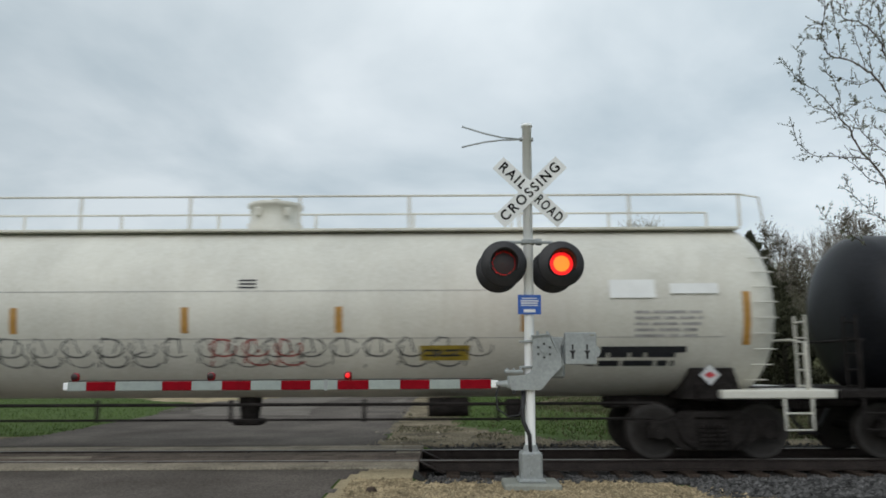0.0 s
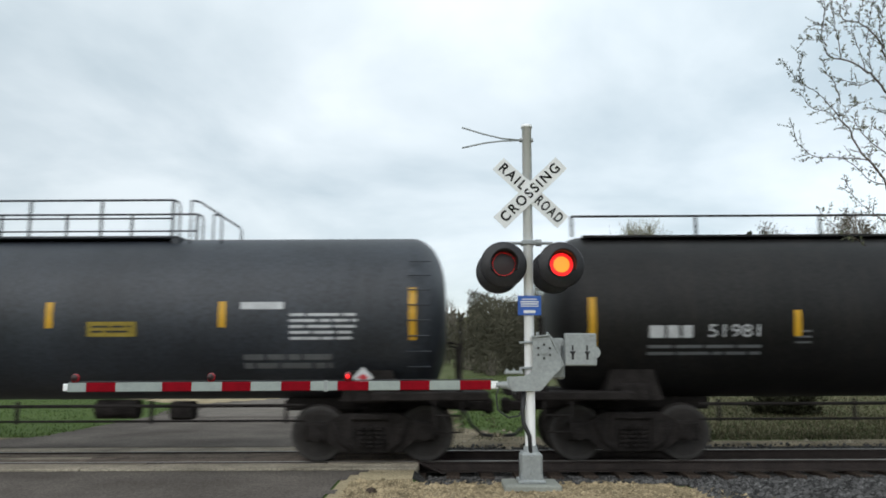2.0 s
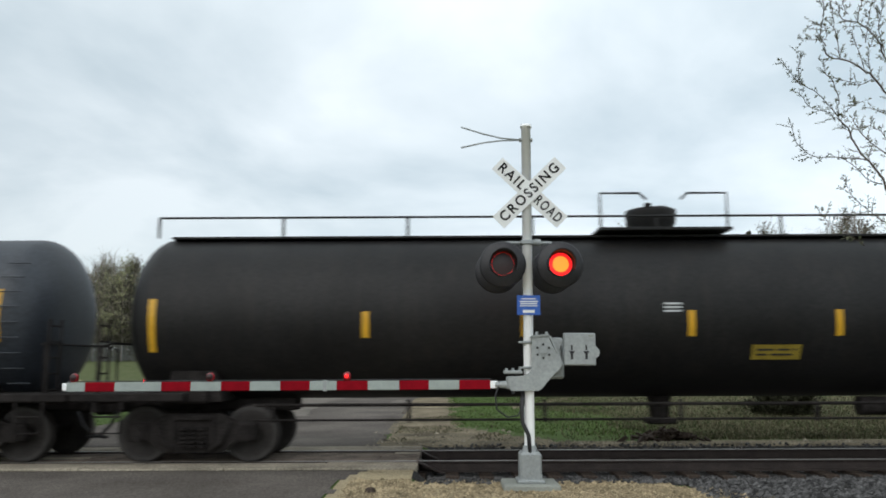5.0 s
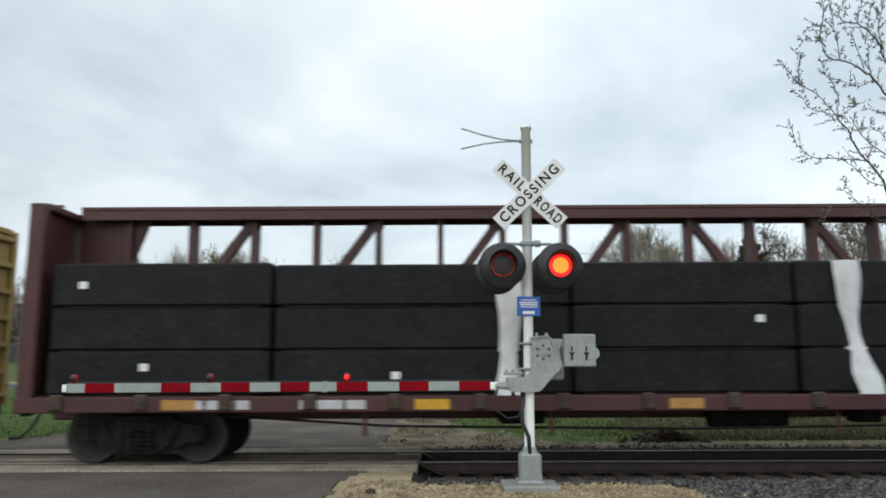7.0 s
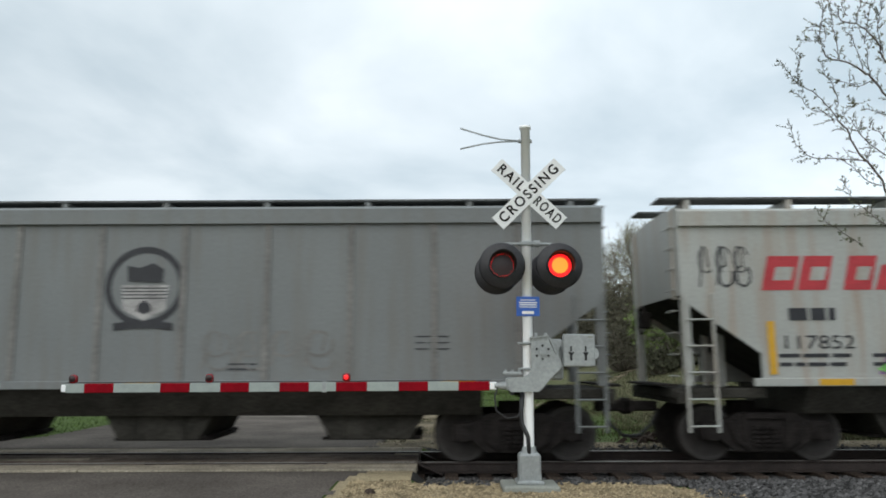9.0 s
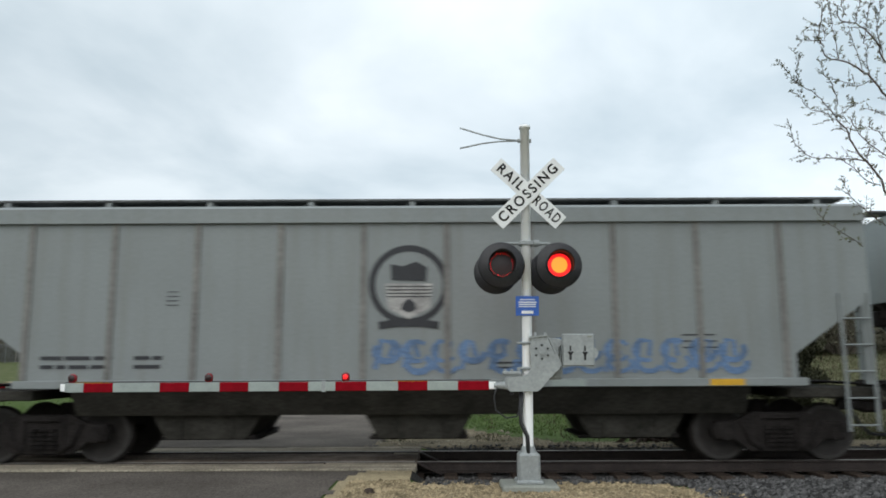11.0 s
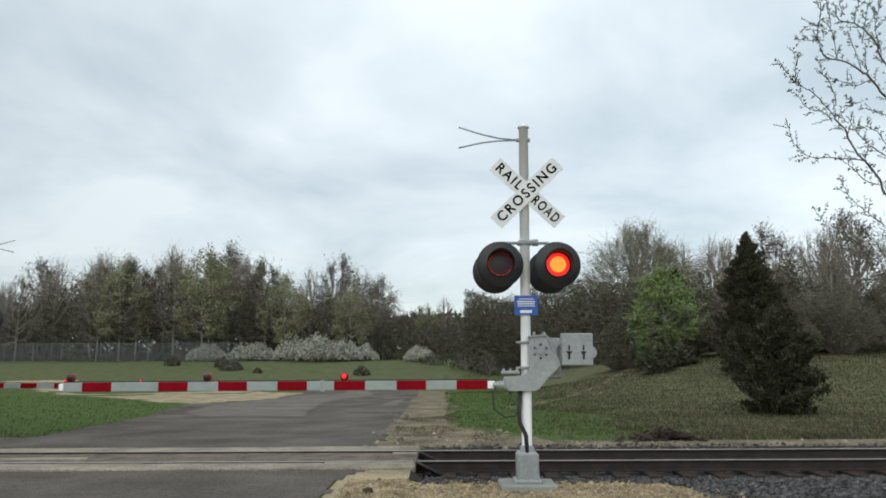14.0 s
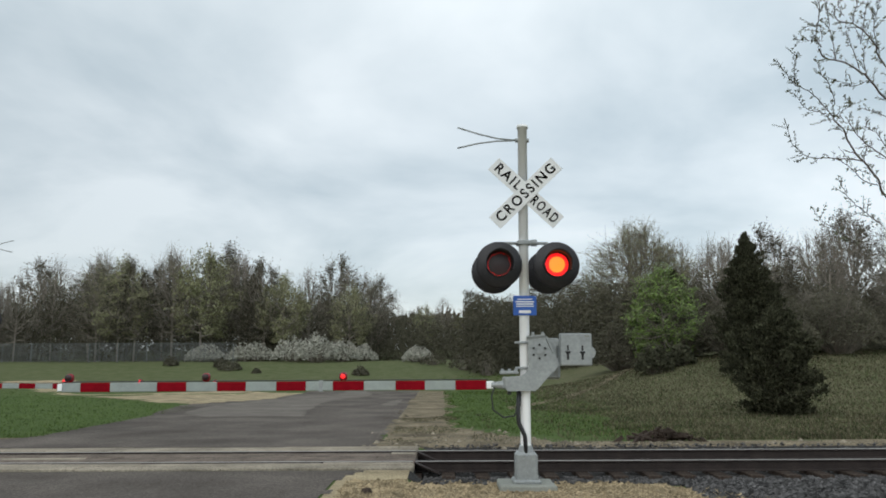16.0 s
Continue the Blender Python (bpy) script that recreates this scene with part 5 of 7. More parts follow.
def centerbeam_car(label, L, m, tears, load_label):
    car = thing("centerbeam_car", label, "centerbeam flatcar", "cars of the freight train")
    h = L / 2
    W = 1.45
    grimy = M_CBGRIME if m is M_CBYEL else m
    deck = part("deck", Geo().box((0, 0, 1.06), (L, 2 * W - 0.1, 0.10), 0.01), m, car)
    pl = part("data_panel", Geo().box((6.8, -W - 0.07, 0.84), (0.56, 0.02, 0.32), 0.004), M_STENCIL, car, "white-framed data panel under the sill")
    part("panel_print", Geo().box((6.8, -W - 0.084, 0.84), (0.42, 0.01, 0.22), 0.002), M_STENCIL2, pl)
    for sy in (-1, 1):
        part("side_sill", Geo().box((0, sy * W, 0.98), (L, 0.10, 0.24), 0.015), m, deck)
    part("centre_sill", Geo().box((0, 0, 0.84), (L, 0.5, 0.34), 0.03), m, deck)
    for k in range(16):
        x = -h + 0.7 + (L - 1.4) * k / 15
        part("tie_down", Geo().box((x, -W - 0.06, 1.02), (0.22, 0.10, 0.26), 0.03), M_CBTIE, deck)
        if k % 3 == 1:
            part("deck_mark", Geo().box((x + 0.6, -W - 0.055, 0.98), (0.55, 0.008, 0.16)), M_ORANGEMARK if k % 2 else M_YELLOW, deck)
    for a, b in ((-h + 3.3, 1.0), (-h + 5.1, 1.1), (h - 5.2, 0.8)):
        bars(deck, a, 0.98, b, 1, M_STENCIL, lambda x, z: -W - 0.052, 0.14, 0.1, 21, "deck_lettering")
    # end bulkheads
    for s in (-1, 1):
        bk = part("bulkhead", Geo().box((s * (h - 0.10), 0, 2.72), (0.08, 2 * W - 0.36, 3.2), 0.01), m, car)
        for sy in (-1, 1):
            part("corner_post", Geo().box((s * (h - 0.14), sy * (W - 0.08), 2.68), (0.26, 0.18, 3.22), 0.02), m, bk)
        part("top_beam", Geo().box((s * (h - 0.14), 0, 4.26), (0.26, 2 * W - 0.34, 0.12), 0.02), m, bk)
        for k in range(6):
            part("stiffener", Geo().box((s * (h - 0.02), 0, 1.5 + k * 0.52), (0.14, 2 * W - 0.3, 0.09), 0.01), m, bk)
        for yy in (-0.5, 0.5):
            part("stiffener", Geo().box((s * (h - 0.015), yy, 2.8), (0.12, 0.1, 3.3), 0.01), m, bk)
        add_truck(car, s * (h - 1.9))
        add_coupler(car, s * (h + 0.05), s)
    # centre truss
    tr = part("top_chord", Geo().box((0, 0, 4.42), (L - 0.6, 0.62, 0.07), 0.01), m, car)
    for sy in (-1, 1):
        part("chord_flange", Geo().box((0, sy * 0.28, 4.295), (L - 0.6, 0.05, 0.18), 0.01), grimy, tr)
    npan = 19
    for k in range(1, npan):
        x = -h + L * k / npan
        part("truss_post", Geo().box((x, 0, 2.75), (0.10, 0.36, 3.3), 0.01), grimy, tr)
        if k in (3, 5, 7, 9, 10, 12, 14, 16):
            sgn = -1 if k < 9.5 else 1
            x1 = x + sgn * L / npan * 0.62
            d = Vector((x1 - x, 0, -0.95))
            part("brace", Geo().box((x + d.x / 2, 0, 4.28 + d.z / 2), (d.length, 0.14, 0.17), 0.01, Matrix.Rotation(math.atan2(0.95, abs(d.x)) * sgn, 3, "Y")).box((x + sgn * 0.08, 0, 4.18), (0.34, 0.12, 0.26), 0.04), m, tr)
    for s in (-1, 1):
        part("end_gusset", Geo().prism([(s * (h - 0.2), 4.35), (s * (h - 1.5), 4.35), (s * (h - 1.15), 3.4), (s * (h - 0.2), 3.0)], -0.06, 0.06), m, tr)
    # wrapped lumber, three tiers
    rng = random.Random(hash_seed(label))
    for sy in (-1, 1):
        x = -h + 0.42
        k = 0
        while x < h - 0.6:
            l = min(rng.choice((3.66, 4.27, 4.88)), h - 0.42 - x)
            if l < 1.0:
                break
            for tier in range(3):
                z0 = 1.14 + tier * 0.715
                hh = 0.69 + (rng.uniform(-0.03, 0.02) if tier == 2 else 0)
                dy = rng.uniform(-0.03, 0.03)
                lp = part("lumber_pack", Geo().box((x + l / 2, sy * 0.80 + dy, z0 + hh / 2), (l - 0.05, 1.16, hh), 0.03), M_WRAP, car, load_label)
                part("batten", Geo().box((x + l / 2, sy * 0.80 + dy, z0 - 0.01), (l - 0.4, 1.06, 0.024)), M_TIE, lp)
                if sy < 0 and rng.random() < 0.6:
                    decal(lp, "tag", rect(x + rng.uniform(0.4, l - 0.4), z0 + rng.uniform(0.2, 0.5), 0.14, 0.12), M_WHITE, lambda a, b: 0.0 - 0.80 + dy - 0.58)
            x += l
            k += 1
    for i, tx in enumerate(tears):
        g = Geo()
        n = 9
        pts = []
        rr = random.Random(i + 3)
        for k in range(n + 1):
            z = 3.26 - 2.15 * k / n
            w = 0.19 + 0.035 * math.sin(k * 0.9 + i)
            o = tx + 0.04 * math.sin(k * 0.6 + i * 2) + (0.28 * k / n if i % 2 else 0.10 * k / n)
            y = -1.44 - 0.06 * math.sin(k * 0.7 + i)
            pts += [(o - w, y + 0.05, z), (o - w * 0.3, y - 0.06, z), (o + w * 0.35, y - 0.03, z), (o + w, y + 0.06, z)]
        fs = []
        for k in range(n):
            for j in range(3):
                fs.append((4 * k + j, 4 * k + j + 1, 4 * k + 5 + j, 4 * k + 4 + j))
        g.add(pts, fs, True)
        part("torn_wrap", g, M_TARP, car, "hanging strip of torn white wrapping")
    part("side_pipe", Geo().tube([(-h + 3.2, -1.2, 0.80), (-h + 6, -1.2, 0.62), (0, -1.2, 0.56), (h - 6, -1.2, 0.62), (h - 3.2, -1.2, 0.80)], 0.022, 6), M_TRUCK, car)
    part("air_tank", Geo().cyl((0.6, -0.5, 0.72), (1.9, -0.5, 0.72), 0.2, n=18), M_TRUCK, car)
    part("brake_valve", Geo().box((3.2, -0.6, 0.76), (0.5, 0.3, 0.3), 0.04), M_TRUCK, car)
    part("brake_cylinder", Geo().box((-2.6, -0.4, 0.72), (0.8, 0.4, 0.24), 0.04), M_TRUCK, car)
    for k in (-5.2, -2.2, 2.4, 5.6):
        part("stirrup", Geo().box((k, -1.3, 0.72), (0.07, 0.04, 0.5), 0.008), m, deck)
    return car


def hash_seed(s):
    return sum(ord(c) * (i + 1) for i, c in enumerate(s)) % 9973


SPEED = 22.4
TRAIN = []


def place(car, left, right):
    TRAIN.append((car, (left + right) / 2))


white_tank = tank_car("cream-white pressure tank car with faded graffiti", 18.2, M_TWHITE, 1.5, 2.50, "pressure", 0.35, stripe=M_ORANGEMARK, marks=(-8.4, -6.3, -3.52, -0.74, 1.76, 4.77, 8.36), panel=3.47, hrail=0.57)
place(white_tank, -12.6, 5.6)
place(tank_car("glossy black tank car with a short top platform", 18.05, M_TBLACK, style="short", dome=0.1, num="202578", numx=2.7, marks=(-8.13, -5.11, -2.4, 1.55, 2.48, 5.27, 8.3), panel=3.32, span=(-4.75, 1.15)), 6.9, 24.95)
place(tank_car("dusty dark grey tank car with a short top platform", 18.3, M_TGREY, style="long", dome=0.15, num="210869", numx=2.3, marks=(-8.63, -5.72, -3.16, -0.28, 2.68, 5.5, 8.6), panel=3.7), 26.5, 44.8)
place(tank_car("grimy black tank car with a low side rail", 18.35, M_TDARK, style="low", dome=0.0, num="51981", numx=2.4, marks=(-8.6, -5.27, -1.94, 1.44, 3.65, 5.87, 8.58), panel=-0.8), 46.6, 64.95)
place(tank_car("faded blue-grey tank car with full-length handrails", 18.85, M_TGREY, style="full", dome=0.0, num="173", numx=2.9, marks=(-8.9, -5.16, -2.6, -0.09, 2.55, 5.74, 8.88), panel=1.8), 66.6, 85.45)
place(tank_car("dusty dark grey tank car, number painted on its side", 18.4, M_TGREY, style="short", dome=0.0, num="2", numx=2.4, span=(-4.0, 1.2)), 86.9, 105.3)
place(tank_car("grimy black tank car coupled ahead of the lumber cars", 18.4, M_TDARK, style="low", dome=0.0), 106.6, 125.0)
place(centerbeam_car("yellow centerbeam flatcar loaded with black-wrapped lumber", 21.6, M_CBYEL, (-2.66, 2.74), "black plastic-wrapped stack of lumber"), 126.5, 148.1)
place(centerbeam_car("dark red centerbeam flatcar loaded with black-wrapped lumber", 21.6, M_CBRED, (-2.92, 2.62), "black plastic-wrapped stack of lumber"), 149.9, 171.5)
h1 = hopper_car("grey covered hopper with pink and coral graffiti", 15.1, M_HOPPER, num="653493")
h2 = hopper_car("dull grey covered hopper with round dark emblem", 14.9, M_HOPPER3, num="651812")
h3 = hopper_car("rust-streaked white covered hopper with red lettering", 15.0, M_HOPWHITE, M_HOPWHITE, num="", logo=False, ribs=False, ZE=4.08, lift=0.36)
h4 = hopper_car("grey covered hopper between the lettered and tagged cars", 15.0, M_HOPPER, num="")
h5 = hopper_car("grey covered hopper with blue graffiti along the sill", 14.9, M_HOPPER, num="")
h6 = hopper_car("clean light grey covered hopper with round emblem", 14.85, M_HOPPER2, num="654450")
h7 = hopper_car("dull grey covered hopper with ribbed sides", 14.95, M_HOPPER3, num="651903")
h8 = hopper_car("mustard yellow covered hopper with black and white graffiti", 15.8, M_HOPYEL, M_HOPRIBY, num="", logo=False, ribs=False, ZE=4.05, lift=0.40)
place(h1, 173.1, 188.2)
place(h2, 189.3, 204.2)
place(h3, 205.45, 220.4)
place(h4, 221.9, 236.9)
place(h5, 238.4, 253.3)
place(h6, 254.65, 269.5)
place(h7, 270.8, 285.75)
place(h8, 287.2, 303.0)


# ---- graffiti and painted panels ----
FLAT = lambda x, z: -1.504
JACKET = lambda x, z: -math.sqrt(max(0.01, 2.25 - (z - 2.50) ** 2))


def scrawl(car, x0, x1, z0, z1, n, m, w, surf, seed, label):
    """A row of looping painted letters."""
    rng = random.Random(seed)
    pitch = (x1 - x0) / n
    top = None
    for k in range(n):
        cx_ = x0 + pitch * (k + 0.5)
        zm, hh = (z0 + z1) / 2, (z1 - z0) / 2
        a0 = rng.uniform(20, 160)
        forms = [arcpts(cx_, zm + hh * 0.35, pitch * 0.42, hh * 0.6, a0, a0 + rng.uniform(200, 330), 12),
                 [(cx_ - pitch * 0.42, z0 + rng.uniform(0, 0.1)), (cx_ - pitch * 0.3, zm), (cx_ - pitch * 0.2, z1), (cx_ + pitch * rng.uniform(-0.1, 0.3), z1 - 0.03), (cx_ + pitch * 0.1, zm)],
                 arcpts(cx_ + pitch * 0.1, zm - hh * 0.4, pitch * 0.40, hh * 0.5, rng.uniform(90, 180), rng.uniform(330, 420), 10)]
        for f in (forms if rng.random() < 0.7 else forms[:2]):
            o = stroke(car, "paint_stroke", f, w * rng.uniform(0.7, 1.3), m, surf, 0.006, parent=top)
            if top is None:
                top = o
                tagged(o, label)
    return top


scrawl(white_tank, -3.9, 4.3, 1.52, 2.02, 15, M_GFAINT_DARK, 0.022, JACKET, 5, "thin black and red graffiti scrawl")
scrawl(white_tank, -0.4, 1.2, 1.55, 2.0, 3, M_GRED, 0.03, JACKET, 8, "thin red graffiti scrawl")
for z in (2.77, 2.0):
    stroke(white_tank, "jacket_seam", [(-8.0, z), (4.2 if z > 2.5 else 8.0, z)], 0.012, M_GFAINT, JACKET, 0.004)
for x, z, w, h in ((6.52, 2.78, 0.74, 0.30), (7.52, 2.78, 0.78, 0.17)):
    decal(white_tank, "repaint_patch", rect(x, z, w, h), M_WHITE, JACKET, "fresh white paint patch", 0.03)
decal(white_tank, "stencil_panel", rect(6.7, 1.80, 1.4, 0.10), M_STENBLK, JACKET, "", 0.012)
# coral bubble letters and a painted face on the first grey hopper
for k, (x, w, hgt_) in enumerate(((-2.85, 0.34, 0.42), (-2.35, 0.36, 0.46), (-1.82, 0.32, 0.44))):
    o = stroke(h1, "bubble_letter", ring_poly(x, 1.86, w * 0.8, hgt_, 22) + [(x + w * 0.8, 1.86)], 0.09, M_CORAL, FLAT, 0.006)
    tagged(o, "coral painted bubble letters")
    decal(o, "letter_fill", ring_poly(x, 1.84, w * 0.62, hgt_ * 0.8, 18), M_PINKPALE, FLAT, "", 0.004)
    stroke(o, "letter_line", arcpts(x, 1.8, w * 0.35, hgt_ * 0.5, 60 + 70 * k, 250 + 70 * k), 0.06, M_CORAL, FLAT, 0.012)
face = decal(h1, "painted_face", [(1.15, 2.25), (1.45, 2.45), (1.75, 2.66), (2.25, 2.74), (2.75, 2.62), (3.05, 2.40), (3.35, 2.20), (3.45, 1.9), (3.2, 1.6), (2.75, 1.44), (2.2, 1.36), (1.75, 1.44), (1.35, 1.6), (1.1, 1.9)], M_PINK, FLAT, "pink graffiti with black outlines", 0.005)
for s, cx_ in ((-1, 1.30), (1, 3.10)):
    decal(face, "ear", ring_poly(cx_, 2.60, 0.36, 0.26, 18), M_CORAL, FLAT, "", 0.008)
    stroke(face, "outline", arcpts(cx_, 2.58, 0.40, 0.30, 90 - s * 120, 90 + s * 100), 0.09, M_GBLACK, FLAT, 0.012)
    ex = 2.25 + s * 0.55
    decal(face, "almond", [(ex - 0.36, 2.20), (ex - 0.15, 2.34), (ex + 0.15, 2.34), (ex + 0.36, 2.22), (ex + 0.12, 2.08), (ex - 0.14, 2.08)], M_GOLIVE, FLAT, "", 0.012)
    stroke(face, "outline", [(ex - 0.38, 2.20), (ex - 0.16, 2.36), (ex + 0.16, 2.36), (ex + 0.38, 2.22), (ex + 0.12, 2.06), (ex - 0.14, 2.06), (ex - 0.38, 2.20)], 0.045, M_GBLACK, FLAT, 0.016)
    decal(face, "spot", ring_poly(ex, 2.2, 0.07, 0.09, 12), M_GBLACK, FLAT, "", 0.02)
    for k in range(4):
        zz = 2.25 - 0.2 * k
        x_ = 2.25 + s * (1.18 - 0.05 * k)
        stroke(face, "stripe", [(x_, zz), (x_ - s * 0.14, zz - 0.05), (x_ - s * 0.30, zz - 0.02)], 0.075, M_GBLACK, FLAT, 0.012)
        stroke(face, "spike", [(x_ + s * 0.04, zz + 0.1), (x_ - s * 0.05, zz - 0.02), (x_ + s * 0.02, zz - 0.12)], 0.06, M_GBLACK, FLAT, 0.014)
    stroke(face, "fold", arcpts(2.25 + s * 0.28, 1.78, 0.28, 0.17, 200, 350), 0.05, M_GBLACK, FLAT, 0.013)
decal(face, "nose", [(2.07, 2.0), (2.43, 2.0), (2.32, 1.88), (2.25, 1.80), (2.18, 1.88)], M_GBLACK, FLAT, "", 0.014)
stroke(face, "stripe", arcpts(2.25, 2.62, 0.22, 0.08, 180, 360), 0.05, M_CORAL, FLAT, 0.012)
stroke(face, "stripe", [(2.12, 2.5), (2.15, 2.1)], 0.05, M_CORAL, FLAT, 0.012)
stroke(face, "stripe", [(2.38, 2.5), (2.35, 2.1)], 0.05, M_CORAL, FLAT, 0.012)
stroke(face, "outline", arcpts(2.25, 1.5, 0.5, 0.12, 190, 350), 0.08, M_CORAL, FLAT, 0.012)
scrawl(h1, 3.8, 4.55, 2.3, 2.7, 3, M_STENBLK, 0.04, FLAT, 15, "small dark graffiti tag")
scrawl(h1, 3.8, 4.6, 1.95, 2.25, 3, M_STENBLK, 0.04, FLAT, 16, "small dark graffiti tag")
scrawl(h1, 4.7, 6.1, 1.5, 1.8, 3, M_STENBLK, 0.05, FLAT, 17, "small dark graffiti tag")
scrawl(h1, -1.4, -0.8, 1.55, 1.85, 2, M_PINK, 0.03, FLAT, 18, "faint pink graffiti")
scrawl(h2, 0.9, 3.1, 1.5, 2.15, 4, M_HOPRIB, 0.04, FLAT, 19, "faded graffiti outline")
scrawl(h5, -0.6, 5.4, 1.45, 1.98, 13, M_GBLUE, 0.085, FLAT, 20, "blue graffiti lettering")
# white hopper: red slanted lettering blocks, dark bars, coloured wall of paint
sl = 0.14
for x0, x1, zt in ((-6.19, -5.66, 3.33), (-5.60, -5.12, 3.33), (-4.86, -4.40, 3.33), (-4.34, -3.98, 3.18), (-3.92, -3.80, 3.33), (-3.72, -3.58, 3.40)):
    blk = decal(h3, "lettering_block", [(x0, 2.77), (x1, 2.77), (x1 + sl, zt), (x0 + sl, zt)], M_CPRED, FLAT, "large red slanted lettering block")
    if x1 - x0 > 0.3:
        decal(blk, "lettering_gap", [(x0 + 0.2, 2.93), (x1 - 0.04, 2.93), (x1 + 0.03, zt - 0.18), (x0 + 0.26, zt - 0.18)], M_HOPWHITE, FLAT, "", 0.008)
bars(h3, -5.4, 2.38, 0.8, 1, M_STENBLK, FLAT, 0.2, 0.1, 41, "reporting_mark")
number(h3, "117852", -5.34, 1.92, 0.31, M_STENBLK, FLAT, 1.12)
scrawl(h3, -7.2, -6.35, 2.8, 3.5, 3, M_STENBLK, 0.03, FLAT, 42, "small dark graffiti tag")
for x, tall in ((-6.08, 0.85), (-3.85, 0.42), (-1.0, 0.42), (1.9, 0.42), (4.4, 0.42), (6.3, 0.85)):
    decal(h3, "reflective_mark", rect(x, 1.42 + tall / 2, 0.12, tall), M_YELLOW, FLAT, "", 0.016)
rp = random.Random(44)
wall = decal(h3, "graffiti_base", [(-4.4, 1.42), (3.6, 1.42), (3.5, 1.75), (2.6, 2.0), (1.2, 1.95), (0.4, 2.1), (-0.8, 2.28), (-2.4, 2.34), (-3.4, 2.1), (-4.2, 1.8)], M_GPURPLE, FLAT, "colourful graffiti along the lower side", 0.004)
for k in range(70):
    x = rp.uniform(-4.2, 3.2)
    z = rp.uniform(1.5, 2.1) if x < 1 else rp.uniform(1.5, 1.8)
    a = rp.uniform(0, 90)
    decal(wall, "paint_patch", [(x + rp.uniform(0.14, 0.34) * math.cos(radians(a + 60 * j)), z + rp.uniform(0.08, 0.22) * math.sin(radians(a + 60 * j))) for j in range(6)], rp.choice((M_GGREEN, M_GTEAL, M_CORAL, M_GPURPLE, M_GOLIVE)), FLAT, "", 0.006 + 0.0002 * k)
for k in range(14):
    x = -4.1 + k * 0.55
    stroke(wall, "outline", [(x, 1.46), (x + 0.05, 1.8), (x + 0.2, 2.05 if k < 9 else 1.8), (x + 0.4, 1.75)], 0.05, M_GTEAL if k % 2 else M_GBLACK, FLAT, 0.024)
part("rust_streak", Geo().box((0, -1.534, 4.02), (11.0, 0.004, 0.14)), M_RUST, h3, "rust streaks along the eave")
# yellow hopper: dark lettering blocks, number, black and white graffiti
bars(h8, -5.92, 2.77, 0.86, 1, M_STENBLK, FLAT, 0.26, 0.1, 51, "reporting_mark")
number(h8, "51586", -5.71, 2.27, 0.36, M_STENBLK, FLAT, 1.24)
decal(h8, "stencil_panel", rect(-4.66, 2.51, 0.26, 0.25), M_ORANGEMARK, FLAT, "small faded panel")
decal(h8, "stencil_panel", rect(6.2, 1.9, 0.3, 0.2), M_STENBLK, FLAT, "small dark panel")
for x, tall in ((-6.67, 0.88), (-4.04, 0.44), (-1.25, 0.44), (1.4, 0.44), (4.05, 0.44), (6.74, 0.88)):
    decal(h8, "reflective_mark", rect(x, 1.62 + tall / 2, 0.12, tall), M_YELLOW, FLAT, "", 0.03)
for x in (-3.5, -1.15, 1.1):
    a = [(x, 1.52), (x + 0.02, 2.0), (x + 0.34, 2.02), (x + 0.26, 2.32), (x + 0.70, 2.38), (x + 0.62, 1.9), (x + 0.78, 1.52), (x + 0.4, 1.46)]
    b = [(x + 0.78, 1.50), (x + 1.08, 1.72), (x + 0.86, 1.86), (x + 0.80, 2.12), (x + 1.0, 2.36), (x + 1.66, 2.38), (x + 1.56, 2.0), (x + 1.52, 1.50), (x + 1.2, 1.44)]
    for q in (a, b):
        o = decal(h8, "graffiti_letter", q, M_GBLACK, FLAT, "black graffiti letter with white outline", 0.008)
        stroke(o, "outline", q + [q[0]], 0.07, M_WHITE, FLAT, 0.012)
    for k in range(4):
        stroke(o, "highlight", arcpts(x + 0.12 + 0.12 * k, 1.75, 0.05, 0.08, 30, 300, 8), 0.025, M_WHITE, FLAT, 0.014)
    stroke(o, "highlight", arcpts(x + 1.0, 1.95, 0.07, 0.06, 0, 360, 10), 0.03, M_HOPYEL, FLAT, 0.014)
scrawl(h8, 3.0, 3.9, 1.62, 1.85, 3, M_WHITE, 0.05, FLAT, 52, "small white graffiti tag")
scrawl(h8, 4.6, 6.0, 1.7, 2.1, 4, M_HOPRIB, 0.03, FLAT, 53, "faded dark scribble")


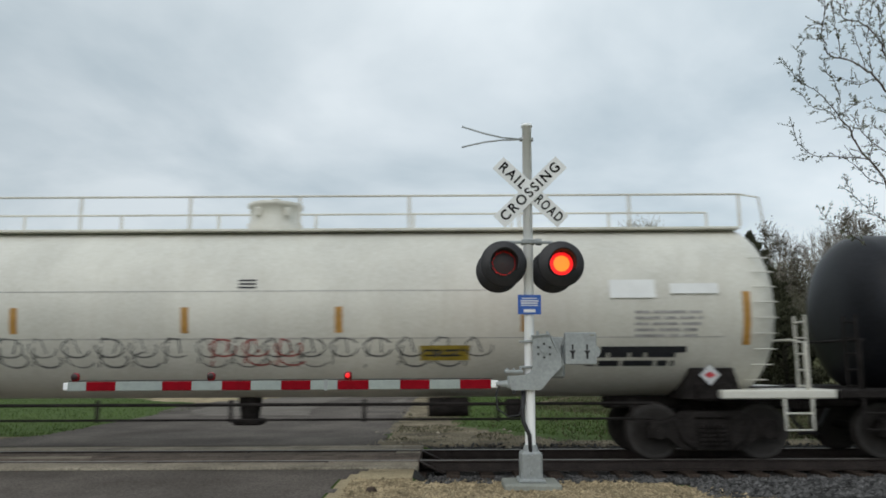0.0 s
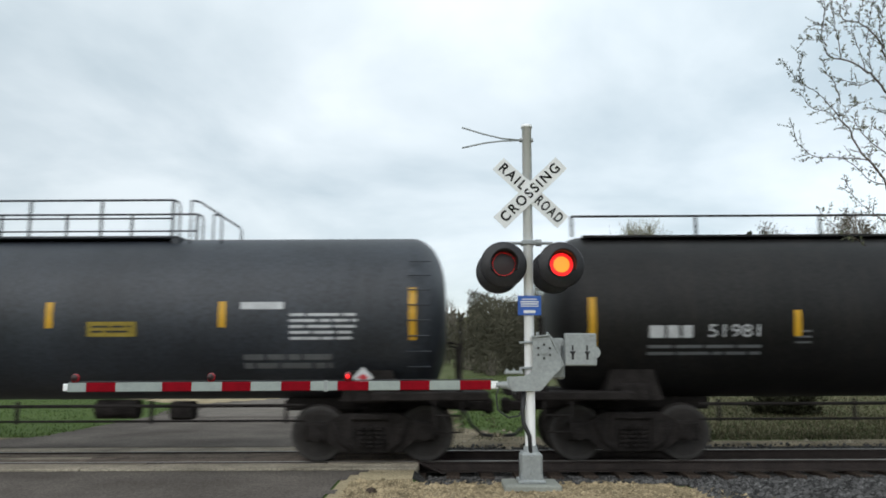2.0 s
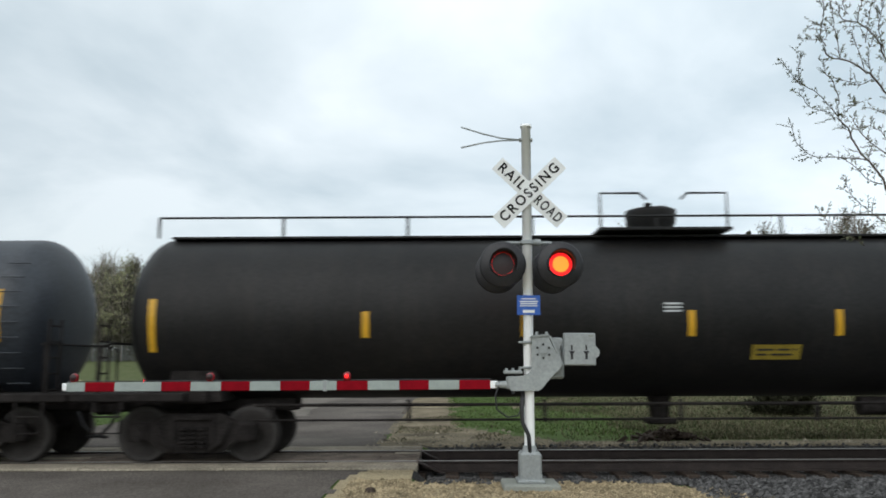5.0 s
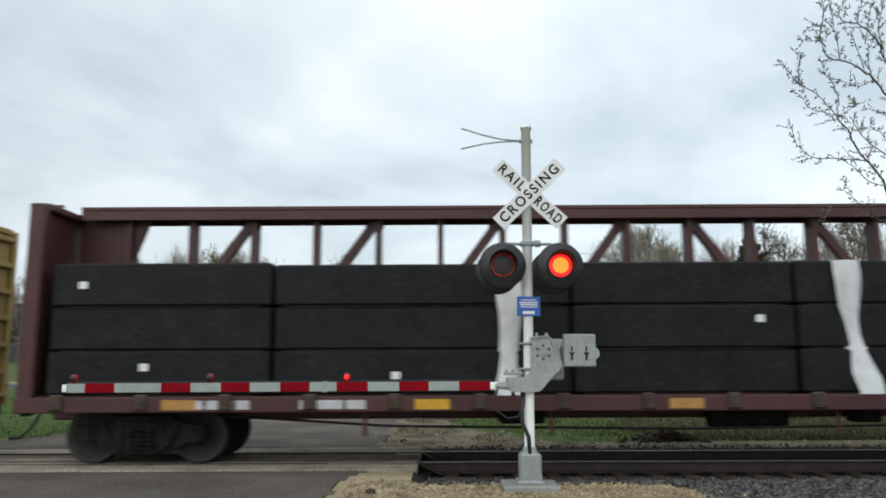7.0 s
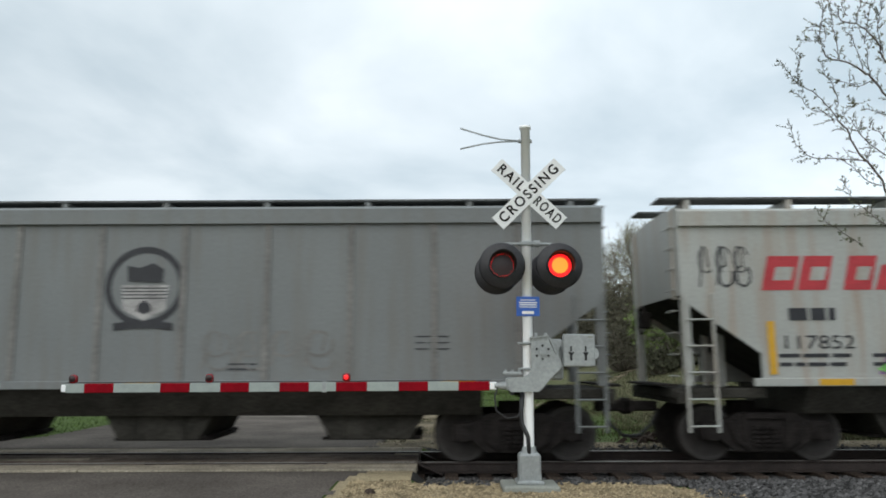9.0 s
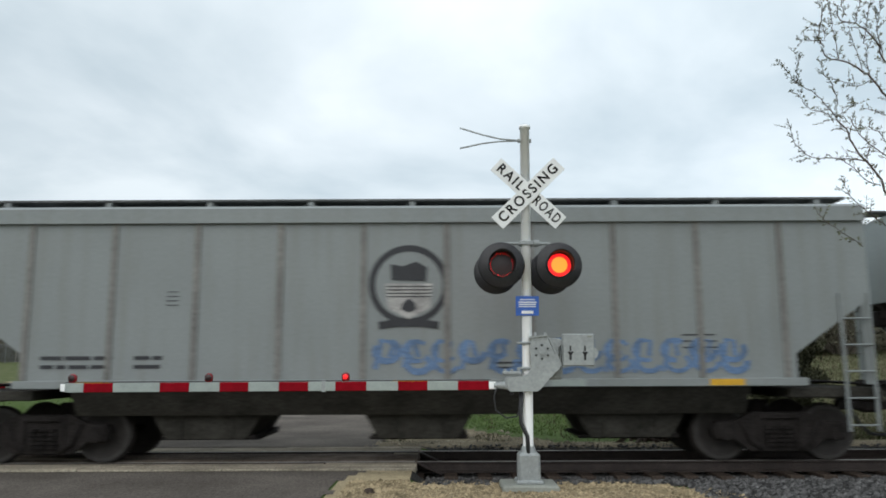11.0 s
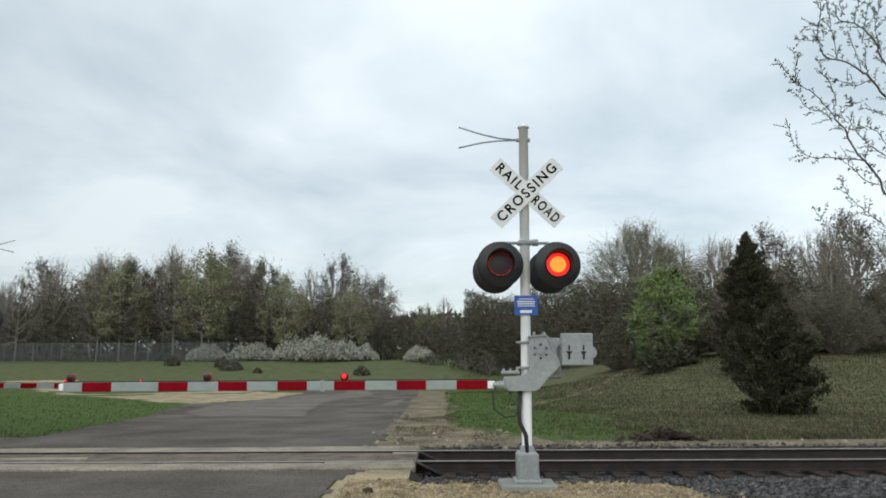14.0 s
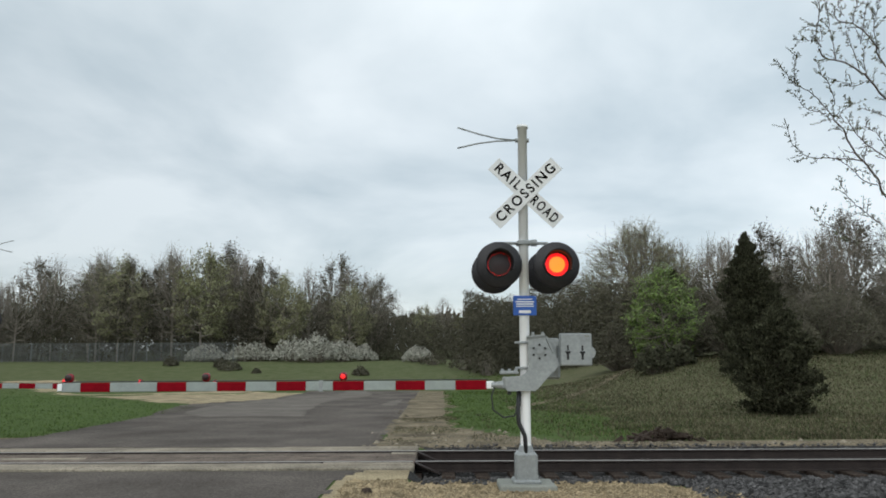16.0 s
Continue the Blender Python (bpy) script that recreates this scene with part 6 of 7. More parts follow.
# ---- trees and shrubs ----
def tree_parts(seed, height, width, stems=1, limbs=15, subs=10, twigs=10, base=0.25, leaf=0, leafsize=0.1, fine=0.009, leafbase=0.0):
    """Branches that fan out into a rounded, uneven crown, with fine twigs at its outside."""
    rng = random.Random(seed)
    wood, leaves = Geo(), Geo()
    top = Vector((rng.uniform(-0.04, 0.04) * height, 0, height * 0.62))
    trunk = [Vector((0, 0, -0.3)), Vector((rng.gauss(0, 0.05), 0, height * 0.2)), Vector((rng.gauss(0, 0.1), 0, height * 0.42)), top]
    wood.tube(trunk, height * 0.012, 6, height * 0.004)

    def shell(a, f, k):
        # f: 0 at the crown's foot, 1 at its top
        rad = width / 2 * math.sin(math.pi * min(1, 0.12 + f * 0.86)) ** 0.6 * (0.85 + 0.3 * noise.noise((math.cos(a) * 1.5, math.sin(a) * 1.5 + seed, f * 3)))
        z = height * (base + (1 - base) * f)
        return Vector((math.cos(a) * rad * k, math.sin(a) * rad * k, height * base + (z - height * base) * (0.55 + 0.45 * k)))

    def bend(a, b, lift, n=3):
        m = [a.lerp(b, i / n) for i in range(n + 1)]
        for i in range(1, n):
            m[i] = m[i] + Vector((rng.gauss(0, 0.03), rng.gauss(0, 0.03), 0)) * (b - a).length + Vector((0, 0, -lift * (b - a).length * math.sin(math.pi * i / n)))
        return m

    for i in range(limbs):
        a = i * 2.4 + rng.uniform(-0.4, 0.4)
        f = (i + 0.5) / limbs
        s = min(0.92, 0.05 + 0.8 * f)
        p0 = trunk[0].lerp(trunk[3], s) if s < 0.5 else trunk[2].lerp(top, (s - 0.5) * 2)
        p0 = trunk[1].lerp(trunk[3], s)
        p1 = shell(a, f, 0.62)
        wood.tube(bend(p0, p1, 0.08), height * 0.0075 * (1.15 - 0.5 * f), 4, height * 0.003)
        for j in range(subs):
            aa = a + rng.gauss(0, 0.45)
            ff = min(1, max(0, f + rng.gauss(0, 0.12)))
            q0 = p0.lerp(p1, rng.uniform(0.35, 1.0))
            q1 = shell(aa, ff, rng.uniform(0.75, 0.98))
            wood.tube(bend(q0, q1, 0.06, 2), height * 0.0028, 3, fine)
            for k in range(twigs):
                t0 = q0.lerp(q1, rng.uniform(0.35, 1.0))
                t1 = t0 + (q1 - q0).normalized() * rng.uniform(0.3, 0.9) * height * 0.07 + Vector((rng.gauss(0, 1), rng.gauss(0, 1), rng.gauss(0.2, 0.8))) * height * 0.036
                wood.tube([t0, t0.lerp(t1, 0.5) + Vector((0, 0, rng.gauss(0, 0.02) * height * 0.1)), t1], fine, 3, fine * 0.6)
                for _ in range(leaf):
                    c = t0.lerp(t1, rng.uniform(0.2, 1.1)) + Vector((rng.gauss(0, 1), rng.gauss(0, 1), rng.gauss(0, 1))) * leafsize * 1.2
                    u = Vector((rng.gauss(0, 1), rng.gauss(0, 1), rng.gauss(0, 1))).normalized()
                    w = u.orthogonal().normalized()
                    sz = leafsize * rng.uniform(0.5, 1.2)
                    leaves.add([c + u * sz, c + w * sz * 0.6, c - u * sz, c - w * sz * 0.6], [(0, 1, 2, 3)])
    return wood, leaves


def tree(name, label, seed, height, leafmat=None, **kw):
    w, l = tree_parts(seed, height, **kw)
    ob = thing(name, label, "tree", "trees beyond the crossing")
    part("trunk", w, M_TWIG, ob)
    if leafmat is not None and l.f:
        part("crown", l, leafmat, ob)
    return ob


def at_ground(x, y, turn=0.0, s=1.0):
    return pose(x, y, hgt(x, y) - 0.1, 0, 0, turn) @ Matrix.Diagonal((s, s, s, 1))


def cedar(label, seed, height, width, oval=0.0):
    """Evergreen of many ascending plumes set round the trunk, ragged at the outline."""
    rng = random.Random(seed)
    ob = thing("cedar_tree", label, "tree", "trees beyond the crossing")
    wood = Geo().tube([(0, 0, -0.2), (0.05, 0, height * 0.5), (0, 0, height * 0.97)], height * 0.016 + 0.03, 7, 0.02)
    g = Geo()
    n = int(30 * height)
    for i in range(n):
        f = (i + rng.random()) / n
        f0 = f ** 0.9
        prof = (1 - f0) ** 0.8 * (0.75 + 0.25 * min(1, f0 * 5)) * (1 - oval) + oval * math.sin(math.pi * (0.2 + 0.78 * f0)) ** 0.55
        a = i * 2.4 + rng.uniform(-0.5, 0.5)
        reach = width / 2 * prof * rng.choice((0.6, 0.78, 0.95, 1.0, 1.2)) * (1 + 0.25 * noise.noise((math.cos(a) * 1.4 + seed, math.sin(a) * 1.4, f * 5)))
        z0 = 0.12 + f0 * (height * 0.95)
        rise = (0.15 + 0.55 * f0) * max(reach, 0.25) * rng.uniform(0.5, 1.3)
        tip = Vector((math.cos(a) * reach, math.sin(a) * reach, min(height, z0 + rise)))
        root = Vector((0, 0, max(0.1, z0 - 0.25 * reach)))
        wood.tube([root, root.lerp(tip, 0.5), tip], 0.02, 3, 0.006)
        for k in range(int(80 + 190 * min(1.0, reach))):
            t = rng.random() ** 0.55
            c = root.lerp(tip, t)
            fat = (0.07 + 0.13 * min(1.0, reach)) * (1.15 - 0.8 * t)
            c = c + Vector((rng.gauss(0, fat), rng.gauss(0, fat), rng.gauss(0, fat * 0.7)))
            if c.z < 0.03:
                c.z = rng.uniform(0.03, 0.2)
            d = ((tip - root).normalized() * 0.7 + Vector((rng.gauss(0, 0.7), rng.gauss(0, 0.7), rng.gauss(0.5, 0.6)))).normalized()
            s = rng.uniform(0.035, 0.09)
            w = d.cross(Vector((rng.gauss(0, 1), rng.gauss(0, 1), rng.gauss(0, 1)))).normalized() * s * 0.4
            up_ = d.cross(w).normalized() * s * 0.3
            g.add([c - d * s, c + w, c + d * s * 1.3, c - w, c + up_], [(0, 1, 4), (1, 2, 4), (2, 3, 4), (3, 0, 4)])
    part("trunk", wood, M_BARK, ob)
    part("crown", g, M_NEEDLE, ob)
    return ob


def bush(name, label, seed, w, h, m, n=900, size=0.12, twigs=60, group="shrubs beyond the crossing"):
    rng = random.Random(seed)
    ob = thing(name, label, "shrub", group)
    st, g = Geo(), Geo()
    for _ in range(twigs):
        a, b = rng.uniform(0, 6.28), rng.uniform(0, 1) ** 0.5
        tip = Vector((math.cos(a) * b * w / 2, math.sin(a) * b * w / 2, h * (1 - 0.6 * b * b) * rng.uniform(0.6, 1.05)))
        st.tube([(tip.x * 0.15, tip.y * 0.15, -0.05), (tip.x * 0.6, tip.y * 0.6, tip.z * 0.55), tip], 0.018, 3, 0.006)
    part("stem_mass", st, M_TWIG, ob)
    for _ in range(n):
        a, b = rng.uniform(0, 6.28), rng.uniform(0, 1) ** 0.5
        top = h * (1 - 0.65 * b * b) * (1 + 0.3 * noise.noise((math.cos(a) * b * 2.2, math.sin(a) * b * 2.2, seed)))
        c = Vector((math.cos(a) * b * w / 2, math.sin(a) * b * w / 2, top * rng.uniform(0.12, 1) ** 0.6))
        u = Vector((rng.gauss(0, 1), rng.gauss(0, 1), rng.gauss(0, 1))).normalized()
        v = u.orthogonal().normalized()
        s = size * rng.uniform(0.5, 1.3)
        g.add([c + u * s, c + v * s * 0.7, c - u * s, c - v * s * 0.7], [(0, 1, 2, 3)])
    part("crown", g, m, ob)
    return ob


BARE = [tree("bare_tree", "bare spring tree with fine grey-brown twigs", 11, 11.5, M_SCRUB, width=8.5, leaf=1, leafsize=0.06),
        tree("bare_tree", "bare spring tree with ascending grey twigs", 12, 12.0, M_SCRUB, width=6.5, limbs=15, base=0.2, leaf=1, leafsize=0.05),
        tree("budding_tree", "tree hazed with pale yellow-green buds", 13, 11.5, M_BUD, width=8.0, limbs=14, leaf=4, leafsize=0.12),
        tree("budding_tree", "tall tree with sparse olive buds", 14, 12.0, M_SCRUB, width=7.5, limbs=14, base=0.22, leaf=4, leafsize=0.10)]
HOME = [(-31, 84), (-37, 82), (-24.2, 76), (-12, 86)]
for o, (x, y) in zip(BARE, HOME):
    o.matrix_world = at_ground(x, y)


CREST = [(-80, 7.5), (-50, 8.0), (-45, 11.0), (-38, 11.8), (-31, 12.0), (-25, 13.0), (-21.5, 11.4), (-17.5, 9.4), (-8, 9.6), (-6, 7.4), (-3, 6.5), (3, 6.6), (8, 7.8), (14, 8.6), (30, 9.5), (90, 10.5)]


def crest(x):
    """Height of the woods along their length."""
    for (a, h0), (b, h1) in zip(CREST, CREST[1:]):
        if a <= x <= b:
            return h0 + (h1 - h0) * (x - a) / (b - a)
    return 9.0


def woods():
    rng = random.Random(21)

    def put(x, y, k=1.0):
        o = rng.choice(BARE)
        copy_thing(o, at_ground(x, y, rng.uniform(0, 360), crest(x * 85 / y) * k * rng.uniform(0.86, 1.06) / 11.7))

    for k in range(42):
        put(-80 + k * 2.1 + rng.uniform(-1.2, 1.2), rng.uniform(82, 98), 1.06)
    for k in range(26):
        put(-76 + k * 2.75 + rng.uniform(-1.2, 1.2), rng.uniform(74, 80), 0.95)
    for k in range(26):
        put(4 + k * 2.8 + rng.uniform(-1, 1), 94 + rng.uniform(-8, 12), 1.15)
    for x, y, i, h_ in ((24, 66, 1, 10.5), (29, 64, 0, 11), (33, 60, 3, 11.5), (36, 54, 1, 11.5), (38.5, 50, 0, 12), (33, 47, 3, 11), (41, 44, 2, 11), (31.5, 42, 1, 10), (36.5, 40, 0, 10), (26, 50, 1, 8.5), (28.5, 46, 0, 9), (22, 58, 0, 9.5), (25.5, 58, 3, 10), (30, 55, 1, 10.5), (23, 72, 1, 11), (27, 72, 0, 11.5), (34, 68, 0, 12)):
        copy_thing(BARE[i], at_ground(x, y, rng.uniform(0, 360), h_ / 12))


woods()


def undergrowth():
    """Brush that closes the foot of the woods."""
    rng = random.Random(31)
    g = Geo()
    for _ in range(230000):
        u = rng.random()
        if u < 0.42:
            x, y = rng.uniform(-85, 8), rng.uniform(76, 94)
            top = crest(x) * (0.62 + 0.3 * noise.noise((x * 0.12, y * 0.1, 2)))
        else:
            x = rng.uniform(2, 62)
            y = rng.uniform(58, 74) - max(0, x - 18) * 0.75
            top = 6.0 + 2.6 * noise.noise((x * 0.14, y * 0.1, 7)) - 0.6 * ss(18, 26, x)
        z = hgt(x, y) + top * rng.random() ** 1.1
        c = Vector((x, y, z))
        a = Vector((rng.gauss(0, 1), rng.gauss(0, 1), rng.gauss(0.4, 1))).normalized()
        w = a.orthogonal().normalized()
        s = rng.uniform(0.10, 0.42)
        t = rng.uniform(0.014, 0.05)
        g.add([c - a * s, c + w * t, c + a * s, c - w * t], [(0, 1, 2, 3)])
    for _ in range(16000):
        x = rng.uniform(-120, 120)
        y = rng.uniform(106, 124)
        top = crest(x * 0.75) * (0.75 + 0.2 * noise.noise((x * 0.07, 0.4, 3)))
        c = Vector((x, y, hgt(x, y) + top * rng.random()))
        a = Vector((rng.gauss(0, 1), rng.gauss(0, 0.4), rng.gauss(0, 1))).normalized()
        w = a.cross(Vector((0, 1, 0))).normalized()
        s = rng.uniform(0.4, 1.0)
        g.add([c - a * s, c + w * s * 0.3, c + a * s, c - w * s * 0.3], [(0, 1, 2, 3)])
    tagged(part("undergrowth", g, M_SCRUB), "dense brown and olive brush at the foot of the woods", "undergrowth", kind="stuff")


undergrowth()

# the round tree, green tree, cedars on the slope
big = tree("round_tree", "large round-crowned tree with fine pale buds", 41, 11.7, M_BUD, width=13.2, limbs=54, subs=13, twigs=12, base=0.08, leaf=4, leafsize=0.06, fine=0.010)
big.matrix_world = at_ground(17.3, 66)
green = tree("green_tree", "small tree with bright new green leaves", 43, 5.7, M_LEAF, width=5.6, limbs=18, subs=9, twigs=8, base=0.08, leaf=6, leafsize=0.09)
green.matrix_world = at_ground(13.0, 44)
c1 = cedar("broad dark cedar at the edge of the dry grass", 51, 3.3, 3.3, 0.22)
c1.matrix_world = at_ground(10.4, 23.6)
c2 = cedar("tall dark cedar with pointed irregular crown", 52, 6.7, 4.1, 0.0)
c2.matrix_world = at_ground(14.1, 34.5)
for i, (x, y, h_, w_) in enumerate(((16.6, 38.5, 4.0, 3.0), (14.8, 48.0, 5.7, 2.8))):
    cedar("dark cedar among the thicket on the slope", 60 + i, h_, w_, 0.5).matrix_world = at_ground(x, y)
for i, (x, y, w_, h_) in enumerate(((19.5, 43, 5.0, 3.2), (23.0, 44, 5.5, 3.8), (26.5, 42, 5.0, 3.4), (30, 40, 5.5, 3.6), (14.6, 45.5, 4.6, 3.0), (33, 36, 5, 3.2), (18.0, 40.5, 4.2, 3.4), (21.5, 41.0, 4.6, 3.6), (16.2, 42.5, 4.0, 3.0), (11.0, 47, 4.4, 3.0))):
    bush("thicket", "dense brown thicket on the slope", 120 + i, w_, h_, M_SCRUB, 5200, 0.075, 240).matrix_world = at_ground(x, y)
bush("low_shrub", "rounded dark evergreen shrub on the slope", 99, 2.0, 1.7, M_NEEDLE, 1500, 0.1).matrix_world = at_ground(11.2, 40)
bush("low_shrub", "rounded dark evergreen shrub on the slope", 98, 1.6, 1.3, M_NEEDLE, 1200, 0.1).matrix_world = at_ground(12.9, 41)
for i, (x, y, w_, h_) in enumerate(((-14.0, 72, 4.5, 2.4), (-11.5, 70, 4.2, 2.8), (-9.4, 71, 3.6, 2.2), (-18.5, 74, 5.0, 2.0), (-23, 74, 4.0, 1.8), (-7.6, 73, 3.0, 1.6), (-2.2, 70, 3.0, 1.5))):
    bush("blossom_shrub", "shrub covered in pale white blossom", 80 + i, w_, h_, M_BLOSSOM, 1900, 0.085, 110).matrix_world = at_ground(x, y)
for i, (x, y, w_, h_) in enumerate(((-23.5, 66, 1.3, 0.9), (-18.6, 64, 1.3, 1.0), (-6.2, 58, 1.3, 0.8), (-17.3, 62, 2.0, 0.9), (-14.6, 60, 0.7, 0.5), (1.8, 62, 2.6, 1.8), (3.4, 58, 2.2, 1.9), (-0.8, 66, 2.4, 1.2))):
    bush("low_shrub", "low dark shrub on the grass bank", 100 + i, w_, h_, M_SCRUB, 420, 0.09).matrix_world = at_ground(x, y)


# ---- near tree: budding branches reaching in beside the track ----
def near_tree():
    rng = random.Random(77)
    ob = thing("budding_tree", "roadside tree with slender branches and small opening buds", "tree")
    wood, buds = Geo(), Geo()
    foot = Vector((8.7, 9.6, 0))
    wood.tube([foot + Vector((0, 0, -0.25)), foot + Vector((-0.3, -0.1, 0.9)), foot + Vector((-1.0, -0.3, 1.9)), (6.6, 9.05, 2.75)], 0.10, 9, 0.04)
    wood.tube([foot + Vector((-0.3, -0.1, 0.9)), (8.0, 9.3, 2.4), (7.2, 9.1, 3.6), (6.3, 9.0, 4.2)], 0.07, 8, 0.02)
    wood.tube([(7.2, 9.1, 3.6), (6.8, 9.0, 4.3), (6.3, 9.0, 4.65)], 0.03, 7, 0.015)

    def bud_cluster(c, d):
        for _ in range(rng.randint(2, 4)):
            u = (d + Vector((rng.gauss(0, 0.8), rng.gauss(0, 0.8), rng.gauss(0.3, 0.7)))).normalized()
            w = u.orthogonal().normalized()
            n_ = u.cross(w)
            l = rng.uniform(0.022, 0.05)
            buds.add([c, c + u * l * 0.5 + w * l * 0.28, c + u * l, c + u * l * 0.5 - w * l * 0.28, c + u * l * 0.5 + n_ * l * 0.12], [(0, 1, 4), (1, 2, 4), (2, 3, 4), (3, 0, 4)])

    def limb(path, r, r1, lush):
        """A branch along (x, z) bends, with short spurs and bud clusters at both sides."""
        k = [Vector((x, 9.0 + rng.gauss(0, 0.05), z)) for x, z in path]
        pts = []
        for i in range(len(k) - 1):
            p0, p1, p2, p3 = k[max(0, i - 1)], k[i], k[i + 1], k[min(len(k) - 1, i + 2)]
            for j in range(4):
                t = j / 4
                pts.append(0.5 * (2 * p1 + (p2 - p0) * t + (2 * p0 - 5 * p1 + 4 * p2 - p3) * t * t + (3 * p1 - p0 - 3 * p2 + p3) * t ** 3) + Vector((rng.gauss(0, 0.006), 0, rng.gauss(0, 0.006))))
        pts.append(k[-1])
        wood.tube(pts, r, 5, r1)
        for p, q in zip(pts, pts[1:]):
            d = (q - p).normalized()
            for _ in range(max(1, int((q - p).length * 30 * lush + rng.random()))):
                o = p.lerp(q, rng.random())
                side = Vector((-d.z, 0, d.x)) * rng.choice((-1, 1))
                nd = (d * 0.6 + side * rng.uniform(0.3, 1.0) + Vector((0, rng.gauss(0, 0.6), 0.3))).normalized()
                ln = rng.uniform(0.015, 0.06) if rng.random() < 0.7 else rng.uniform(0.06, 0.2)
                wood.tube([o, o + nd * ln * 0.5 + Vector((0, 0, 0.004)), o + nd * ln], 0.0028, 3, 0.002)
                for m in range(1 + int(ln * 28)):
                    bud_cluster(o + nd * ln * (1 - m * 0.22), nd)
        bud_cluster(k[-1], (k[-1] - k[-2]).normalized())

    limb([(5.88, 2.94), (5.43, 3.60), (5.34, 3.91), (5.14, 4.26), (5.02, 4.50), (4.90, 4.64)], 0.017, 0.008, 0.5)
    limb([(4.90, 4.64), (4.69, 4.86), (4.53, 4.99), (4.42, 5.12), (4.32, 5.23), (4.27, 5.41)], 0.007, 0.003, 1.0)
    limb([(4.90, 4.61), (4.76, 4.69), (4.57, 4.78), (4.46, 4.91), (4.39, 5.01)], 0.005, 0.003, 1.0)
    limb([(4.46, 5.07), (4.44, 5.31), (4.51, 5.49)], 0.004, 0.003, 1.0)
    limb([(4.88, 4.79), (4.84, 5.07), (4.77, 5.20), (4.81, 5.41)], 0.006, 0.003, 1.0)
    limb([(5.18, 4.07), (4.89, 4.11), (4.59, 4.16), (4.38, 4.33), (4.21, 4.55)], 0.008, 0.003, 1.0)
    limb([(5.40, 3.78), (5.21, 3.86), (5.04, 3.99), (4.89, 4.11)], 0.007, 0.004, 0.6)
    limb([(6.08, 4.28), (5.55, 4.88), (5.38, 5.14), (5.23, 5.23), (5.06, 5.36), (4.87, 5.44), (4.77, 5.54)], 0.015, 0.008, 0.8)
    limb([(4.77, 5.54), (4.76, 5.73), (4.76, 6.06), (4.75, 6.41)], 0.007, 0.004, 1.0)
    limb([(4.79, 5.61), (4.64, 5.66), (4.45, 5.65)], 0.004, 0.003, 1.0)
    limb([(4.83, 5.68), (4.77, 5.82), (4.67, 5.87)], 0.004, 0.003, 1.0)
    limb([(4.96, 5.40), (4.93, 5.67), (4.92, 5.95), (4.91, 6.37)], 0.006, 0.003, 1.0)
    limb([(6.18, 4.64), (5.59, 5.31), (5.41, 5.59), (5.26, 5.83), (5.09, 5.96), (4.99, 6.03)], 0.013, 0.005, 0.9)
    limb([(5.36, 5.64), (5.42, 5.95), (5.48, 6.33)], 0.006, 0.003, 1.0)
    limb([(5.50, 5.46), (5.51, 5.83), (5.60, 6.29)], 0.006, 0.003, 1.0)
    limb([(5.09, 5.96), (5.09, 6.14), (5.09, 6.41)], 0.005, 0.003, 1.0)
    limb([(5.21, 5.87), (5.27, 6.10), (5.33, 6.37)], 0.005, 0.003, 1.0)
    limb([(5.25, 5.25), (5.17, 5.53), (5.15, 5.76)], 0.005, 0.003, 1.0)
    limb([(5.35, 5.16), (5.35, 5.46), (5.42, 5.68)], 0.005, 0.003, 1.0)
    limb([(5.96, 3.78), (5.49, 4.16), (5.30, 4.34), (5.11, 4.47), (5.03, 4.61)], 0.009, 0.004, 0.7)
    limb([(5.05, 4.56), (4.98, 4.70), (5.10, 4.79), (5.17, 4.86)], 0.004, 0.003, 1.0)
    limb([(5.42, 5.16), (5.24, 5.08), (5.07, 5.08), (4.96, 5.14)], 0.005, 0.003, 1.0)
    limb([(5.41, 3.28), (5.22, 3.40), (5.08, 3.53), (4.92, 3.66), (4.82, 3.84)], 0.006, 0.003, 1.0)
    limb([(5.06, 3.01), (4.79, 3.18), (4.65, 3.33), (4.57, 3.50)], 0.005, 0.003, 1.0)
    limb([(5.63, 3.99), (5.46, 4.42), (5.33, 4.53), (5.28, 4.58)], 0.006, 0.003, 0.8)
    limb([(5.53, 4.64), (5.42, 4.75), (5.28, 4.80)], 0.005, 0.003, 0.8)
    limb([(5.31, 3.92), (5.22, 4.14), (5.21, 4.21)], 0.004, 0.003, 0.8)
    part("trunk", wood, M_BARK, ob)
    part("crown", buds, M_BUDGREY, ob)


near_tree()


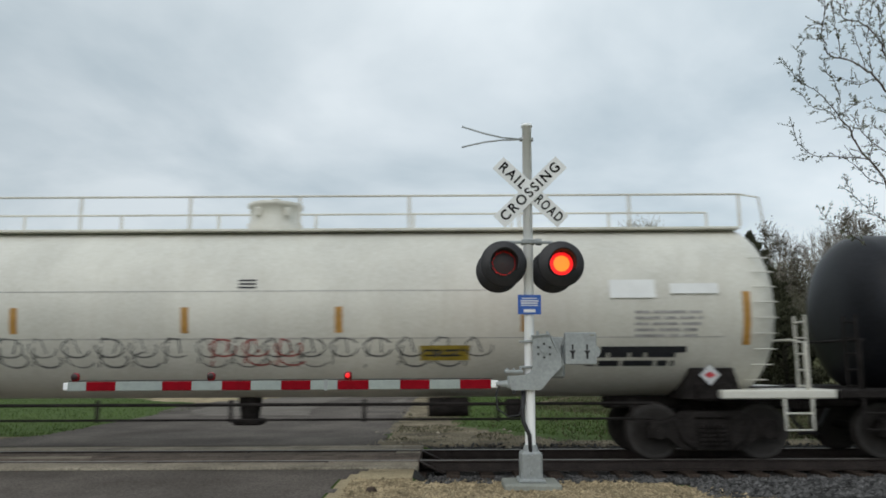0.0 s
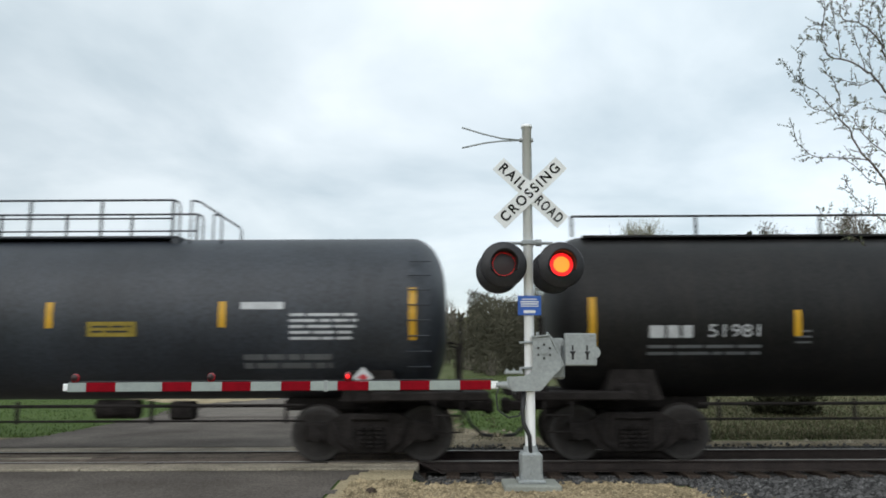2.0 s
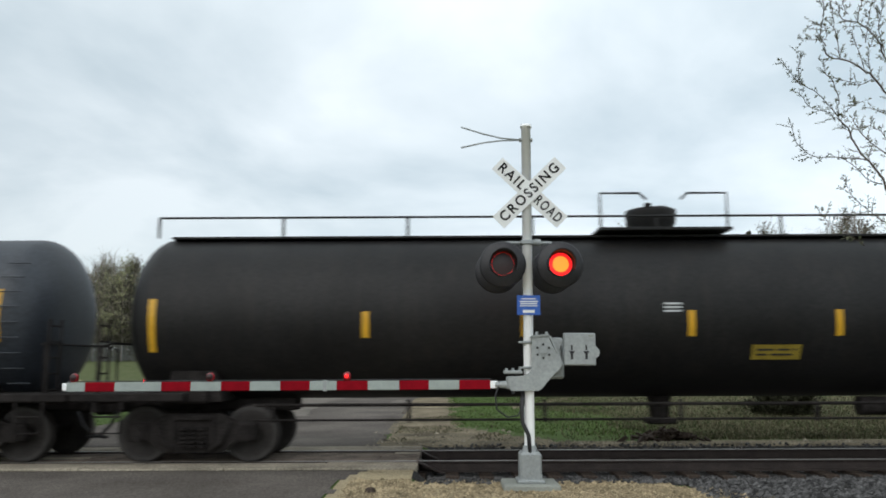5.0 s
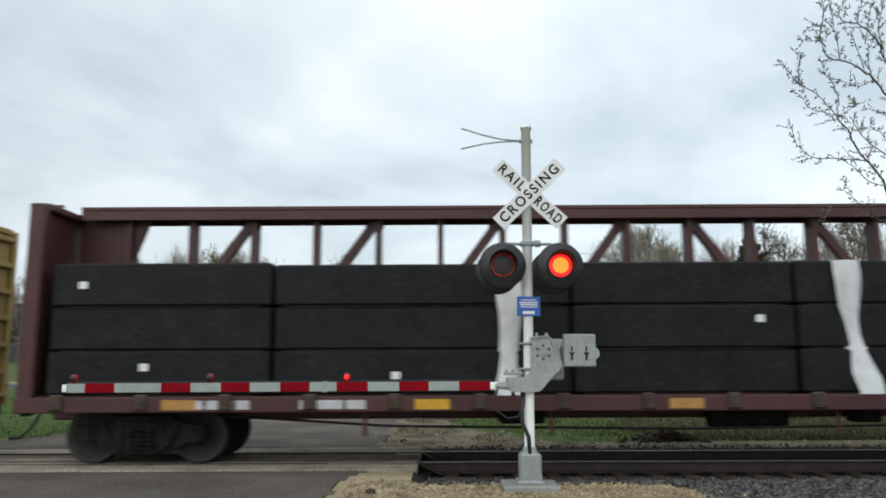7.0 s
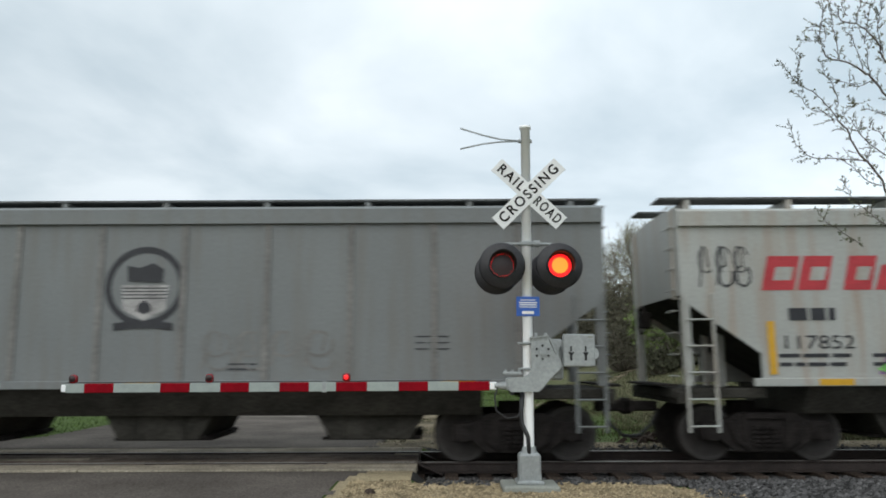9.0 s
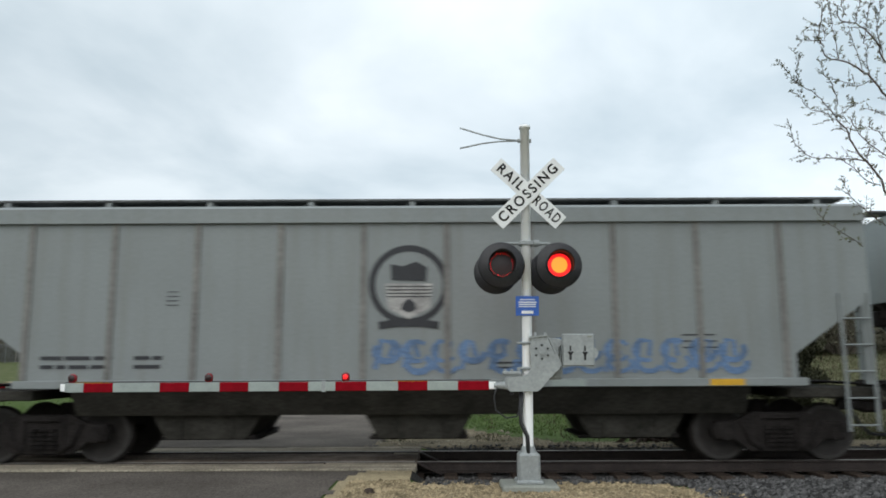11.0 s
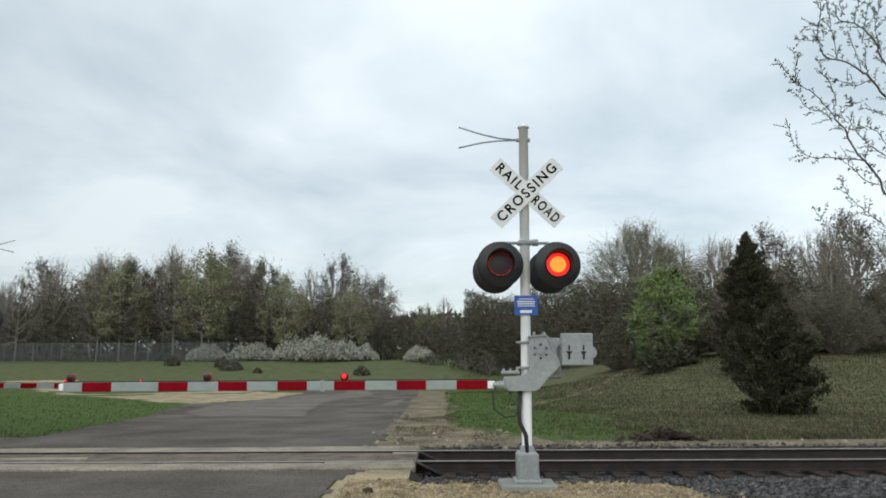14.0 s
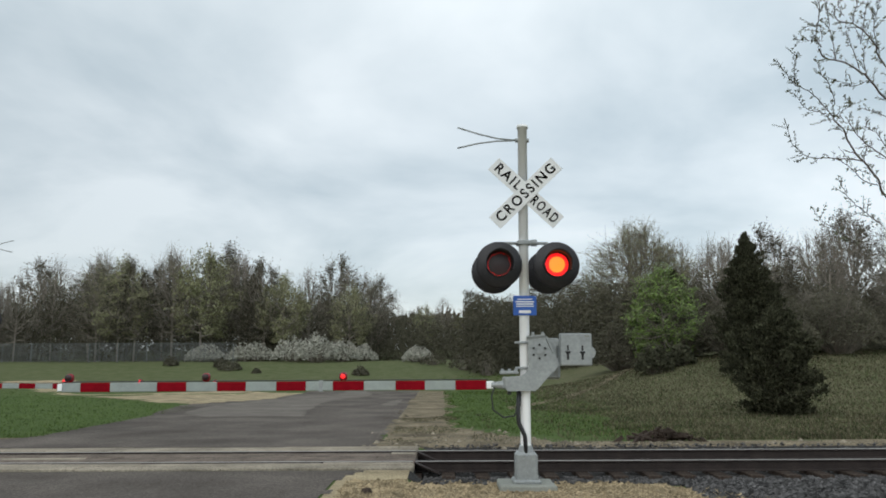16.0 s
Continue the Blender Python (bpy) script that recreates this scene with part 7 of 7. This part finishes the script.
# ---- chain-link fence on the far bank ----
M_FENCE = mat("dull_galvanised_wire", (0.16, 0.17, 0.17), 0.7, 0.1, 0.15, 3, 30, 0.0)


def fence():
    ob = thing("chain_link_fence", "grey chain-link fence with posts along the bank", "fence", kind="")
    y = 71
    for k in range(16):
        x = -60 + k * 2.7
        part("post", Geo().cyl((x, y, hgt(x, y) - 0.1), (x, y, hgt(x, y) + 1.75), 0.03 if k % 4 else 0.05, n=8), M_FENCE, ob)
    z = hgt(-40, y)
    part("top_rail", Geo().cyl((-60, y, z + 1.68), (-19.5, y, z + 1.68), 0.02, n=6), M_FENCE, ob)
    g = Geo()
    for k in range(260):
        x = -60 + k * 0.155
        for d in (-1, 1):
            g.box((x, y, z + 0.85), (0.016, 0.010, 2.36), 0, Matrix.Rotation(radians(45 * d), 3, "Y"))
    tagged(part("mesh", g, M_FENCE, ob), kind="stuff")


fence()


# ---- movement ----
def motions():
    times = sorted(set([0.5 * k for k in range(33)]))
    for car, c in TRAIN:
        rws = []
        for t in times:
            te = math.floor(t * 25 + 1e-6) / 25
            rws.append((t, pose(c - SPEED * te, TY, ZR)))
        walk(car, rws)
    # flashers: the reflector turns its bright or dark face outward, once a second
    def flips(base, first, offset, turned):
        rws = [(0.0, first)]
        state = first
        t = offset
        while t < 15.95:
            for k in range(1, 4):
                rws.append((t + k / 30.0, state + 60 * k))
            state += 180
            t += 0.5
            rws.append((t, state))
        rws.append((16.0, state))
        x, y, z = base.matrix_local.translation
        seen, out_ = set(), []
        for t_, a in rws:
            if frame(t_) in seen:
                continue
            seen.add(frame(t_))
            out_.append((t_, pose(x, y, z, 0, 0, a + turned)))
        walk(base, out_)

    left, right = near_flips
    flips(left, 180, 0.4, 0)
    flips(right, 0, 0.4, 0)
    flips(near_small[0], 0, 0.4, 0)
    flips(near_small[1], 180, 0.4, 0)
    flips(far_small[1], 0, 0.4, 180)


far_small[2].matrix_local = pose(*far_small[2].matrix_local.translation, 0, 0, 180)
motions()
